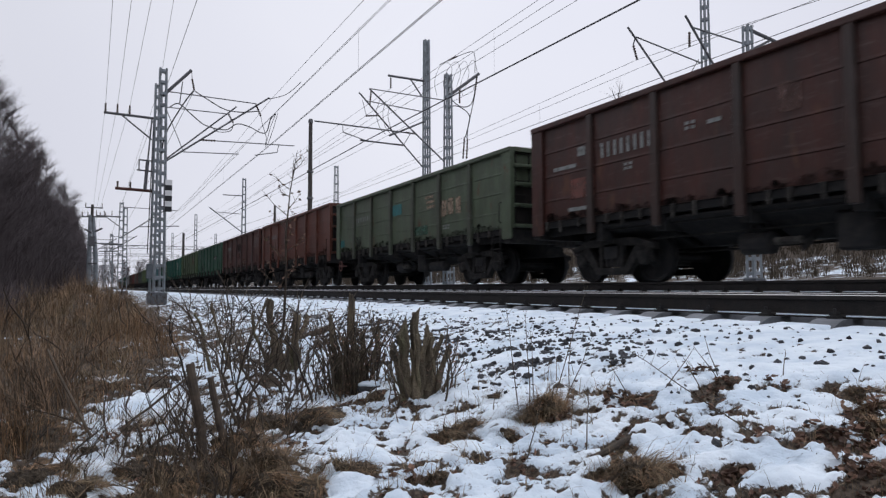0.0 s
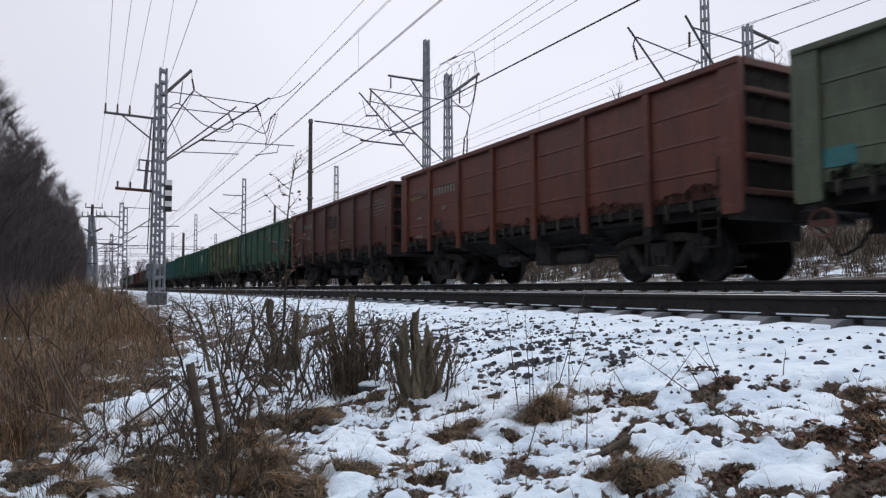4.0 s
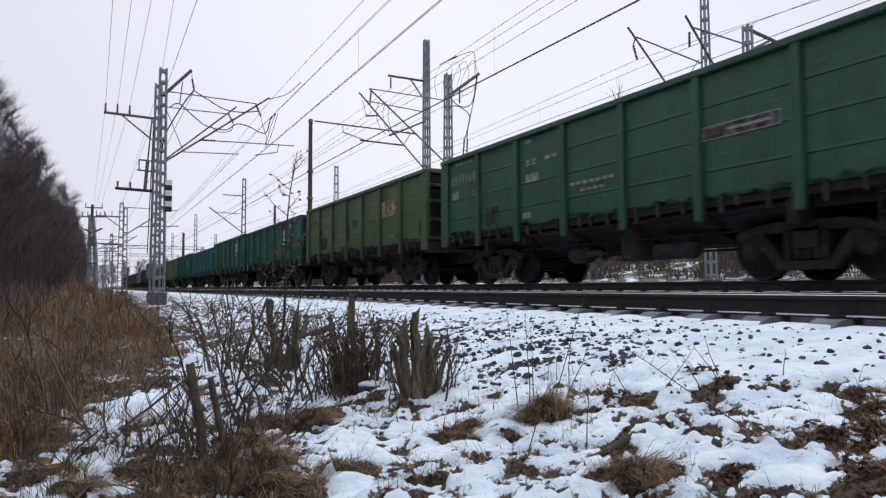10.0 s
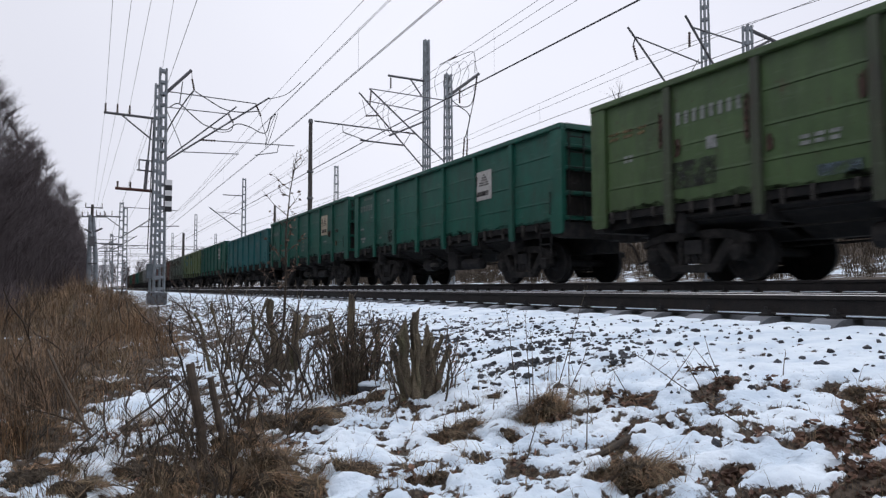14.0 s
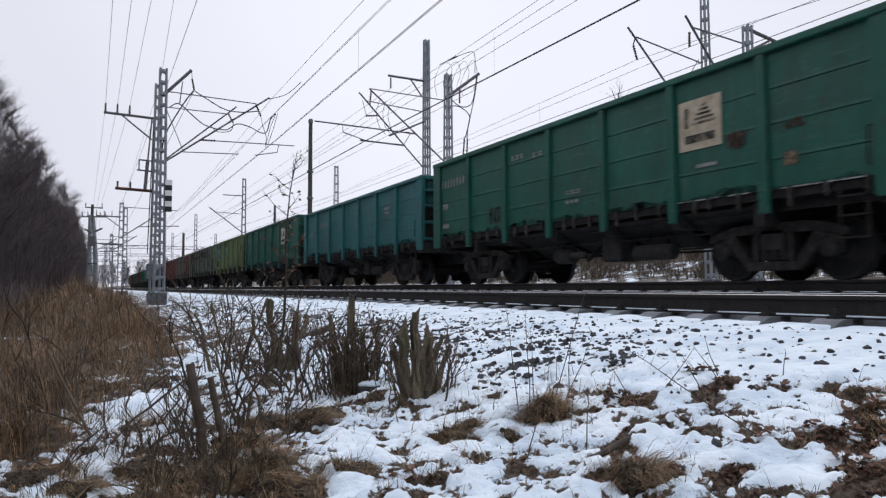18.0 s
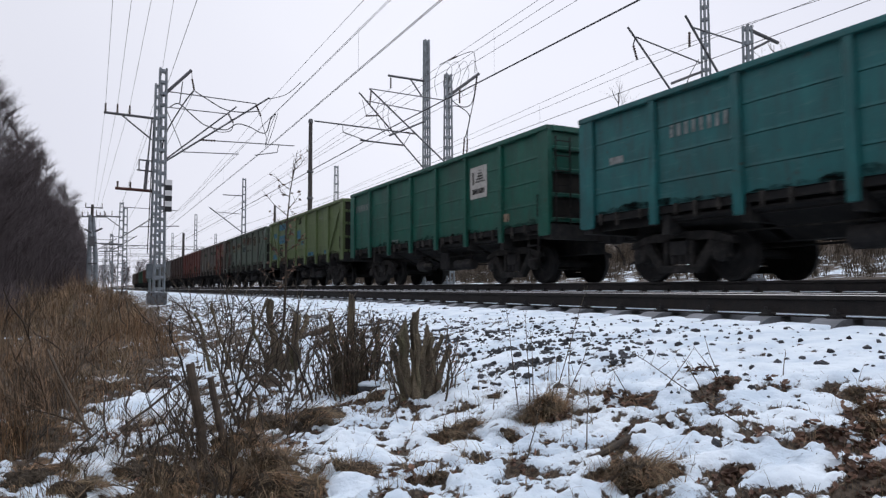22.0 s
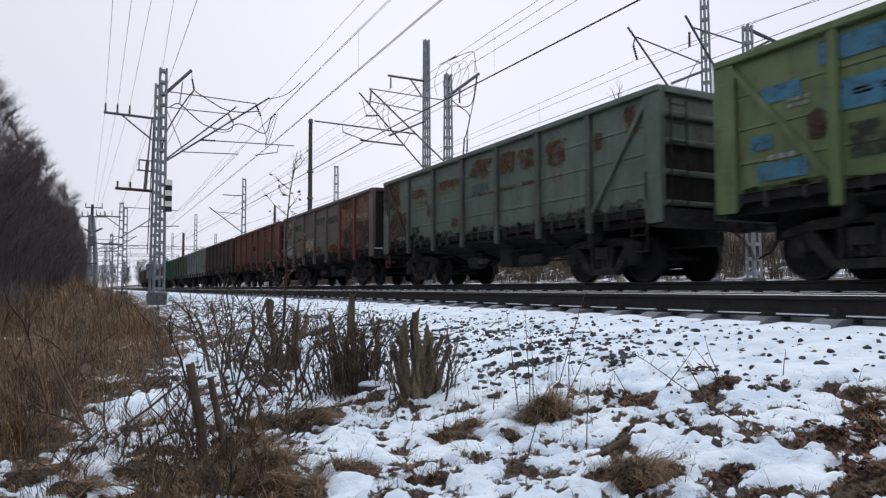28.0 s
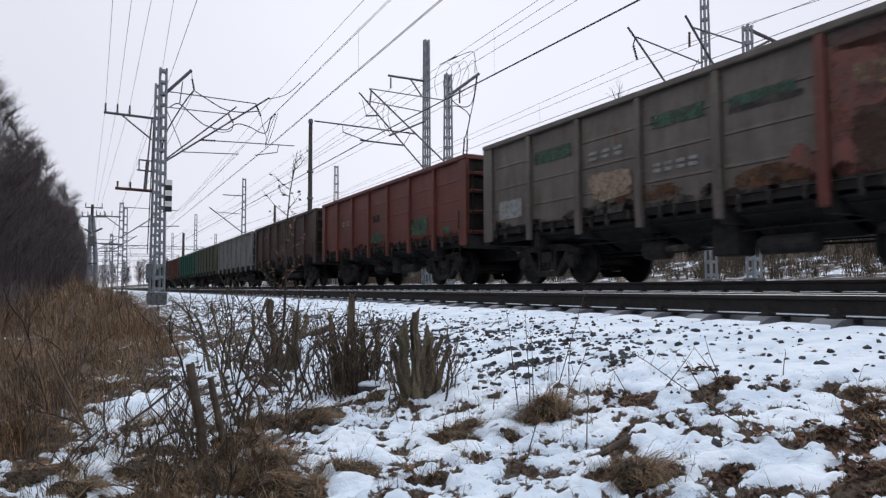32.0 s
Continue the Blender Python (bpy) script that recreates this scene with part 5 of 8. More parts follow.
def wire(name, pts, r, label, sag=0.0):
    bm = bmesh.new()
    out = []
    for a, b in zip(pts, pts[1:]):
        a, b = Vector(a), Vector(b)
        k = 12 if sag else 1
        for i in range(k):
            p = a.lerp(b, i / k)
            p.z -= sag * 4 * (i / k) * (1 - i / k)
            out.append(p)
    out.append(Vector(pts[-1]))
    tube(bm, out, r, 5)
    ob = new(name, mesh_of(bm, name, M_WIRE))
    return tagged(ob, label, "wire", "overhead wires")


NEAR_PAIR = "masts beside the empty track"
FAR_PAIR = "masts beyond the train"
m_a = lattice_mast("catenary_mast", 2.16, 27.0, -0.42, 8.15, 0.35, "tall grey lattice mast with cantilever arms and cables", NEAR_PAIR)
m_b = lattice_mast("catenary_mast", 2.16, 29.0, -0.45, 8.1, 0.35, "grey lattice mast with a side crossarm and metal cabinet", NEAR_PAIR)
m_c = lattice_mast("catenary_mast", 2.05, 65.0, -0.5, 7.4, 0.42, "far grey lattice mast by the woodland", NEAR_PAIR, False)
m_d = lattice_mast("catenary_mast", 13.3, 27.1, -0.2, 11.2, 0.29, "tall grey lattice mast beyond the train with inclined bracket", FAR_PAIR)
m_e = lattice_mast("catenary_mast", 13.3, 25.0, -0.2, 9.0, 0.33, "grey lattice mast with a drooping cable bundle", FAR_PAIR)
m_f = lattice_mast("catenary_mast", 18.75, 16.1, 0.0, 11.5, 0.25, "grey lattice mast beyond the third line's wires", FAR_PAIR)
m_g = lattice_mast("catenary_mast", 17.95, 13.8, 0.0, 8.0, 0.28, "short grey concrete-like mast with an anchor arm", FAR_PAIR)
lattice_mast("catenary_mast", 13.5, 70.0, -0.2, 11.1, 0.44, "distant grey lattice mast beyond the train", FAR_PAIR, False)
lattice_mast("catenary_mast", 19.5, 58.5, -0.2, 11.0, 0.44, "distant grey lattice mast beyond the train", FAR_PAIR, False)
lattice_mast("catenary_mast", 13.5, 106.5, -0.2, 11.0, 0.46, "distant grey lattice mast beyond the train", FAR_PAIR, False)

# brackets of the pair beside the empty track
Y = 27.0
rod(m_a, "cantilever", (2.2, Y, 4.55), (6.15, Y, 7.55), 0.034)
rod(m_a, "stay_rod", (2.3, Y, 7.3), (5.64, Y, 7.24), 0.02)
rod(m_a, "steady_bar", (3.5, Y, 5.56), (7.2, Y, 5.68), 0.02)
rod(m_a, "feeder_bracket", (2.15, Y, 7.1), (3.16, Y, 8.24), 0.06)
rod(m_a, "hanger", (3.17, Y, 8.2), (3.19, Y, 7.9), 0.012)
insulator(m_a, (3.19, Y, 7.9), (3.27, Y, 7.48))
insulator(m_a, (5.62, Y, 7.22), (5.82, Y, 6.75))
insulator(m_a, (3.5, Y, 5.56), (4.1, Y, 5.58))
rod(m_a, "hanger", (2.85, Y, 7.75), (2.76, Y, 6.9), 0.02)
rod(m_a, "dropper_arm", (6.55, Y, 5.66), (6.5, Y, 5.35), 0.014)
rod(m_a, "dropper_arm", (6.5, Y, 5.35), (5.6, Y, 5.15), 0.018)
rod(m_b, "cantilever", (2.3, 29, 4.9), (5.23, 29, 7.56), 0.030)
rod(m_b, "stay_rod", (2.3, 29, 7.2), (4.96, 29, 7.2), 0.02)
rod(m_b, "steady_bar", (3.1, 29, 5.42), (5.35, 29, 5.53), 0.02)
rod(m_b, "hanger", (2.42, 29, 7.2), (3.15, 29, 5.42), 0.016)
insulator(m_b, (4.9, 29, 7.2), (5.1, 29, 6.85))
rod(m_b, "crossarm", (0.2, 29, 6.72), (2.0, 29, 6.68), 0.05)
rod(m_b, "crossarm_brace", (0.86, 29, 6.66), (1.95, 29, 5.8), 0.03)
rod(m_b, "signal_arm", (0.66, 29, 3.77), (2.0, 29, 3.73), 0.06, M_RUST_DISC, "dull red steel arm")
rod(m_b, "isolator_tube", (1.92, 28.8, 6.6), (1.80, 28.8, 4.9), 0.03)
rod(m_b, "isolator_tube", (1.80, 28.8, 4.95), (1.72, 28.8, 3.75), 0.065)
rod(m_b, "side_frame_bar", (1.5, 29, 4.96), (2.0, 29, 4.94), 0.03)
rod(m_b, "side_frame_bar", (1.5, 29, 4.96), (1.5, 29, 4.5), 0.025)
rod(m_b, "side_frame_bar", (1.42, 29, 4.55), (2.0, 29, 4.52), 0.03)
for x in (0.26, 0.68, 1.12):
    insulator(m_b, (x, 29, 6.74), (x, 29, 7.1))
for x in (0.75, 1.2):
    insulator(m_b, (x, 29, 3.8), (x, 29, 4.05))
bm = bmesh.new()
box(bm, 1.60 - 1.95, 1.97 - 1.95, -0.62, -0.30, 0.68, 1.26)
bmesh.ops.bevel(bm, geom=list(bm.edges), offset=0.02, segments=2, affect="EDGES", profile=0.5)
part("cabinet", bm, M_CABINET, m_b, "blue-grey steel cabinet")
for k in range(6):
    bm = bmesh.new()
    box(bm, 0.12, 0.36, -0.36, -0.34, 3.10 + k * 0.20, 3.298 + k * 0.20)
    part("marker_band", bm, M_PLATEBLACK if k % 2 == 0 else M_PLATEWHITE, m_a)
bm = bmesh.new()
bar(bm, (0.1, -0.34, 3.1), (0.1, -0.34, 4.32), 0.03)
bar(bm, (0.0, -0.2, 3.3), (0.12, -0.34, 3.3), 0.03)
bar(bm, (0.0, -0.2, 4.1), (0.12, -0.34, 4.1), 0.03)
part("marker_frame", bm, M_DARKSTEEL, m_a)


def cable(t, pts, r=0.022):
    """A slack cable through those points, rounded at the turns."""
    bm = bmesh.new()
    p = [Vector(q) - t.location for q in pts]
    out = []
    for i in range(len(p) - 1):
        a, b, c, d = p[max(i - 1, 0)], p[i], p[i + 1], p[min(i + 2, len(p) - 1)]
        for k in range(6):
            f = k / 6
            out.append(0.5 * (2 * b + (c - a) * f + (2 * a - 5 * b + 4 * c - d) * f * f + (3 * b - a - 3 * c + d) * f ** 3))
    out.append(p[-1])
    tube(bm, out, r, 5)
    part("cable", bm, M_WIRE, t)


cable(m_a, [(3.27, Y, 7.46), (3.8, Y, 7.16), (4.44, Y, 6.86), (5.09, Y, 6.83), (5.7, Y, 6.95)])
cable(m_a, [(2.4, Y, 6.7), (2.73, Y, 6.88), (3.19, Y, 6.52), (3.71, Y, 6.15), (4.45, Y, 6.05), (4.88, Y, 6.33), (5.32, Y, 6.29), (5.99, Y, 6.08), (6.21, Y, 6.67), (6.4, Y, 6.9)])
cable(m_a, [(3.25, Y, 7.45), (2.9, Y, 6.9), (2.3, Y, 5.7), (2.15, Y, 4.9)], 0.026)
cable(m_a, [(5.82, Y, 6.75), (5.9, Y, 6.4), (6.05, Y, 5.9), (6.0, Y, 5.6)], 0.012)
cable(m_a, [(6.43, Y, 6.93), (6.2, Y, 6.3), (6.02, Y, 5.5)], 0.012)
cable(m_a, [(6.5, Y, 6.95), (6.3, Y, 6.2), (6.1, Y, 5.6)], 0.012)
cable(m_a, [(6.15, Y, 7.5), (6.6, Y - 1, 7.5), (6.9, Y - 2, 7.75)], 0.014)
cable(m_b, [(5.1, 29, 6.85), (5.0, 29, 6.5), (4.5, 29, 6.4), (4.2, 29, 6.6)], 0.016)
cable(m_b, [(2.0, 29, 6.6), (1.95, 28.8, 5.0), (1.9, 28.75, 3.0), (1.85, 28.7, 1.2)], 0.02)

# brackets of the pair beyond the train
Y = 27.1
rod(m_d, "cantilever", (13.1, Y, 5.3), (10.04, Y, 8.32), 0.034)
rod(m_d, "stay_rod", (13.15, Y, 7.84), (10.33, Y, 8.0), 0.022)
rod(m_d, "feeder_arm", (11.4, Y, 9.27), (13.2, Y, 9.27), 0.05)
rod(m_d, "feeder_brace", (12.49, Y, 9.27), (13.1, Y, 8.5), 0.035)
insulator(m_d, (11.53, Y, 9.2), (11.53, Y, 8.7))
rod(m_d, "steady_bar", (8.07, Y, 6.84), (12.7, Y, 6.78), 0.03)
insulator(m_d, (12.25, Y, 6.8), (12.75, Y, 6.78))
rod(m_d, "steady_bar", (10.1, Y, 6.23), (12.1, Y, 6.2), 0.035)
insulator(m_d, (11.7, Y, 6.21), (12.15, Y, 6.2))
rod(m_d, "dropper_arm", (9.31, Y, 6.82), (9.32, Y, 6.5), 0.016)
rod(m_d, "dropper_arm", (9.32, Y, 6.5), (10.5, Y, 6.2), 0.022)
rod(m_d, "lower_stay", (11.46, Y, 6.56), (13.2, Y, 7.4), 0.04)
rod(m_d, "hanger", (12.15, Y, 6.2), (12.5, Y, 6.78), 0.016)
insulator(m_d, (10.35, Y, 7.32), (11.0, Y, 7.42))
rod(m_d, "hanger", (10.2, Y, 8.0), (10.39, Y, 7.32), 0.014)
Y = 25.0
rod(m_e, "cantilever", (13.1, Y, 5.2), (9.7, Y, 7.88), 0.034)
rod(m_e, "stay_rod", (13.15, Y, 7.84), (9.75, Y, 7.88), 0.022)
rod(m_e, "feeder_bracket", (13.2, Y, 7.95), (14.85, Y, 9.25), 0.07)
insulator(m_e, (9.78, Y, 7.8), (9.72, Y, 7.2))
insulator(m_e, (14.74, Y, 9.1), (14.66, Y, 8.5))
insulator(m_e, (13.87, Y, 8.4), (13.87, Y, 7.8))
insulator(m_e, (14.1, Y, 6.3), (14.02, Y, 5.4))
insulator(m_e, (14.25, Y, 6.3), (14.2, Y, 5.4))
cable(m_e, [(14.66, Y, 8.5), (14.44, Y, 7.84), (13.95, Y, 7.66), (13.5, Y, 7.9), (13.37, Y, 8.19)])
cable(m_e, [(13.2, Y, 7.55), (13.8, Y, 7.66), (14.35, Y, 7.32), (14.22, Y, 6.6), (14.1, Y, 6.3)])
cable(m_e, [(14.66, Y, 8.4), (14.45, Y, 7.5), (14.3, Y, 6.9), (14.22, Y, 6.3)])
for k in range(4):
    o = k * 0.42
    cable(m_e, [(12.77 + o, Y, 7.98 + o * 0.15), (12.66 + o, Y, 8.6), (12.9 + o, Y, 9.25), (13.3 + o, Y, 9.5 + o * 0.25), (13.5 + o, Y, 9.2), (13.3 + o, Y, 8.5)], 0.009)
cable(m_e, [(12.9, Y, 9.35), (13.45, Y, 9.68), (14.44, Y, 10.17), (14.64, Y, 10.0), (14.64, Y, 9.25)], 0.016)
insulator(m_e, (13.3, Y, 9.6), (13.75, Y, 9.85))
for q in (0.0, 0.3, 0.55):
    cable(m_d, [(11.0 + q, 27.1, 8.1), (10.85 + q, 27.1, 7.5), (11.0 + q, 27.1, 6.9), (11.3 + q, 27.1, 6.6)], 0.011)
Y = 16.1
rod(m_f, "cantilever", (18.6, Y, 4.9), (15.18, Y, 8.27), 0.036)
rod(m_f, "stay_rod", (15.54, Y, 8.0), (18.5, Y, 7.6), 0.025)
rod(m_f, "steady_bar", (17.08, Y, 6.68), (18.5, Y, 7.28), 0.045)
insulator(m_f, (15.40, Y, 7.7), (15.56, Y, 7.25))
rod(m_f, "hanger", (15.5, Y, 8.0), (15.40, Y, 7.7), 0.022)
cable(m_f, [(18.4, Y, 7.7), (17.9, Y, 7.0), (17.6, Y, 6.2)], 0.014)
Y = 13.8
rod(m_g, "cantilever", (17.9, Y, 4.8), (15.26, Y, 7.82), 0.036)
rod(m_g, "stay_rod", (15.48, Y, 7.52), (17.7, Y, 7.4), 0.025)
rod(m_g, "anchor_arm", (18.0, Y, 7.9), (19.4, Y, 7.7), 0.06)
rod(m_g, "anchor_brace", (18.0, Y, 7.2), (19.0, Y, 7.7), 0.04)
insulator(m_g, (15.41, Y, 7.35), (15.40, Y, 6.9))


def run(name, label, r, *pts):
    wire(name, pts, r, label)


# rigid portals over the tracks in the distance
def portal(y, x0, x1, top):
    t = tagged(new("track_portal"), "distant steel portal spanning the tracks", "portal", "distant portals")
    t.location = (0, y, 0)
    for x in (x0, x1):
        bm = bmesh.new()
        for o in (-0.14, 0.14):
            bar(bm, (x + o, 0, -0.5), (x + o, 0, top), 0.09)
        for k in range(10):
            z = k * top / 10
            bar(bm, (x - 0.14, 0, z), (x + 0.14, 0, z + top / 10), 0.05)
        part("portal_leg", bm, M_DARKSTEEL, t)
    bm = bmesh.new()
    for z in (top - 0.6, top):
        bar(bm, (x0 - 0.5, 0, z), (x1 + 0.5, 0, z), 0.09)
    n = int((x1 - x0) / 0.9)
    for k in range(n):
        a, b = x0 + (x1 - x0) * k / n, x0 + (x1 - x0) * (k + 1) / n
        bar(bm, (a, 0, top - 0.6 if k % 2 else top), (b, 0, top if k % 2 else top - 0.6), 0.05)
    part("portal_beam", bm, M_DARKSTEEL, t)
    for x in (6.4, 10.5):
        bm = bmesh.new()
        bar(bm, (x, 0, top - 0.6), (x + 0.2, 0, top - 2.2), 0.06)
        part("drop_arm", bm, M_DARKSTEEL, t)


for y, x0, x1, top in ((150, 2.0, 20.5, 8.6), (196, 0.2, 20.5, 9.0), (245, 1.0, 24.0, 9.2), (300, -1.0, 24.0, 9.0)):
    portal(y, x0, x1, top)


# wires along the line; each hangs from the brackets above
for x in (0.26, 0.68, 1.12):
    run("line_wire", "thin wire on the mast's side crossarm", 0.006, (x, -30, 7.1), (x, 29, 7.08), (x * 0.6 - 0.3, 62, 6.6), (x - 0.4, 200, 6.2))
run("feeder_cable", "feeder cable on the mast's bracket", 0.010, (3.27, 27, 7.46), (3.2, 65, 7.2), (3.2, 300, 7.2))
run("earth_wire", "thin earth wire along the mast tops", 0.009, (2.82, -30, 9.98), (2.41, 27, 7.91), (2.05, 65, 7.3), (2.05, 300, 7.2))
run("earth_wire", "thin earth wire along the mast tops", 0.006, (0.0, -30, 9.6), (2.2, 29, 8.1), (2.1, 68, 7.3), (2.1, 300, 7.2))
T1, T2 = "taut copper contact wire over the empty track", "carrying cable over the empty track"
for o in (-0.02, 0.02):
    run("contact_wire", T1, 0.009, (6.6 + o, -40, 6.75), (6.38 + o, 12.24, 5.92), (6.25 + o, 27, 5.66), (6.38 + o, 320, 5.7))
run("contact_wire", T1, 0.006, (5.3, 29, 5.5), (5.9, 80, 5.7), (6.3, 320, 5.7))
run("carrying_cable", T2, 0.007, (6.9, -40, 8.2), (6.46, 17.16, 7.81), (6.24, 27, 7.52), (6.2, 55, 6.3), (6.3, 90, 7.2), (6.3, 120, 6.4), (6.3, 300, 7.0))
run("carrying_cable", T2, 0.007, (6.6, -40, 7.9), (6.38, 15, 6.98), (6.2, 27, 6.72), (6.2, 60, 6.0), (6.3, 100, 7.2), (6.3, 300, 7.0))
run("carrying_cable", T2, 0.007, (6.7, -40, 7.9), (6.42, 15.2, 7.08), (6.3, 27, 6.86), (6.3, 80, 6.4), (6.3, 300, 6.9))
T1, T2 = "taut copper contact wire over the train's track", "carrying cable over the train's track"
for o in (-0.02, 0.02):
    run("contact_wire", T1, 0.011, (10.5 + o, -40, 6.25), (10.48 + o, 10.65, 6.14), (10.3 + o, 27, 6.2), (10.48 + o, 320, 6.0))
run("carrying_cable", T2, 0.007, (10.6, -40, 8.1), (10.48, 14.4, 7.6), (10.39, 27, 7.36), (10.3, 55, 6.6), (10.48, 85, 7.4), (10.48, 300, 7.0))
run("carrying_cable", T2, 0.007, (10.6, -40, 7.7), (10.48, 13.7, 7.33), (10.3, 25, 7.05), (10.4, 60, 6.5), (10.48, 100, 7.3), (10.48, 300, 7.0))
run("carrying_cable", T2, 0.007, (10.6, -40, 7.2), (10.48, 12.8, 6.96), (10.3, 27, 6.75), (10.48, 90, 6.7), (10.48, 300, 6.8))
T1, T2 = "taut contact wire over the far track", "carrying cable over the far track"
run("contact_wire", T1, 0.010, (15.2, -40, 6.2), (15.2, 9, 6.22), (15.2, 60, 6.2), (15.2, 320, 6.1))
run("carrying_cable", T2, 0.007, (15.2, -40, 7.0), (15.2, 10, 6.72), (15.4, 13.8, 6.9), (15.2, 45, 6.4), (15.2, 80, 7.2), (15.2, 300, 7.0))
run("carrying_cable", T2, 0.007, (15.2, -40, 7.2), (15.2, 9.5, 6.66), (15.56, 16.1, 7.25), (15.2, 45, 6.5), (15.2, 85, 7.2), (15.2, 300, 7.0))
run("feeder_cable", "feeder cable beyond the train", 0.010, (14.66, 25, 8.5), (14.2, 60, 8.2), (14.2, 300, 8.2))
run("feeder_cable", "feeder cable on the tall mast's arm", 0.008, (11.53, 27.1, 8.7), (11.6, 80, 8.2), (11.6, 300, 8.2))
for x, y, z0, z1 in ((6.35, 17.2, 5.85, 7.05), (10.45, 16.7, 6.15, 7.5), (10.4, 34, 6.15, 7.0), (6.2, 38, 5.7, 6.5), (6.2, 47, 5.7, 6.3), (10.4, 44, 6.1, 6.7), (15.2, 21, 6.2, 6.9), (15.2, 11.5, 6.2, 6.75)):
    run("dropper", "thin dropper between contact wire and carrying cable", 0.003, (x, y, z0), (x, y, z1))


def pole(name, x, y, base, top, r, label, material=M_OLDWOOD):
    t = tagged(new(name), label, "pole", "poles along the line")
    t.location = (x, y, base)
    bm = bmesh.new()
    tube(bm, [(0, 0, -0.3), (0, 0, (top - base) * 0.5), (0, 0, top - base)], [r, r * 0.85, r * 0.7], 10)
    part("shaft", bm, material, t)
    return t


p1 = pole("catenary_pole", 13.5, 46.3, -0.2, 11.9, 0.19, "dark round catenary pole with clamps")
for z in (4.8, 6.4, 8.3):
    bm = bmesh.new()
    lathe(bm, [(z - 0.08, 0.2), (z - 0.06, 0.24), (z + 0.06, 0.24), (z + 0.08, 0.2)], "z", 10)
    part("clamp", bm, M_DARKSTEEL, p1)
bm = bmesh.new()
lathe(bm, [(11.8, 0.13), (11.82, 0.17), (12.02, 0.165), (12.08, 0.12), (12.1, 0.03)], "z", 10)
part("cap", bm, M_DARKSTEEL, p1)
rod(p1, "bracket_arm", (13.4, 46.3, 4.6), (14.4, 46.3, 4.7), 0.05)
pole("catenary_pole", 20.0, 84.0, 0.3, 10.2, 0.2, "distant dark catenary pole")
pole("catenary_pole", 13.5, 122.0, -0.2, 9.3, 0.28, "distant dark catenary pole")
for x, y, top in ((13.5, 140.0, 10.6), (2.05, 103.0, 7.4), (2.05, 140.0, 7.2), (2.05, 190.0, 7.5), (13.5, 180.0, 10.0), (20.0, 130.0, 10.0), (-0.3, 110.0, 6.5)):
    far_mast = lattice_mast("catenary_mast", x, y, -0.4, top, 0.42, "faint distant lattice mast", FAR_PAIR, False)
    side = 1 if x < 8 else -1
    rod(far_mast, "cantilever", (x, y, 5.0), (x + side * 3.2, y, 7.2), 0.06)
    rod(far_mast, "stay_rod", (x, y, 7.0), (x + side * 2.8, y, 7.0), 0.035)
    rod(far_mast, "steady_bar", (x + side * 0.8, y, 5.7), (x + side * 3.6, y, 5.8), 0.04)
rod(m_c, "cantilever", (2.05, 65, 4.3), (5.6, 65, 6.9), 0.05)
rod(m_c, "crossarm", (0.06, 65, 6.16), (2.0, 65, 6.1), 0.06)
rod(m_c, "crossarm_brace", (0.8, 65, 6.1), (2.0, 65, 5.2), 0.04)
rod(m_c, "signal_arm", (0.5, 65, 3.7), (2.2, 65, 3.7), 0.07)
rod(m_c, "stay_rod", (2.05, 65, 7.0), (6.6, 65, 6.9), 0.03)
rod(m_c, "steady_bar", (3.5, 65, 5.3), (6.8, 65, 5.5), 0.04)
for k in (0.1, 0.7, 1.3):
    insulator(m_c, (k, 65, 6.2), (k, 65, 6.6))
m_h = [o for o in bpy.data.objects if o.name.startswith("catenary_mast") and abs(o.location.y - 70) < 0.1 and not o.parent][0]
rod(m_h, "crossarm", (11.4, 70, 9.28), (13.4, 70, 9.28), 0.05)
rod(m_h, "cantilever", (13.4, 70, 5.5), (10.1, 70, 7.95), 0.05)
rod(m_h, "stay_rod", (13.4, 70, 7.4), (10.6, 70, 7.5), 0.03)
# a twin pole with crossarms by the woodland
p2 = pole("telegraph_pole", -0.35, 62, -0.6, 5.9, 0.21, "twin concrete telegraph pole with crossarms and brackets", M_MAST)
bm = bmesh.new()
tube(bm, [(0.55, 0, -0.3), (0.46, 0, 3.2), (0.22, 0, 6.3)], [0.2, 0.17, 0.13], 10)
part("second_shaft", bm, M_MAST, p2)
rod(p2, "top_shaft", (-0.22, 62, 5.3), (-0.22, 62, 6.75), 0.12, M_OLDWOOD)
rod(p2, "crossarm", (-0.98, 62, 5.72), (0.82, 62, 5.78), 0.06)
rod(p2, "crossarm", (-0.75, 62, 6.5), (0.55, 62, 6.5), 0.05)
for x, z in ((-0.93, 5.75), (-0.53, 5.75), (0.37, 5.8), (0.77, 5.8), (-0.7, 6.52), (0.5, 6.52)):
    insulator(p2, (x, 62, z), (x, 62, z + 0.35))
rod(p2, "bracket_arm", (-0.75, 61.8, 4.7), (-0.2, 61.8, 4.4), 0.08)
rod(p2, "bracket_arm", (0.55, 61.8, 4.8), (0.0, 61.8, 4.5), 0.08)
rod(p2, "tie_band", (-0.42, 61.75, 3.6), (0.2, 61.75, 3.6), 0.07)
rod(p2, "tie_band", (-0.42, 61.75, 1.9), (0.24, 61.75, 1.9), 0.07)
bm = bmesh.new()
box(bm, -0.05, 0.36, -0.42, -0.2, 3.9, 4.7)
part("junction_box", bm, M_DARKSTEEL, p2)
lattice_mast("catenary_mast", 2.5, 68.0, -0.5, 7.3, 0.40, "far grey lattice mast by the woodland", NEAR_PAIR, False)
far_pair = lattice_mast("catenary_mast", 1.75, 86.0, -0.5, 6.0, 0.45, "far grey lattice mast by the woodland", NEAR_PAIR, False)
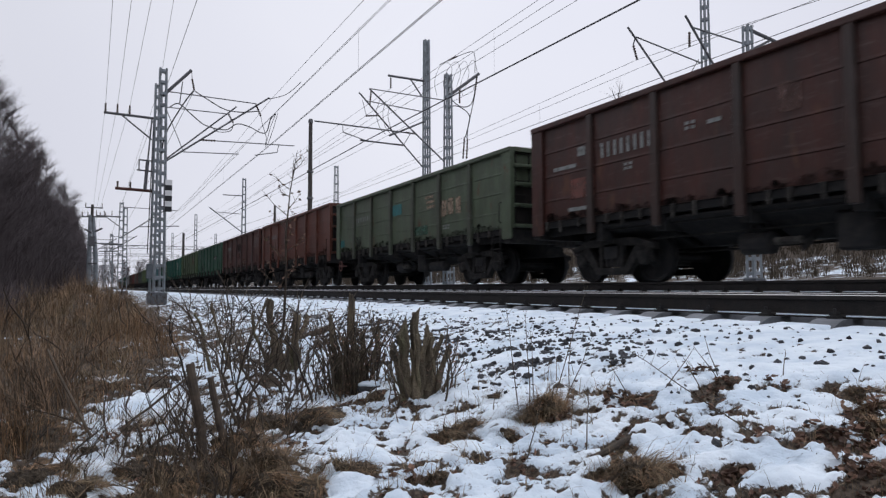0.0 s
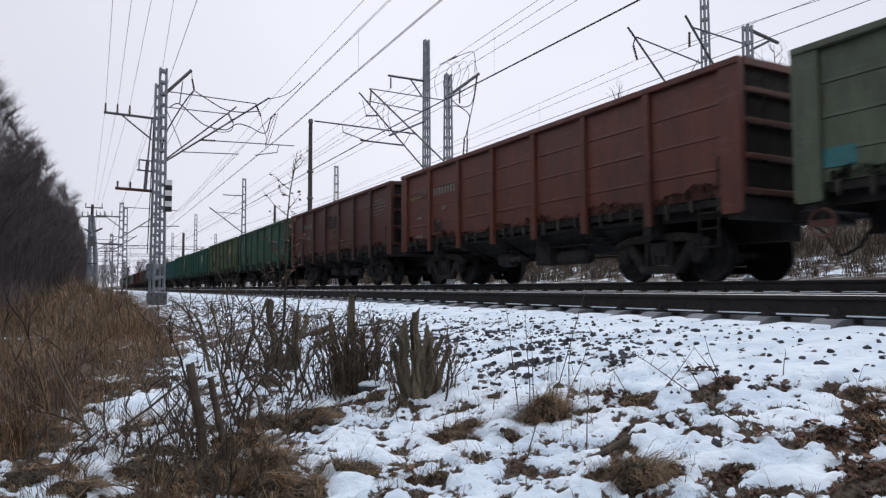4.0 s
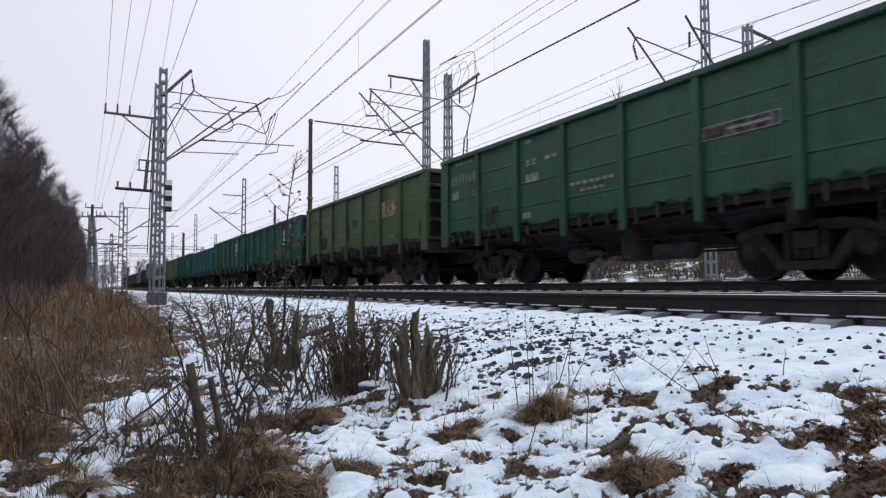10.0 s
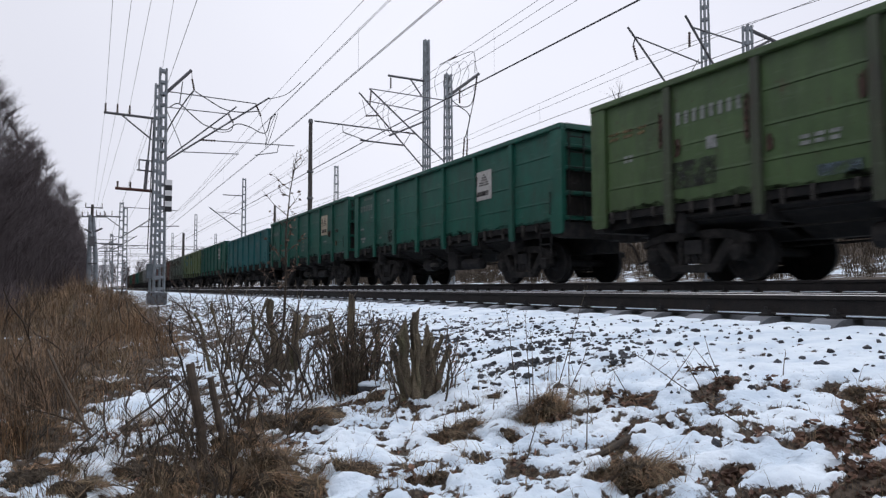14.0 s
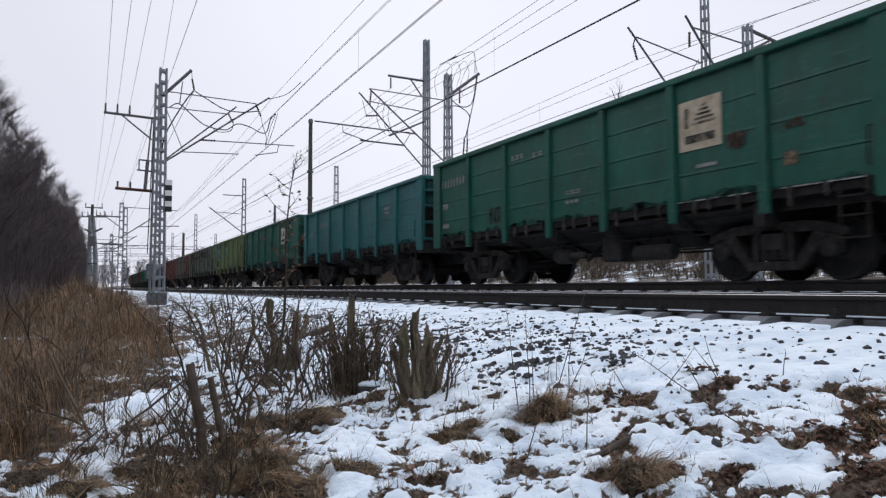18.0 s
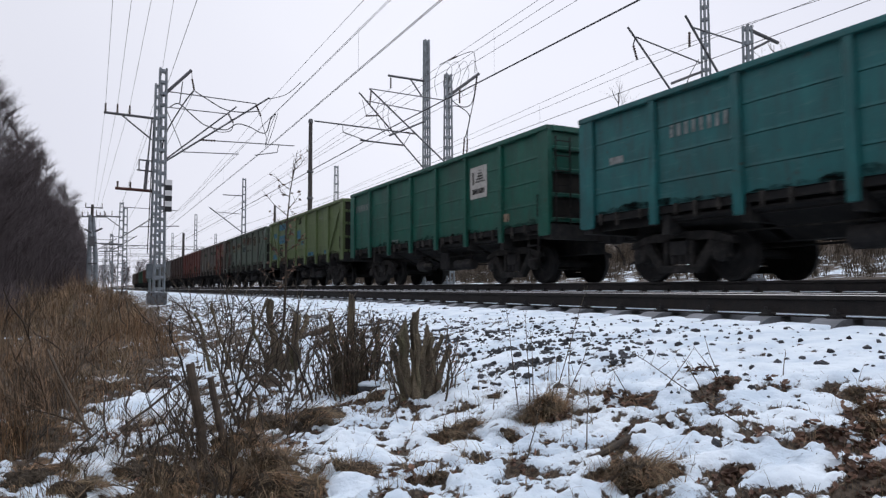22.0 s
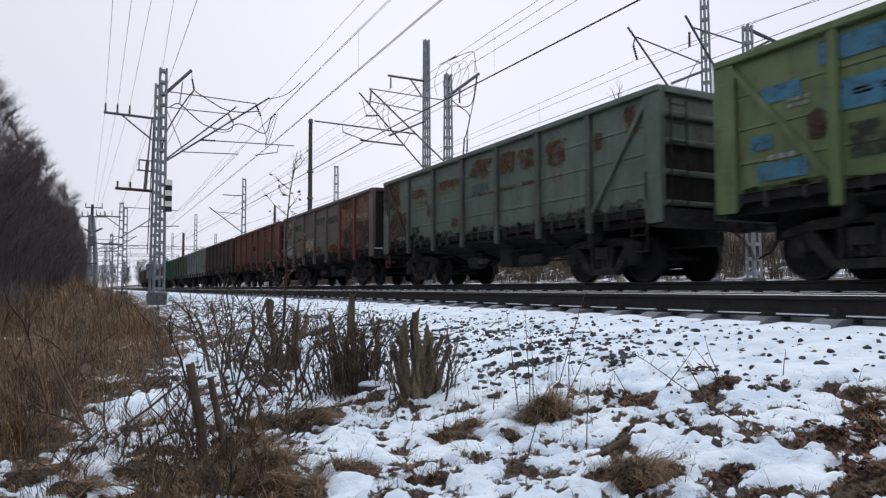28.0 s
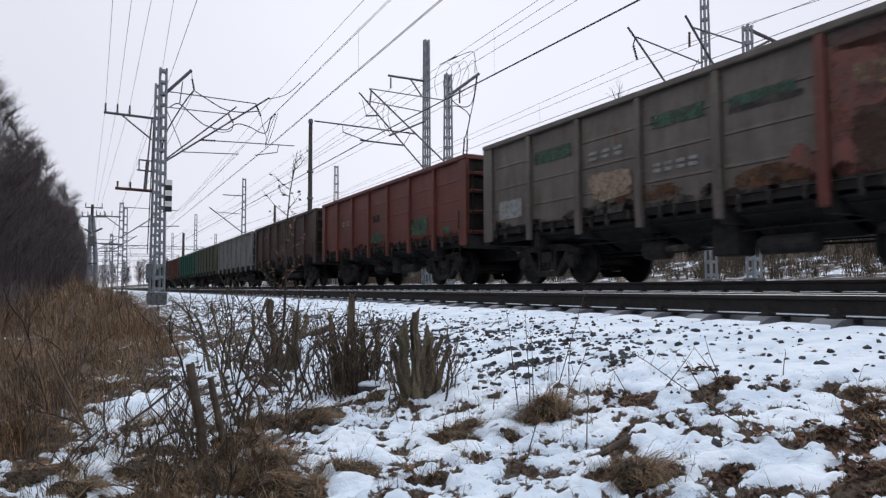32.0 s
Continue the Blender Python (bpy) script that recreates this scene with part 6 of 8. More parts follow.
rod(far_pair, "crossarm", (0.1, 86, 5.0), (2.6, 86, 5.0), 0.07)
rod(far_pair, "crossarm", (0.5, 86, 4.1), (2.4, 86, 4.1), 0.06)


# ---- woodland edge ----


def bare_tree(name, height, seed, twigs):
    """A leafless tree: tapered trunk, limbs, and a crown of fine twigs."""
    r = random.Random(seed)
    t = new(name)
    bm = bmesh.new()
    pts, rad = [], []
    lean = Vector((r.uniform(-0.06, 0.06), r.uniform(-0.06, 0.06), 1))
    for k in range(9):
        f = k / 8
        pts.append(Vector((lean.x * height * f + 0.12 * math.sin(f * 5 + seed), lean.y * height * f + 0.12 * math.cos(f * 4 + seed), height * f)))
        rad.append(0.13 * (1 - f) ** 0.8 * height / 11 + 0.012)
    tube(bm, pts, rad, 6)
    part("trunk", bm, M_BRANCH, t)
    bm = bmesh.new()
    for i in range(26):
        f = 0.16 + 0.82 * (i + r.random()) / 26
        p = pts[min(7, int(f * 8))].lerp(pts[min(8, int(f * 8) + 1)], f * 8 - int(f * 8))
        a = r.uniform(0, math.tau)
        ln = height * (0.24 * (1 - f) + 0.06) * r.uniform(0.7, 1.3)
        d = Vector((math.cos(a), math.sin(a), r.uniform(0.5, 1.3))).normalized()
        q = p + d * ln * 0.5
        e = q + (d + Vector((r.uniform(-0.3, 0.3), r.uniform(-0.3, 0.3), 0.4))).normalized() * ln * 0.6
        tube(bm, [p, q, e], [0.035, 0.022, 0.008], 4, False)
        for j in range(twigs):
            g = r.random()
            b0 = p.lerp(q, g) if r.random() < 0.4 else q.lerp(e, g)
            dd = (d + Vector((r.uniform(-0.9, 0.9), r.uniform(-0.9, 0.9), r.uniform(-0.2, 0.9)))).normalized()
            l2 = r.uniform(0.5, 1.3)
            b1 = b0 + dd * l2
            tube(bm, [b0, b1], [0.009, 0.003], 3, False)
            for h in range(2):
                b2 = b0.lerp(b1, r.uniform(0.3, 0.9))
                d2 = (dd + Vector((r.uniform(-0.8, 0.8), r.uniform(-0.8, 0.8), r.uniform(-0.3, 0.7)))).normalized()
                tube(bm, [b2, b2 + d2 * r.uniform(0.25, 0.75)], [0.006, 0.002], 3, False)
    part("crown", bm, M_BRANCH, t)
    return tagged(t, "leafless dark woodland tree with a haze of fine twigs", "tree", "trees of the woodland edge")


kinds = [bare_tree("tree", 10.8 + 0.7 * k, 40 + k, 46) for k in range(5)]
placed = 0
rt = random.Random(7)
WOOD_EDGE = [(30, -7.2), (45, -6.6), (60, -5.7), (80, -4.6), (100, -3.9), (125, -3.5), (200, -3.0), (330, -2.8)]
for row in range(4):
    y = 38.0 - row * 1.3
    while y < 330:
        x = ramp(y, WOOD_EDGE) - row * 2.2 - rt.uniform(-0.6, 0.8)
        m = pose(x, y + rt.uniform(-0.7, 0.7), lie(x, y) - 0.1, 0, 0, rt.uniform(0, 360))
        if placed < len(kinds):
            kinds[placed].matrix_basis = m
        else:
            copy_thing(kinds[rt.randrange(5)], m)
        placed += 1
        y += (1.9 + row * 0.5) * (1 + y / 110)


# undergrowth at the woodland's foot


def bush_clump(bm, r, x, y, z, wide, tall, stems, thick=0.006):
    for i in range(stems):
        a = r.uniform(0, math.tau)
        q = r.uniform(0, wide * 0.3)
        p = Vector((x + q * math.cos(a), y + q * math.sin(a), z))
        d = Vector((math.cos(a) * r.uniform(0.05, 0.55), math.sin(a) * r.uniform(0.05, 0.55), 1)).normalized()
        h = tall * r.uniform(0.5, 1.0)
        m = p + d * h * 0.5
        e = m + (d + Vector((r.uniform(-0.25, 0.25), r.uniform(-0.25, 0.25), 0.15))).normalized() * h * 0.5
        tube(bm, [p, m, e], [thick, thick * 0.75, thick * 0.3], 3, False)
        for k in range(5):
            f = r.uniform(0.25, 0.95)
            b0 = p.lerp(m, f * 2) if f < 0.5 else m.lerp(e, f * 2 - 1)
            dd = (d + Vector((r.uniform(-0.9, 0.9), r.uniform(-0.9, 0.9), r.uniform(-0.1, 0.6)))).normalized()
            b1 = b0 + dd * h * r.uniform(0.12, 0.3)
            tube(bm, [b0, b1], [thick * 0.55, thick * 0.25], 3, False)


ru = random.Random(31)
bm = bmesh.new()
y = 12.0
while y < 260:
    for k in range(4):
        x = ru.uniform(-9.0, -2.8)
        bush_clump(bm, ru, x, y + ru.uniform(-0.5, 0.5), lie(x, y) - 0.05, 1.0, ru.uniform(1.0, 2.6) * (1.0 if x < -4 else 0.6), 9, 0.012 * (1 + y / 60))
    y += 0.7 * (1 + y / 35)
for k in range(900):
    y = 38.0 * (300 / 38.0) ** ru.random()
    x = ramp(y, WOOD_EDGE) + 0.4 - abs(ru.gauss(0, 2.2))
    bush_clump(bm, ru, x, y, lie(x, y) - 0.05, 1.6, ru.uniform(2.0, 5.5), 9, 0.010 * (1 + y / 70))
for k in range(420):
    y = ru.uniform(4.2, 12.0)
    x = -0.70 - 0.08 * y - abs(ru.gauss(0, 0.8))
    bush_clump(bm, ru, x, y, lie(x, y) - 0.05, 0.5, ru.uniform(0.35, 1.0), 8, 0.006)
for k in range(420):
    y = 7.0 * 9.0 ** ru.random()
    x = -1.6 - ru.uniform(0, 4.0) * (0.4 + y / 30)
    bush_clump(bm, ru, x, y, lie(x, y) - 0.05, 0.7, ru.uniform(0.5, 1.3), 8, 0.006 * (1 + y / 30))
tagged(new("undergrowth", mesh_of(bm, "undergrowth", M_BRANCH)), "dense dark leafless undergrowth at the woodland's foot", "undergrowth", kind="stuff")

# unseen wood added beside and behind the camera to darken the near wagon sides
bm = bmesh.new()
for k in range(330):
    x, y = ru.uniform(-17.0, -7.0), ru.uniform(-48.0, 34.0)
    bush_clump(bm, ru, x, y, lie(x, y) - 0.1, 1.6, ru.uniform(6.0, 11.0), 7, 0.06)
for k in range(400):
    x, y = ru.uniform(-15.0, -6.0), ru.uniform(-48.0, 20.0)
    bush_clump(bm, ru, x, y, lie(x, y) - 0.05, 1.4, ru.uniform(1.5, 4.5), 8, 0.025)
tagged(new("woodland", mesh_of(bm, "woodland", M_BRANCH)), "unseen leafless wood added to keep low sky off the train", "woodland", kind="stuff")

bm = bmesh.new()
for k in range(1900):
    x = ru.uniform(20.0, 27.0) if k % 3 else ru.uniform(25.0, 34.0)
    y = ru.uniform(2.0, 90.0)
    bush_clump(bm, ru, x, y, lie(x, y) - 0.05, 0.9, ru.uniform(0.3, 0.9), 8, 0.010 * (1 + y / 60))
for k in range(900):
    x, y = ru.uniform(26.0, 33.5), 3.0 * 16.0 ** ru.random()
    bush_clump(bm, ru, x, y, lie(x, y) - 0.05, 1.1, ru.uniform(0.5, 1.2), 8, 0.012 * (1 + y / 60))
tagged(new("far_scrub", mesh_of(bm, "far_scrub", M_TWIG)), "low brown leafless scrub on the snowy far bank", "scrub", kind="stuff")

# ---- dead grass ----


def blades(name, spots, material, label, seed, kind="stuff"):
    """Dead grass: each spot gives x, y, height and width of one bent blade."""
    r = np.random.RandomState(seed)
    verts, faces = [], []
    for x, y, h, w in spots:
        z = lie(x, y) - 0.02
        a = 5.0 * fbm(x, y, 1.6, 2, seed * 1.7) * math.pi + r.normal(0, 0.5)
        lean = min(1.7, max(0.1, 0.8 + 1.5 * fbm(x, y, 1.1, 2, seed * 0.9) + r.normal(0, 0.3)))
        dx, dy = math.cos(a), math.sin(a)
        sx, sy = -dy * w, dx * w
        i = len(verts)
        for f in (0.0, 0.4, 0.75, 1.0):
            o = lean * h * f * f
            zz = z + h * f * (1 - 0.42 * lean * f)
            k = 1 - 0.8 * f
            verts += [(x + dx * o - sx * k, y + dy * o - sy * k, zz), (x + dx * o + sx * k, y + dy * o + sy * k, zz)]
        faces += [(i, i + 1, i + 3, i + 2), (i + 2, i + 3, i + 5, i + 4), (i + 4, i + 5, i + 7, i + 6)]
    me = bpy.data.meshes.new(name)
    me.from_pydata(verts, [], faces)
    me.materials.append(material)
    return tagged(new(name, me), label, "grass", kind=kind)


def strewn(n, x0, x1, y0, y1, keep, tall, wide, seed):
    r = np.random.RandomState(seed)
    out = []
    while len(out) < n:
        u = r.uniform()
        y = y0 * (y1 / y0) ** u
        x = r.uniform(x0, x1)
        if keep(x, y):
            s = 1 + y / 30.0
            out.append((x, y, r.uniform(*tall), wide * s * r.uniform(0.6, 1.3)))
    return out


def in_reeds(x, y):
    return x < reed_edge(y) + 0.8 * fbm(x, y, 0.8, 2, 2.0) and fbm(x, y, 0.8, 2, 17.0) > -0.2 - 0.1 * min(1.0, max(0.0, (12 - y) / 6))


def clumps(n, per, seed, tall, wide, x0=-4.5):
    """Clumps of blades that lean out from their own middles."""
    r = np.random.RandomState(seed)
    out = []
    while len(out) < n * per:
        y = 3.3 * (75 / 3.3) ** r.uniform()
        x = r.uniform(x0 * (0.45 + min(1.0, y / 25)), 1.8)
        if not in_reeds(x, y):
            continue
        h0, rad, s = r.uniform(*tall) * (1 + 0.9 * math.exp(-((y - 21) / 8.0) ** 2)) * (1 if y > 6 else 0.6), r.uniform(0.08, 0.3), 1 + y / 28.0
        for k in range(per):
            a, q = r.uniform(0, math.tau), rad * math.sqrt(r.uniform())
            out.append((x + q * math.cos(a), y + q * math.sin(a), h0 * r.uniform(0.45, 1.15), wide * s * r.uniform(0.6, 1.3)))
    return out


blades("russet_grass", clumps(960, 32, 3, (0.12, 0.52), 0.0028), M_REED, "clumps of russet dead grass on the bank", 4)
blades("straw_grass", clumps(600, 30, 5, (0.12, 0.55), 0.0026), M_STRAW, "pale dead straw among the russet grass", 6)
blades("dark_grass", clumps(380, 26, 15, (0.12, 0.5), 0.0026), M_TWIG, "dark withered weeds among the russet grass", 16)
blades("tall_grass", strewn(1600, -0.95, -0.08, 3.3, 7.5, lambda x, y: x < reed_edge(y) + 0.12 * fbm(x, y, 2.0, 2, 6.0) + 0.06 and fbm(x, y, 2.6, 2, 44.0) > -0.16, (0.16, 0.60), 0.0019, 23), M_REED, "tall russet dead grass leaning over the snow", 24)
blades("tall_weeds", strewn(1600, -0.95, -0.08, 3.3, 7.5, lambda x, y: x < reed_edge(y) + 0.12 * fbm(x, y, 2.0, 2, 6.0) + 0.06 and fbm(x, y, 2.6, 2, 44.0) > -0.16, (0.16, 0.60), 0.0019, 33), M_TWIG, "tall dark withered weeds among the grass", 34)
blades("withered_weeds", strewn(2600, -0.3, 0.8, 2.7, 4.9, lambda x, y: fbm(x, y, 4.5, 2, 71.0) > 0.04, (0.03, 0.19), 0.0018, 25), M_STRAW, "withered weeds standing in the snow", 29)
blades("trackside_grass", strewn(3000, -1.2, 2.7, 2.4, 26, lambda x, y: fbm(x, y, 0.9, 3, 5.0) + 0.8 * fbm(x, y, 3.1, 3, 14.0) > 0.02, (0.04, 0.2), 0.0026, 7), M_STRAW, "short dead grass pushing through the snow", 8)
blades("litter_grass", strewn(4200, 0.2, 3.4, 1.15, 4.5, lambda x, y: bareness(x, y) > 0.5, (0.025, 0.11), 0.0016, 17), M_STRAW, "short matted straw in the open patches", 18)
blades("snow_stubble", strewn(1700, 0.7, 3.3, 1.3, 4.6, lambda x, y: fbm(x, y, 7.0, 2, 91.0) > 0.1, (0.012, 0.05), 0.0022, 27), M_TWIG, "dark stubble showing through the snow", 28)
blades("bank_grass", strewn(9000, 19.5, 40, 6, 120, lambda x, y: x > 27.2 or fbm(x, y, 0.5, 2, 3.0) > 0.25, (0.1, 0.42), 0.006, 9), M_BANK, "brown dead grass on the far bank", 10)


def tuft(x, y, wide, tall, n, label, seed, material=M_STRAW):
    """One tussock of dead grass: matted locks that hang over each other, and a few stray blades."""
    r = random.Random(seed)
    t = tagged(new("grass_tussock"), label, "grass tussock", "tussocks in the snow")
    t.location = (x, y, lie(x, y) - 0.02)
    bm = bmesh.new()
    bmesh.ops.create_icosphere(bm, subdivisions=3, radius=1.0)
    for v in bm.verts:
        v.co *= 1 + 0.45 * noise.noise(v.co * 1.9 + Vector((seed, 0, 0))) + 0.3 * noise.noise(v.co * 8.0 + Vector((0, seed, 0)))
        v.co = Vector((v.co.x * wide * 0.66, v.co.y * wide * 0.56, v.co.z * tall * 0.55))
    part("root_mat", bm, M_MAT, t)
    made = {"straw": ([], []), "thatch": ([], []), "dark_thatch": ([], [])}
    tones = {"straw": material, "thatch": M_REED, "dark_thatch": M_TWIG}

    def blade(kit, p, d, ln, w, droop, twist):
        verts, faces = kit
        side = Vector((-d.y, d.x, 0.2)).normalized() * w
        i = len(verts)
        for f in range(5):
            verts += [p - side * (1 - f * 0.2), p + side * (1 - f * 0.2)]
            p = p + d * ln / 4
            p.z = max(p.z, 0.006)
            d = (d + Vector((-d.y, d.x, 0)) * twist + Vector((r.uniform(-0.2, 0.2), r.uniform(-0.2, 0.2), -droop))).normalized()
        faces += [(i + 2 * j, i + 2 * j + 1, i + 2 * j + 3, i + 2 * j + 2) for j in range(4)]

    for lock in range(n // 9):
        kit = made[r.choice(("straw", "straw", "thatch", "thatch", "dark_thatch"))]
        a, q = r.uniform(0, math.tau), wide * 0.75 * math.sqrt(r.random())
        top = tall * 0.6 * max(0.05, 1 - (q / wide) ** 2)
        o = Vector((q * math.cos(a), q * math.sin(a) * 0.85, top * r.uniform(0.5, 1.0)))
        b = a + r.gauss(0, 0.9)
        d = Vector((math.cos(b), math.sin(b), r.uniform(-0.1, 0.9))).normalized()
        ln, droop, twist = (wide * 0.45 + tall * 0.6) * r.uniform(0.4, 1.1), r.uniform(0.15, 0.6), r.uniform(-0.35, 0.35)
        for k in range(r.randrange(7, 20)):
            jit = Vector((r.gauss(0, 0.012), r.gauss(0, 0.012), r.gauss(0, 0.006)))
            blade(kit, o + jit, (d + Vector((r.gauss(0, 0.16), r.gauss(0, 0.16), r.gauss(0, 0.14)))).normalized(), ln * r.uniform(0.6, 1.15), r.uniform(0.0010, 0.0022), droop, twist)
    for k in range(n // 14):
        a, q = r.uniform(0, math.tau), wide * math.sqrt(r.random())
        d = Vector((math.cos(a * 3.1), math.sin(a * 3.1), r.uniform(0.1, 1.6))).normalized()
        blade(made["straw"], Vector((q * math.cos(a), q * math.sin(a), 0.02)), d, (wide + tall) * r.uniform(0.4, 1.1), 0.0013, r.uniform(0.0, 0.25), r.uniform(-0.1, 0.1))
    for nm, (verts, faces) in made.items():
        if not verts:
            continue
        me = bpy.data.meshes.new(nm)
        me.from_pydata(verts, [], faces)
        me.materials.append(tones[nm])
        ob = new(nm, me)
        ob.parent = t
        ob["kind"] = "stuff"
    return t


BROWN_TUFT = "matted brown grass tussock standing out of the snow"
WEEDS = "withered weeds tangled among snow patches"
tuft(2.03, 2.78, 0.15, 0.25, 1200, BROWN_TUFT, 1)
tuft(1.60, 2.95, 0.13, 0.15, 620, BROWN_TUFT, 2)
tuft(1.71, 2.98, 0.09, 0.10, 300, BROWN_TUFT, 3)
tuft(1.22, 2.35, 0.09, 0.07, 300, "low matted grass tussock in the snow", 4)
tuft(1.03, 2.75, 0.10, 0.08, 320, "low matted grass tussock in the snow", 39)
tuft(1.74, 2.70, 0.06, 0.06, 160, BROWN_TUFT, 5)
tuft(2.18, 3.46, 0.12, 0.04, 220, "flattened pale straw lying on the snow", 6)
tuft(1.78, 1.87, 0.17, 0.12, 1000, "low matted grass tussock in the snow", 7)
tuft(1.60, 1.95, 0.08, 0.04, 160, "low matted grass tussock in the snow", 8)
tuft(2.43, 2.61, 0.09, 0.08, 220, BROWN_TUFT, 9)
tuft(3.01, 2.69, 0.1, 0.05, 220, BROWN_TUFT, 10)
tuft(2.98, 1.70, 0.11, 0.07, 320, "brown grass and leaves at the snow's edge", 11)
tuft(2.30, 1.35, 0.08, 0.04, 220, "brown grass and leaves at the snow's edge", 12)
tuft(2.58, 1.48, 0.11, 0.08, 420, "brown grass and leaves at the snow's edge", 38)
tuft(3.16, 1.84, 0.12, 0.08, 350, "brown grass and leaves at the snow's edge", 13)
tuft(1.97, 1.58, 0.05, 0.03, 90, "low grass tussock among dead leaves", 14)
tuft(0.68, 2.95, 0.15, 0.22, 800, "large heap of drooping dead straw", 15)
tuft(0.62, 2.75, 0.15, 0.17, 520, "large heap of drooping dead straw", 16)
tuft(0.78, 2.66, 0.11, 0.09, 260, "flattened straw tussock half under snow", 17)
tuft(0.50, 2.93, 0.16, 0.16, 520, "large heap of drooping dead straw", 40)
tuft(0.33, 3.02, 0.13, 0.12, 380, WEEDS, 41)
tuft(0.93, 2.78, 0.11, 0.07, 320, "flattened straw tussock half under snow", 42)
tuft(0.22, 3.45, 0.13, 0.10, 320, WEEDS, 43)
tuft(1.14, 3.77, 0.16, 0.14, 420, "drooping dead straw below the bush", 18)
tuft(0.96, 4.04, 0.18, 0.14, 500, WEEDS, 19)
tuft(0.67, 3.51, 0.2, 0.12, 500, WEEDS, 20, M_TWIG)
tuft(0.38, 3.07, 0.22, 0.12, 600, WEEDS, 21)
tuft(0.17, 3.35, 0.12, 0.08, 220, WEEDS, 22, M_TWIG)
tuft(0.01, 3.76, 0.10, 0.07, 180, WEEDS, 23)
tuft(0.28, 4.44, 0.18, 0.09, 360, WEEDS, 24, M_TWIG)
tuft(0.54, 4.46, 0.16, 0.08, 320, WEEDS, 25)
tuft(0.84, 5.1, 0.14, 0.09, 260, WEEDS, 26, M_TWIG)
tuft(1.6, 4.56, 0.12, 0.1, 260, WEEDS, 27)
tuft(1.66, 4.18, 0.1, 0.06, 200, "grass and moss at the stump's foot", 28)
tuft(1.89, 4.06, 0.08, 0.05, 140, "small grass tussock in the snow", 29)
tuft(-0.26, 4.28, 0.22, 0.14, 520, WEEDS, 30, M_TWIG)
tuft(0.08, 3.12, 0.10, 0.07, 220, WEEDS, 31)
tuft(-0.12, 3.45, 0.12, 0.08, 240, WEEDS, 32)
tuft(0.14, 2.88, 0.10, 0.06, 200, WEEDS, 33)
tuft(0.30, 2.72, 0.16, 0.10, 360, "withered grass leaning over the snow", 34)
tuft(-0.05, 3.00, 0.12, 0.09, 260, "withered grass leaning over the snow", 35)
tuft(-0.22, 3.25, 0.14, 0.10, 300, "withered grass leaning over the snow", 36, M_TWIG)
tuft(-0.18, 3.80, 0.16, 0.12, 320, "withered grass leaning over the snow", 37)


def stalk(x, y, tall, lean_x, lean_y, r0, seed, label="single dry weed stalk", heads=0):
    r = random.Random(seed)
    t = tagged(new("weed_stalk"), label, "weed stalk", "weed stalks in the snow")
    t.location = (x, y, lie(x, y) - 0.02)
    bm = bmesh.new()
    pts = [Vector((lean_x * f * tall + r.uniform(-0.006, 0.006), lean_y * f * tall + r.uniform(-0.006, 0.006), tall * f)) for f in (0, 0.3, 0.6, 0.85, 1)]
    tube(bm, pts, [r0, r0 * 0.9, r0 * 0.7, r0 * 0.5, r0 * 0.3], 5)
    part("stem", bm, M_TWIG, t)
    if heads:
        bm = bmesh.new()
        for k in range(heads):
            b0 = pts[2].lerp(pts[4], r.random())
            b1 = b0 + Vector((r.uniform(-0.05, 0.05), r.uniform(-0.05, 0.05), r.uniform(0.02, 0.08)))
            tube(bm, [b0, b1], [r0 * 0.4, r0 * 0.25], 3, False)
        part("side_stems", bm, M_TWIG, t)
    return t


for i, (x, y, h, lx, ly) in enumerate(((1.98, 2.95, 0.55, -0.1, 0.05), (2.02, 2.9, 0.52, -0.05, 0.0), (2.06, 2.92, 0.42, 0.02, 0.1), (2.20, 2.86, 0.36, 0.62, 0.05), (2.25, 2.88, 0.30, 0.04, 0.0), (2.52, 2.70, 0.20, -0.6, 0.1),
                                       (2.95, 2.5, 0.24, -0.3, 0.1), (2.9, 2.45, 0.2, -0.7, 0.2), (3.2, 2.3, 0.16, 0.05, 0), (2.3, 1.75, 0.34, -1.2, 0.9), (1.80, 2.2, 0.30, 0.05, -0.02), (2.4, 2.8, 0.14, 0.9, 0.3), (3.25, 2.95, 0.05, 2.4, 0.2), (2.08, 2.82, 0.68, 0.27, -0.13), (2.60, 2.55, 0.22, 0.7, -0.3), (1.60, 2.35, 0.30, 0.25, -0.1), (2.75, 2.42, 0.20, -0.5, 0.2))):
    stalk(x, y, h, lx, ly, 0.003, i, heads=5 if h > 0.28 else 0)

# ---- stumps, bushes, sticks ----


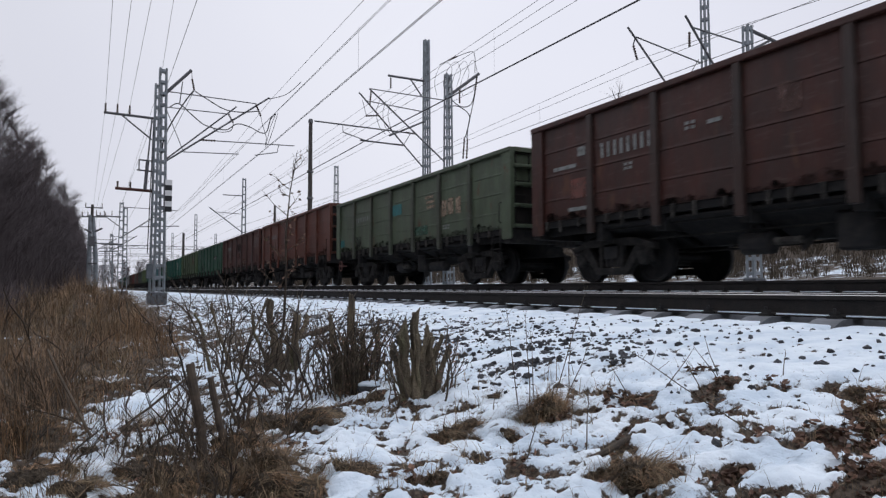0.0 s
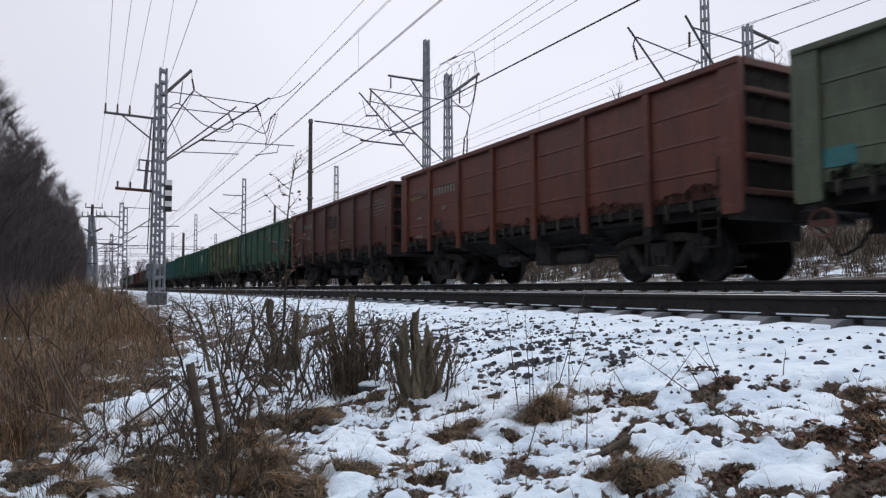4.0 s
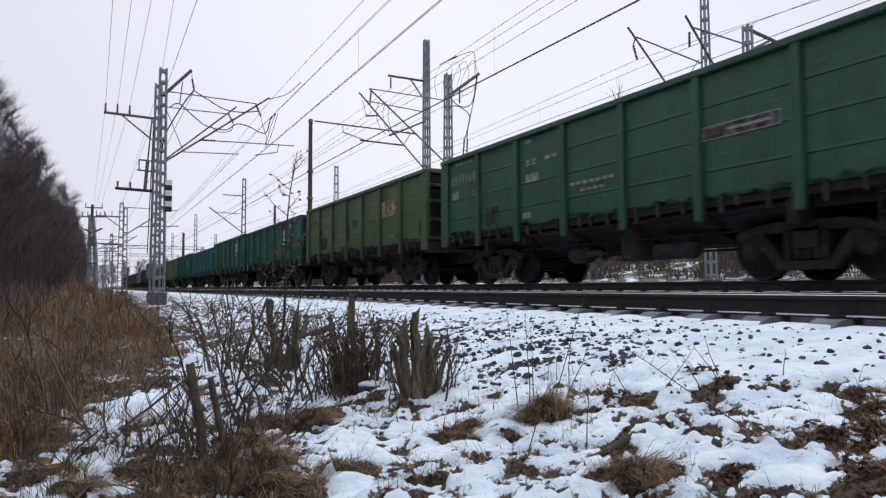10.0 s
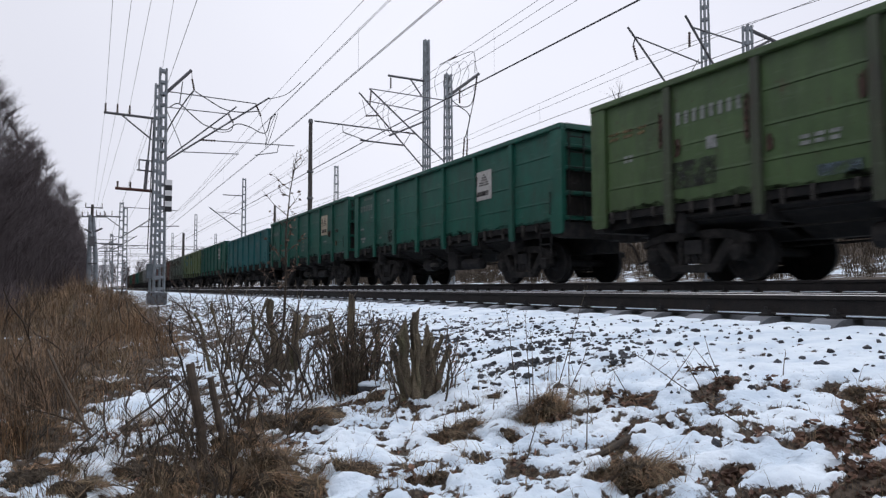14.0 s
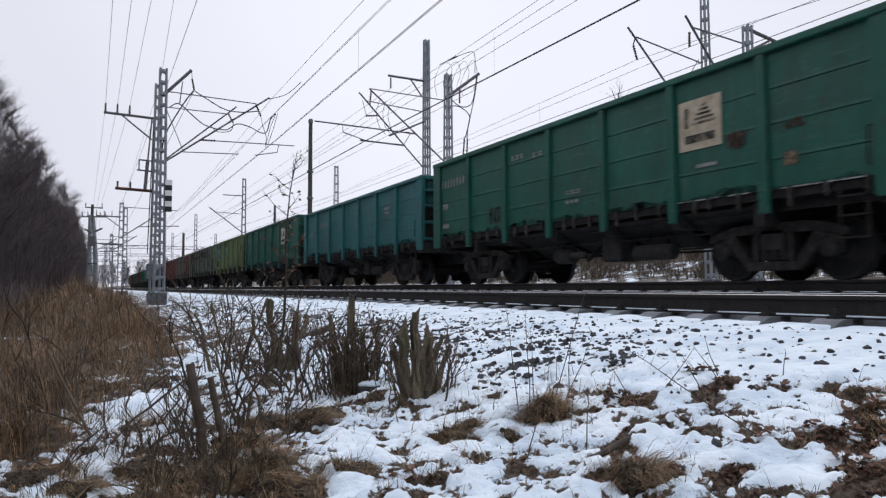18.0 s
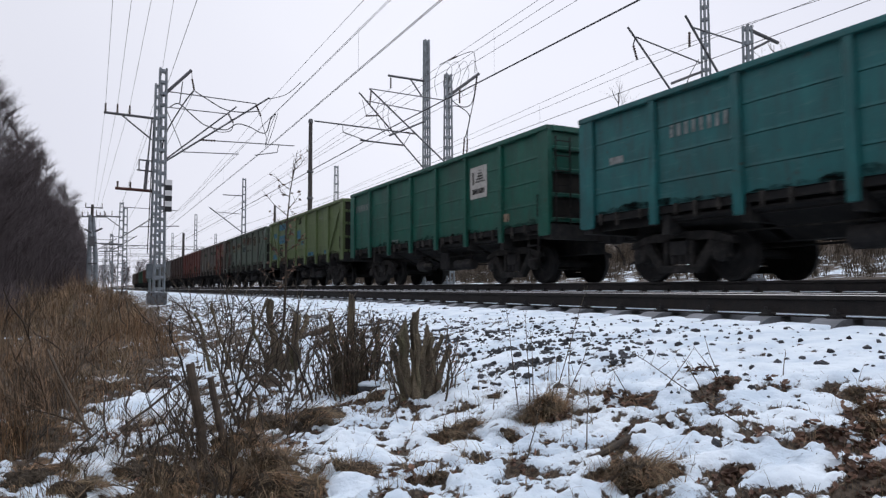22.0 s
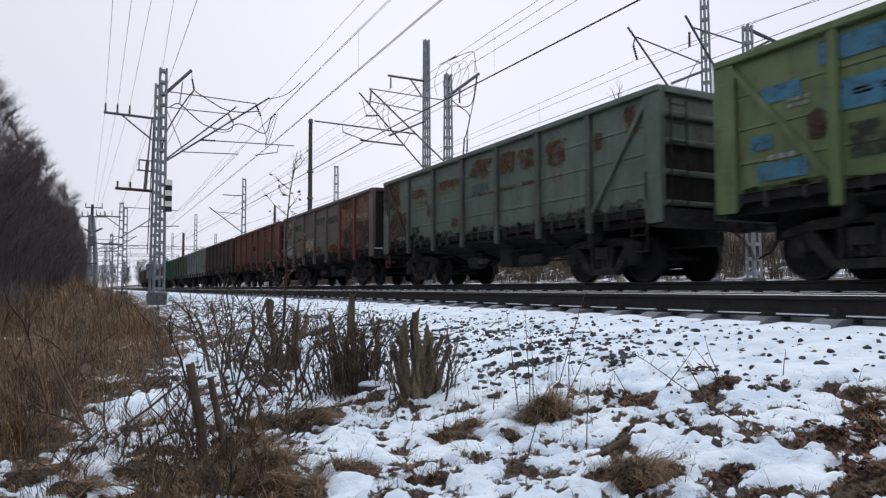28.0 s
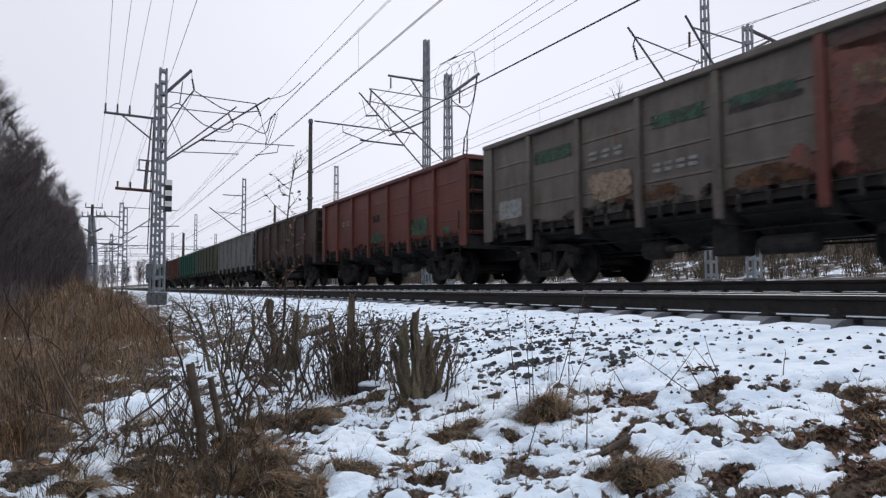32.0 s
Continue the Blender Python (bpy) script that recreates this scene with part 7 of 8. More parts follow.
def stump(x, y, stems, label, seed, shoots=0):
    """Cut-over coppice: several broken stems from one foot. stems rows: dx, dy, lean x, lean y, height, radius."""
    r = random.Random(seed)
    t = tagged(new("tree_stump"), label, "tree stump", "cut stumps")
    t.location = (x, y, lie(x, y) - 0.05)
    for dx, dy, lx, ly, h, rad in stems:
        bm = bmesh.new()
        pts, rr = [], []
        for k in range(7):
            f = k / 6
            sway = 0.035 * h * math.sin(f * 5.5 + dx * 90)
            pts.append((dx + lx * h * f + sway + r.uniform(-0.007, 0.007), dy + ly * h * f + r.uniform(-0.008, 0.008), h * f))
            rr.append(rad * (1.75 - 0.95 * min(1, f * 1.8)) * r.uniform(0.86, 1.16))
        tube(bm, pts, rr, 10)
        bm.verts.ensure_lookup_table()
        ca, slope = r.uniform(0, math.tau), r.uniform(0.6, 1.6)
        for v in bm.verts:
            v.co += Vector((r.uniform(-1, 1), r.uniform(-1, 1), 0)) * rad * 0.24
            if v.co.z > h - 0.004:
                v.co.z += slope * ((v.co.x - dx - lx * h) * math.cos(ca) + (v.co.y - dy - ly * h) * math.sin(ca)) + r.uniform(-0.032, 0.032)
        part("stem", bm, M_BARK, t, smooth=False)
    bm = bmesh.new()
    bmesh.ops.create_icosphere(bm, subdivisions=3, radius=1.0)
    bulk = max(q[5] for q in stems)
    for v in bm.verts:
        v.co *= 1 + 0.3 * noise.noise(v.co * 2.2 + Vector((seed, 0, 0))) + 0.15 * noise.noise(v.co * 7.0)
        v.co = Vector((v.co.x * bulk * 2.6 + stems[1][0] * 0.5, v.co.y * bulk * 1.9, v.co.z * bulk * 3.0 + 0.03))
    part("root_boss", bm, M_BARK, t)
    for k in range(len(stems) // 2 + 1):
        dx, dy, lx, ly, h, rad = stems[k % len(stems)]
        a = r.uniform(0, math.tau)
        bm = bmesh.new()
        g, hh = rad * 1.25, h * r.uniform(0.35, 0.9)
        w0 = rad * r.uniform(0.2, 0.42)
        tube(bm, [(dx + g * math.cos(a) + (lx + 0.2 * math.cos(a) * (j > 1)) * hh * j / 4 + r.uniform(-0.01, 0.01), dy + g * math.sin(a) + (ly + 0.15 * math.sin(a)) * hh * j / 4, hh * j / 4) for j in range(5)],
             [w0 * 1.3, w0, w0 * 0.9, w0 * 0.8, w0 * 0.45], 6)
        part("sliver", bm, M_BARK, t)
    if shoots:
        bm = bmesh.new()
        scraps = bmesh.new()
        for k in range(shoots):
            a, q = r.uniform(0, math.tau), r.uniform(0.02, 0.27)
            p = Vector((q * math.cos(a), q * math.sin(a), 0))
            d = Vector((math.cos(a) * r.uniform(0, 0.4), math.sin(a) * r.uniform(0, 0.4), 1)).normalized()
            h = r.uniform(0.25, 1.0) * max(k[4] for k in stems)
            m = p + d * h * 0.5
            e = m + (d + Vector((r.uniform(-0.55, 0.55), r.uniform(-0.55, 0.55), 0))).normalized() * h * 0.5
            w = r.uniform(0.0025, 0.007)
            tube(bm, [p, p.lerp(m, 0.5) + Vector((r.uniform(-0.025, 0.025), r.uniform(-0.025, 0.025), 0)), m, m.lerp(e, 0.5) + Vector((r.uniform(-0.03, 0.03), r.uniform(-0.03, 0.03), 0)), e], [w, w, w * 0.9, w * 0.8, w * 0.5], 4)
            for g in range(3):
                b0 = m.lerp(e, r.random())
                b1 = b0 + Vector((r.uniform(-0.06, 0.06), r.uniform(-0.06, 0.06), r.uniform(0.0, 0.08)))
                tube(bm, [b0, b1], [w * 0.5, w * 0.3], 3, False)
                for o in (b1, p.lerp(m, r.uniform(0.3, 1.0))):
                    turn = Euler((r.uniform(0, 6), r.uniform(0, 6), r.uniform(0, 6))).to_matrix()
                    wd, ln = r.uniform(0.004, 0.008), r.uniform(0.008, 0.016)
                    q = [scraps.verts.new(o + turn @ Vector(c)) for c in ((0, -ln, 0), (wd, 0, 0.005), (0, ln, 0), (-wd, 0, 0.005))]
                    scraps.faces.new(q[:3])
                    scraps.faces.new((q[0], q[2], q[3]))
        part("shoot_growth", bm, M_TWIG, t)["kind"] = "stuff"
        part("leaf_tatter", scraps, M_LEAF, t, "curled withered leaves on the shoots")["kind"] = "stuff"
    return t


stump(1.86, 3.92, [(0.0, 0, -0.017, 0.0, 0.582, 0.039), (-0.034, 0.0, -0.23, 0.0, 0.446, 0.037), (-0.05, -0.03, -0.40, 0, 0.36, 0.024), (0.022, -0.04, 0.02, 0, 0.45, 0.022), (-0.051, 0.02, -0.306, 0.05, 0.388, 0.019), (-0.025, -0.04, -0.119, 0, 0.349, 0.026), (0.06, 0.0, 0.10, 0, 0.427, 0.035), (0.09, -0.03, 0.34, 0, 0.34, 0.022), (0.076, 0.02, 0.221, 0, 0.349, 0.026), (0.043, -0.05, 0.051, 0, 0.262, 0.032), (0.093, 0.0, 0.153, 0, 0.407, 0.016), (-0.009, -0.05, -0.043, 0, 0.369, 0.019)],
      "split grey-brown cut stump with jagged stems", 61, 28)
stump(1.66, 4.62, [(0, 0, 0.03, 0, 0.68, 0.031), (-0.06, 0.0, -0.16, 0, 0.56, 0.017), (0.05, 0.03, 0.14, 0, 0.44, 0.02), (0.10, 0, 0.26, 0, 0.42, 0.012), (-0.04, -0.05, -0.10, -0.05, 0.40, 0.02), (0.14, 0.05, 0.22, 0, 0.50, 0.009)],
      "cut coppice stump with a crowd of thin shoots", 62, 130)
stump(1.42, 5.9, [(0, 0, -0.06, 0, 0.62, 0.034), (0.14, 0.0, 0.16, 0, 0.46, 0.040), (0.1, 0.1, 0.45, 0, 0.46, 0.026), (-0.06, 0, -0.3, 0, 0.5, 0.014)],
      "dark cut stump behind the bush", 63, 24)
stump(1.12, 6.4, [(0, 0, -0.2, 0, 0.7, 0.013), (0.1, 0.0, 0.3, 0, 0.7, 0.012), (-0.1, 0, -0.35, 0, 0.62, 0.014)], "thin cut stems behind the bush", 64, 22)


def stick(x, y, dx, dy, h, rad, label, seed, material=M_OLDWOOD, lift=0.0):
    r = random.Random(seed)
    bm = bmesh.new()
    pts = [(dx * f + r.uniform(-0.008, 0.008), dy * f + r.uniform(-0.008, 0.008), h * f) for f in (0, 0.2, 0.4, 0.6, 0.8, 1.0)]
    tube(bm, pts, [rad * 1.15, rad * 1.05, rad, rad * 0.95, rad * 0.95, rad * 0.85], 9)
    ob = new("stick", mesh_of(bm, "stick", material))
    ob.location = (x, y, lie(x, y) - 0.04 + lift)
    return tagged(ob, label, "stick", "sticks and logs")


stick(0.50, 3.40, -0.07, 0.05, 0.50, 0.024, "broken bare stick standing in the snow", 71, M_BUSH)
stick(0.60, 3.46, -0.07, 0.1, 0.38, 0.018, "short leaning stick beside the broken one", 72, M_BUSH)
stick(1.90, 8.0, 0.75, 0.0, 0.22, 0.04, "dark cut log lying against the bank", 73, M_BUSH)
stick(1.73, 2.08, 0.53, 0.14, 0.075, 0.013, "fallen dark branch half under snow", 74, M_BUSH, 0.03)
stick(0.15, 4.6, 0.45, 0.15, 0.32, 0.008, "leaning dead branch in the grass", 75, M_TWIG)
stick(0.05, 4.0, -0.28, 0.5, 0.5, 0.008, "leaning dead branch in the grass", 76, M_TWIG)


def bush(x, y, tall, wide, stems, label, seed, thick=0.008, twigs=6, spread=0.45):
    """A leafless bush: stems from one foot with fine side twigs."""
    r = random.Random(seed)
    t = tagged(new("bare_bush"), label, "bush", "leafless bushes")
    t.location = (x, y, lie(x, y) - 0.03)
    fine = bmesh.new()
    for i in range(int(stems * 0.66 + 0.5)):
        a = r.uniform(0, math.tau)
        q = wide * 0.35 * math.sqrt(r.random())
        p = Vector((q * math.cos(a), q * math.sin(a), 0))
        d = Vector((math.cos(a) * r.uniform(0, spread), math.sin(a) * r.uniform(0, spread), 1)).normalized()
        h = tall * r.uniform(0.45, 1.0)
        pts = [p]
        for k in range(5):
            d = (d + Vector((r.uniform(-0.52, 0.52), r.uniform(-0.52, 0.52), 0.02))).normalized()
            pts.append(pts[-1] + d * h / 5)
        w = thick * 0.62 * r.uniform(0.4, 2.1)
        bm = bmesh.new()
        tube(bm, pts, [w, w * 0.9, w * 0.78, w * 0.62, w * 0.45, w * 0.2], 5, False)
        part("stem", bm, M_BUSH, t)
        for k in range(int(twigs * 0.75)):
            j = r.randrange(1, 5)
            b0 = pts[j].lerp(pts[j + 1], r.random())
            dd = (d + Vector((r.uniform(-0.9, 0.9), r.uniform(-0.9, 0.9), r.uniform(-0.1, 0.7)))).normalized()
            ln = h * r.uniform(0.1, 0.28)
            b1 = b0 + dd * ln
            b2 = b1 + (dd + Vector((r.uniform(-0.5, 0.5), r.uniform(-0.5, 0.5), 0.2))).normalized() * ln * 0.6
            tube(fine, [b0, b1, b2], [w * 0.45, w * 0.35, w * 0.15], 3, False)
            b3 = b1 + (dd + Vector((r.uniform(-0.9, 0.9), r.uniform(-0.9, 0.9), 0.1))).normalized() * ln * 0.5
            tube(fine, [b1, b3], [w * 0.3, w * 0.15], 3, False)
    part("twig_spray", fine, M_BUSH, t)["kind"] = "stuff"
    return t


LEAFLESS = "leafless tangled bush with fine dark twigs"
bush(0.95, 4.15, 0.95, 0.5, 11, LEAFLESS, 81, 0.009, 5)
bush(1.18, 4.35, 0.85, 0.5, 9, LEAFLESS, 82, 0.009, 5)
bush(1.0, 3.9, 0.5, 0.6, 10, LEAFLESS, 182, 0.006, 6, 0.9)
bush(0.6, 3.85, 0.5, 0.6, 16, LEAFLESS, 183, 0.006, 8, 0.9)
bush(1.35, 4.4, 0.5, 0.5, 8, LEAFLESS, 184, 0.006, 6, 0.8)
bush(0.25, 4.3, 0.55, 0.6, 10, LEAFLESS, 185, 0.006, 8, 0.8)
TANGLE = "low tangle of dark dead twigs in the snow"
bush(0.30, 3.25, 0.34, 0.6, 18, TANGLE, 188, 0.006, 7, 1.3)
bush(-0.15, 3.5, 0.30, 0.6, 14, TANGLE, 192, 0.005, 7, 1.3)
bush(0.0, 3.3, 0.4, 0.5, 9, LEAFLESS, 186, 0.005, 8, 0.9)
bush(0.55, 3.35, 0.40, 0.6, 18, TANGLE, 189, 0.006, 7, 1.2)
bush(0.10, 3.75, 0.36, 0.7, 12, TANGLE, 190, 0.006, 7, 1.3)
bush(0.40, 3.05, 0.24, 0.5, 16, TANGLE, 191, 0.005, 7, 1.4)
bush(0.55, 2.85, 0.3, 0.5, 14, TANGLE, 300, 0.007, 7, 1.5)
bush(0.42, 2.88, 0.26, 0.5, 16, TANGLE, 301, 0.007, 7, 1.5)
bush(0.31, 3.1, 0.24, 0.45, 13, TANGLE, 302, 0.007, 7, 1.5)
bush(0.24, 3.81, 0.22, 0.5, 12, TANGLE, 303, 0.007, 7, 1.5)
bush(0.69, 3.35, 0.3, 0.5, 10, TANGLE, 304, 0.007, 7, 1.5)
bush(0.59, 3.72, 0.24, 0.4, 10, TANGLE, 308, 0.007, 7, 1.5)
bush(0.85, 3.6, 0.40, 0.5, 11, TANGLE, 193, 0.006, 7, 1.1)
bush(0.5, 3.1, 0.35, 0.5, 12, LEAFLESS, 187, 0.005, 8, 1.0)
bush(0.72, 4.4, 0.8, 0.5, 9, LEAFLESS, 83, 0.008)
bush(1.35, 5.0, 0.9, 0.6, 9, LEAFLESS, 84, 0.008)
bush(1.05, 5.3, 1.0, 0.6, 9, LEAFLESS, 85, 0.008)
bush(0.45, 4.0, 0.7, 0.5, 9, LEAFLESS, 86, 0.006)
bush(0.2, 3.7, 0.55, 0.4, 8, LEAFLESS, 87, 0.005)
bush(1.9, 7.2, 0.8, 0.6, 8, LEAFLESS, 88, 0.008)
bush(1.3, 8.5, 1.2, 0.8, 10, LEAFLESS, 89, 0.010)
bush(0.8, 10.5, 1.1, 0.8, 10, LEAFLESS, 90, 0.010)
bush(1.9, 12.5, 1.0, 0.8, 8, LEAFLESS, 91, 0.011)
bush(-0.1, 5.4, 0.9, 0.5, 6, LEAFLESS, 92, 0.006)
bush(-0.3, 7.5, 1.3, 0.4, 4, "thin dark saplings in the dead grass", 93, 0.010)
bush(-0.9, 10.0, 1.5, 0.6, 5, "thin dark saplings in the dead grass", 94, 0.011)
bush(2.35, 10.2, 0.9, 0.5, 6, LEAFLESS, 96, 0.009)
bush(2.6, 15.0, 1.0, 0.6, 6, LEAFLESS, 97, 0.011)


def leafy_sapling(x, y, tall, lean, seed):
    """A thin trunk with upright side branches that still carry curled dry leaves."""
    r = random.Random(seed)
    t = tagged(new("sapling"), "tall thin sapling with curled dry leaves", "sapling")
    t.location = (x, y, lie(x, y) - 0.03)
    bm = bmesh.new()
    pts = [Vector((lean * tall * f + 0.03 * math.sin(f * 7), 0.02 * math.cos(f * 5), tall * f)) for f in (0, 0.2, 0.4, 0.6, 0.8, 1.0)]
    tube(bm, pts, [0.014, 0.012, 0.0095, 0.0075, 0.005, 0.002], 6)
    part("trunk", bm, M_BUSH, t)
    leaves = bmesh.new()

    def leaf(o, big):
        e = Euler((r.uniform(0, 6), r.uniform(0, 6), r.uniform(0, 6))).to_matrix()
        w, ln = r.uniform(0.007, 0.013) * big, r.uniform(0.013, 0.026) * big
        v = [leaves.verts.new(o + e @ Vector(q)) for q in ((0, -ln, 0), (w, 0, 0.008), (0, ln, 0), (-w, 0, 0.008))]
        leaves.faces.new(v[:3])
        leaves.faces.new((v[0], v[2], v[3]))

    for k in range(19):
        f = 0.30 + 0.66 * (k + r.random()) / 19
        p = pts[min(4, int(f * 5))].lerp(pts[min(5, int(f * 5) + 1)], f * 5 - int(f * 5))
        a = r.uniform(0, math.tau)
        d = Vector((math.cos(a), math.sin(a), r.uniform(0.5, 1.4))).normalized()
        ln = tall * r.uniform(0.08, 0.2) * (1.2 - 0.5 * f)
        q = p + d * ln * 0.5
        e = q + (d + Vector((r.uniform(-0.3, 0.3), r.uniform(-0.3, 0.3), 0.3))).normalized() * ln * 0.5
        bm = bmesh.new()
        tube(bm, [p, q, e], [0.004, 0.003, 0.0012], 4, False)
        for j in range(5):
            b0 = p.lerp(q, r.random()) if j in (1, 3) else q.lerp(e, r.random())
            b1 = b0 + (d + Vector((r.uniform(-0.9, 0.9), r.uniform(-0.9, 0.9), r.uniform(-0.2, 0.6)))).normalized() * r.uniform(0.03, 0.1)
            tube(bm, [b0, b1], [0.002, 0.001], 3, False)
            if r.random() < (0.75 if f < 0.75 else 0.45):
                leaf(b1, 1.0)
            if f < 0.55:
                leaf(b0, 1.2)
        part("branch", bm, M_BUSH, t)
    part("leaf_tatter", leaves, M_LEAF, t, "curled dry brown leaves")["kind"] = "stuff"
    return t


leafy_sapling(1.44, 5.9, 1.95, 0.073, 95)

# ---- ballast stones ----
ICO = bmesh.new()
bmesh.ops.create_icosphere(ICO, subdivisions=1, radius=1.0)
ICO_V = [v.co.copy() for v in ICO.verts]
ICO_F = [[v.index for v in f.verts] for f in ICO.faces]
ICO.free()


def stones(n, keep, seed, lo, hi, sink):
    r = random.Random(seed)
    verts, faces = [], []
    for _ in range(n):
        for tries in range(200):
            y = 1.5 * (26 / 1.5) ** r.random()
            x = r.uniform(2.15, 5.0)
            if r.random() < keep(x, y):
                break
        sz = (lo + (hi - lo) * r.random() ** 2.2) * (1 + 0.02 * y)
        rot = Euler((r.uniform(0, 6), r.uniform(0, 6), r.uniform(0, 6))).to_matrix()
        o = Vector((x, y, lie(x, y) + sz * sink))
        sx, sy, sz2 = sz * r.uniform(0.7, 1.3), sz * r.uniform(0.7, 1.2), sz * r.uniform(0.5, 0.9)
        i = len(verts)
        for v in ICO_V:
            k = r.uniform(0.75, 1.15)
            verts.append(o + rot @ Vector((v.x * sx * k, v.y * sy * k, v.z * sz2 * k)))
        faces += [[i + q for q in f] for f in ICO_F]
    return verts, faces


def stone_patch(x, y):
    """Where the stones show: along the bank below the track, thinning out this way."""
    rise = min(1.0, max(0.0, (y - 3.1) / 1.1))
    v = 1.3 * rise * math.exp(-((x - 3.05) / 0.75) ** 2) * (1.0 if y < 9 else 0.55) + 0.05
    return v * max(0.05, 0.4 + 2.2 * fbm(x, y, 1.9, 3, 33.0)) if x < 4.9 else 0.1


sv, sf = stones(3900, stone_patch, 5, 0.009, 0.034, -0.2)
me = bpy.data.meshes.new("ballast_stones")
me.from_pydata(sv, [], sf)
me.materials.append(M_STONE)
ballast = tagged(new("ballast_stones", me), "grey ballast stones poking through the snow", "stones", kind="stuff")
rb = random.Random(91)
stone_meshes = []
for k in range(8):
    bm = bmesh.new()
    vs = [bm.verts.new(Vector((v.x * 1.1, v.y * 0.95, v.z * 0.7)) * rb.uniform(0.72, 1.15)) for v in ICO_V]
    for f in ICO_F:
        bm.faces.new([vs[q] for q in f])
    stone_meshes.append(mesh_of(bm, "stone", M_STONE))
laid = 0
while laid < 260:
    x, y = rb.uniform(2.2, 3.8), 1.9 * (7.0 / 1.9) ** rb.random()
    if rb.random() < stone_patch(x, y):
        size = 0.017 + 0.028 * rb.random() ** 2
        m = pose(x, y, lie(x, y) - size * 0.1, rb.uniform(-25, 25), rb.uniform(-25, 25), rb.uniform(0, 360)) @ Matrix.Scale(size, 4)
        piece("stone", stone_meshes[laid % 8], ballast, m)
        laid += 1

# ---- fallen leaves ----
rl = random.Random(44)
lv, lf = [], []
for cx, cy, rad, n in ((2.38, 2.59, 0.11, 80), (3.01, 2.67, 0.08, 26), (2.87, 2.42, 0.08, 24), (1.98, 1.63, 0.05, 24), (2.48, 1.46, 0.10, 70), (2.24, 1.35, 0.08, 50), (2.91, 1.68, 0.12, 90), (2.40, 1.61, 0.07, 24), (2.02, 2.67, 0.06, 40), (3.01, 2.2, 0.06, 14), (1.09, 2.49, 0.1, 20), (2.26, 1.72, 0.06, 16), (0.33, 3.3, 0.2, 60), (0.12, 4.15, 0.2, 60), (0.74, 3.19, 0.2, 60)):
    for _ in range(n):
        a, q = rl.uniform(0, math.tau), rad * math.sqrt(rl.random())
        x, y = cx + q * math.cos(a), cy + q * math.sin(a)
        m = Matrix.Translation((x, y, lie(x, y) + rl.uniform(0.0, 0.03))) @ Euler((rl.uniform(-0.7, 0.7), rl.uniform(-0.7, 0.7), rl.uniform(0, 6.3))).to_matrix().to_4x4()
        w, ln = rl.uniform(0.007, 0.015), rl.uniform(0.013, 0.027)
        i = len(lv)
        for p in ((0, -ln, 0), (w, -ln * 0.2, 0.006), (w * 0.7, ln * 0.6, 0.003), (0, ln, 0.008), (-w * 0.7, ln * 0.6, 0.004), (-w, -ln * 0.2, 0.007), (0, 0, -0.004)):
            lv.append(m @ Vector(p))
        lf += [(i + 6, i + k, i + (k + 1) % 6) for k in range(6)]
strewn_leaves = 0
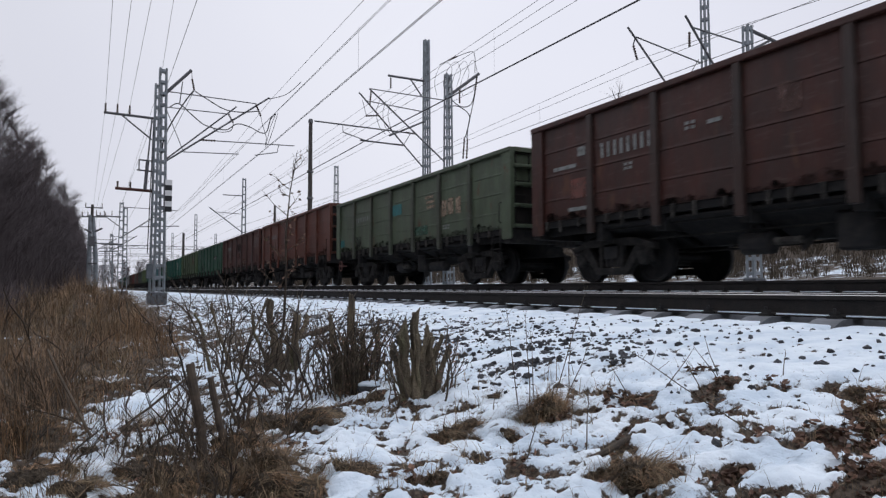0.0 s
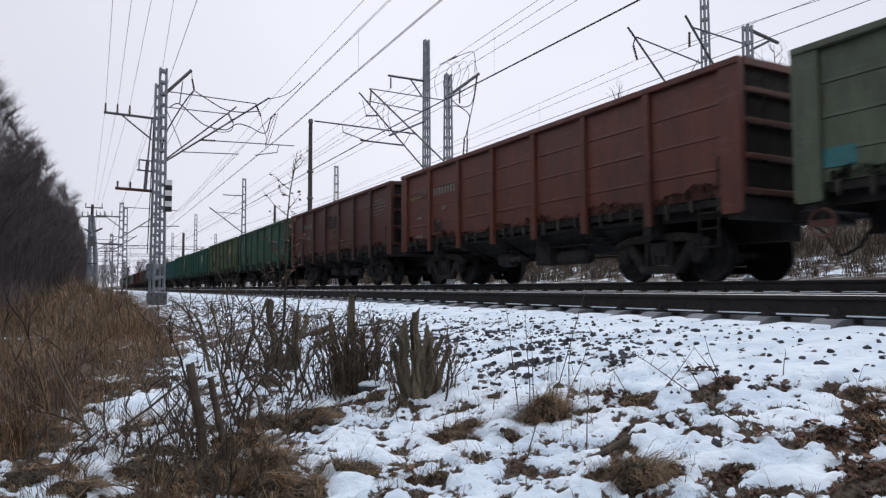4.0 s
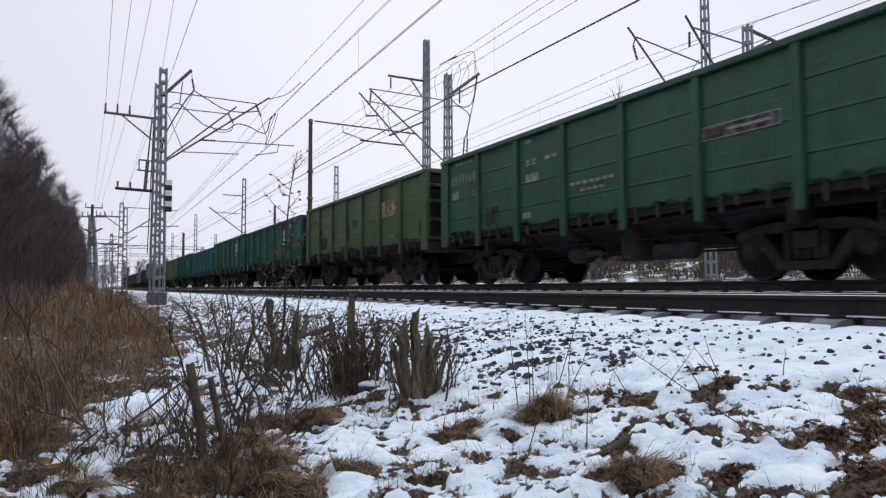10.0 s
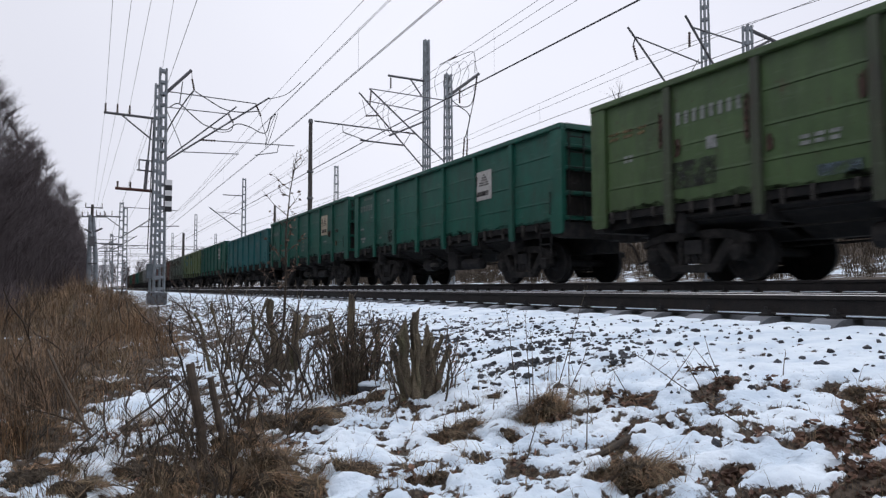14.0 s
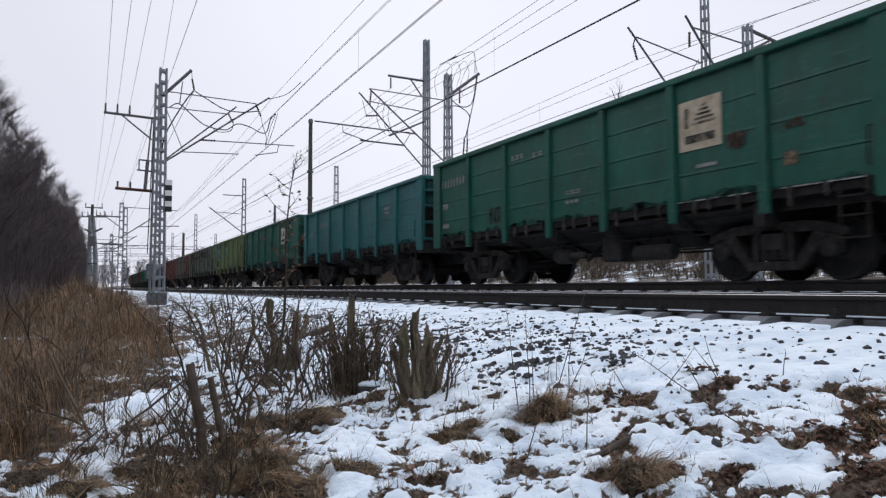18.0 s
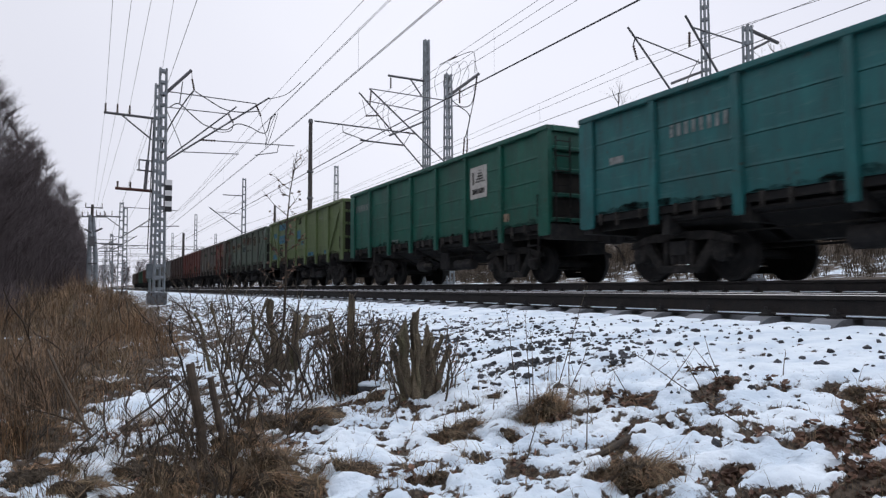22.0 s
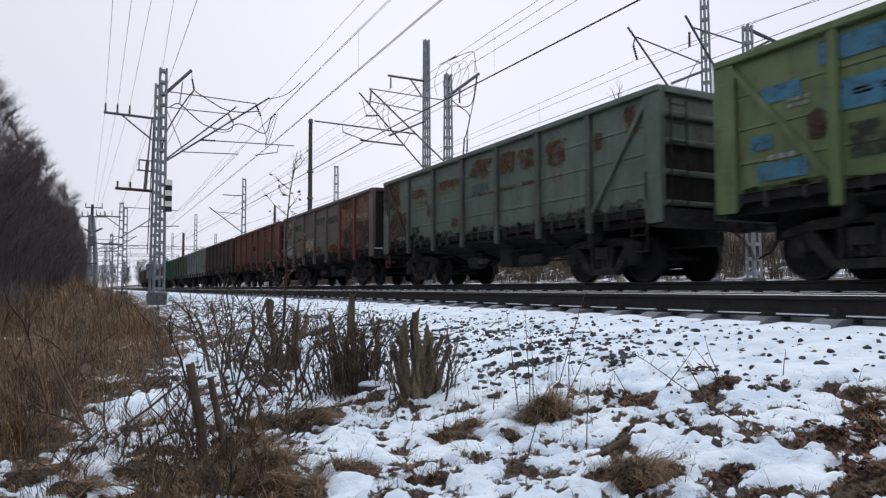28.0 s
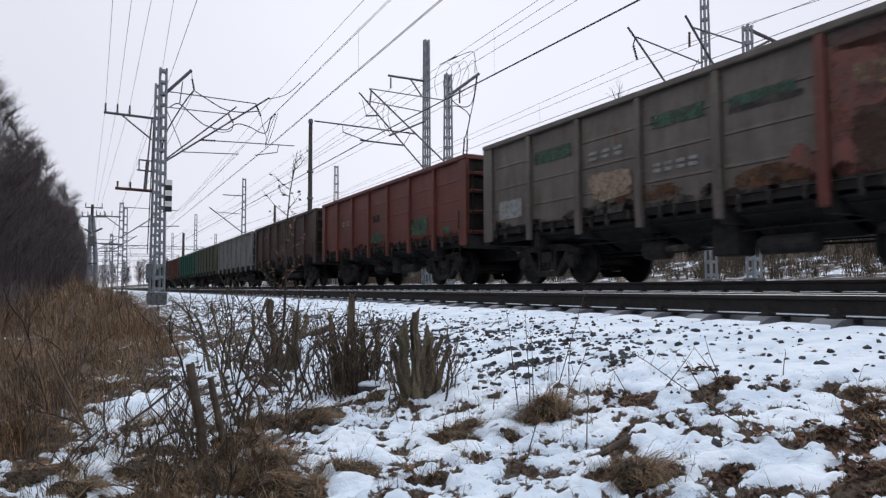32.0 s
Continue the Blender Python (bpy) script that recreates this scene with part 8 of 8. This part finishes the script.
while strewn_leaves < 3600:
    y = 1.2 * (6.5 / 1.2) ** rl.random()
    x = rl.uniform(-0.4, 3.3)
    if bareness(x, y) > 0.54:
        strewn_leaves += 1
        m = Matrix.Translation((x, y, lie(x, y) + rl.uniform(0.0, 0.015))) @ Euler((rl.uniform(-0.8, 0.8), rl.uniform(-0.8, 0.8), rl.uniform(0, 6.3))).to_matrix().to_4x4()
        w, ln = rl.uniform(0.005, 0.011), rl.uniform(0.009, 0.020)
        i = len(lv)
        for p in ((0, -ln, 0), (w, -ln * 0.2, 0.006), (w * 0.7, ln * 0.6, 0.003), (0, ln, 0.008), (-w * 0.7, ln * 0.6, 0.004), (-w, -ln * 0.2, 0.007), (0, 0, -0.004)):
            lv.append(m @ Vector(p))
        lf += [(i + 6, i + k, i + (k + 1) % 6) for k in range(6)]
me = bpy.data.meshes.new("fallen_leaves")
me.from_pydata(lv, [], lf)
me.materials.append(M_LEAF)
tagged(new("fallen_leaves", me), "curled brown fallen leaves between snow patches", "leaves", kind="stuff")

# a stone with a cap of snow


def snow_topped_boulder(x, y):
    t = tagged(new("boulder"), "smooth dark boulder with a cap of snow", "boulder")
    t.location = (x, y, lie(x, y) + 0.02)
    for name, material, sx, sy, sz, up in (("stone", M_STONE, 0.085, 0.06, 0.045, 0.0), ("snow_cap", M_SNOWCAP, 0.080, 0.056, 0.026, 0.027)):
        bm = bmesh.new()
        bmesh.ops.create_icosphere(bm, subdivisions=3, radius=1.0)
        for v in bm.verts:
            v.co *= 1 + 0.12 * noise.noise(v.co * 1.7)
            v.co = Vector((v.co.x * sx, v.co.y * sy, v.co.z * sz + up))
        part(name, bm, material, t, smooth=True)


snow_topped_boulder(1.70, 4.36)

# trees standing far beyond the train
for x, y, tall, seed in ((31.5, 34.0, 11.0, 71), (37.0, 26.0, 12.0, 72)):
    bare_tree("tree", tall, seed, 3).matrix_basis = pose(x, y, lie(x, y) - 0.6)
for k, (x, y) in enumerate(((60.0, 95.0), (45.0, 120.0), (20.0, 330.0), (8.0, 380.0), (14.0, 360.0), (4.0, 350.0), (26.0, 340.0), *((-7 + 1.7 * q, 372 + 23 * (q % 4)) for q in range(26)))):
    copy_thing(kinds[k % 5], pose(x, y, lie(x, y) - 0.1, 0, 0, k * 77))


def motions():
    times = [2.0 * k for k in range(17)]
    turns = [k * 4 / 30 for k in range(241)]
    for i, w in enumerate(wagons):
        walk(w, [(t, wagon_pose(i, t)) for t in times])
        for bogie in w.children:
            if bogie.name.startswith("bogie"):
                for ws in bogie.children:
                    if ws.name.startswith("wheelset"):
                        at = ws.location.copy()
                        walk(ws, [(t, pose(*at, math.degrees(travelled(t) / 0.478))) for t in turns])


motions()
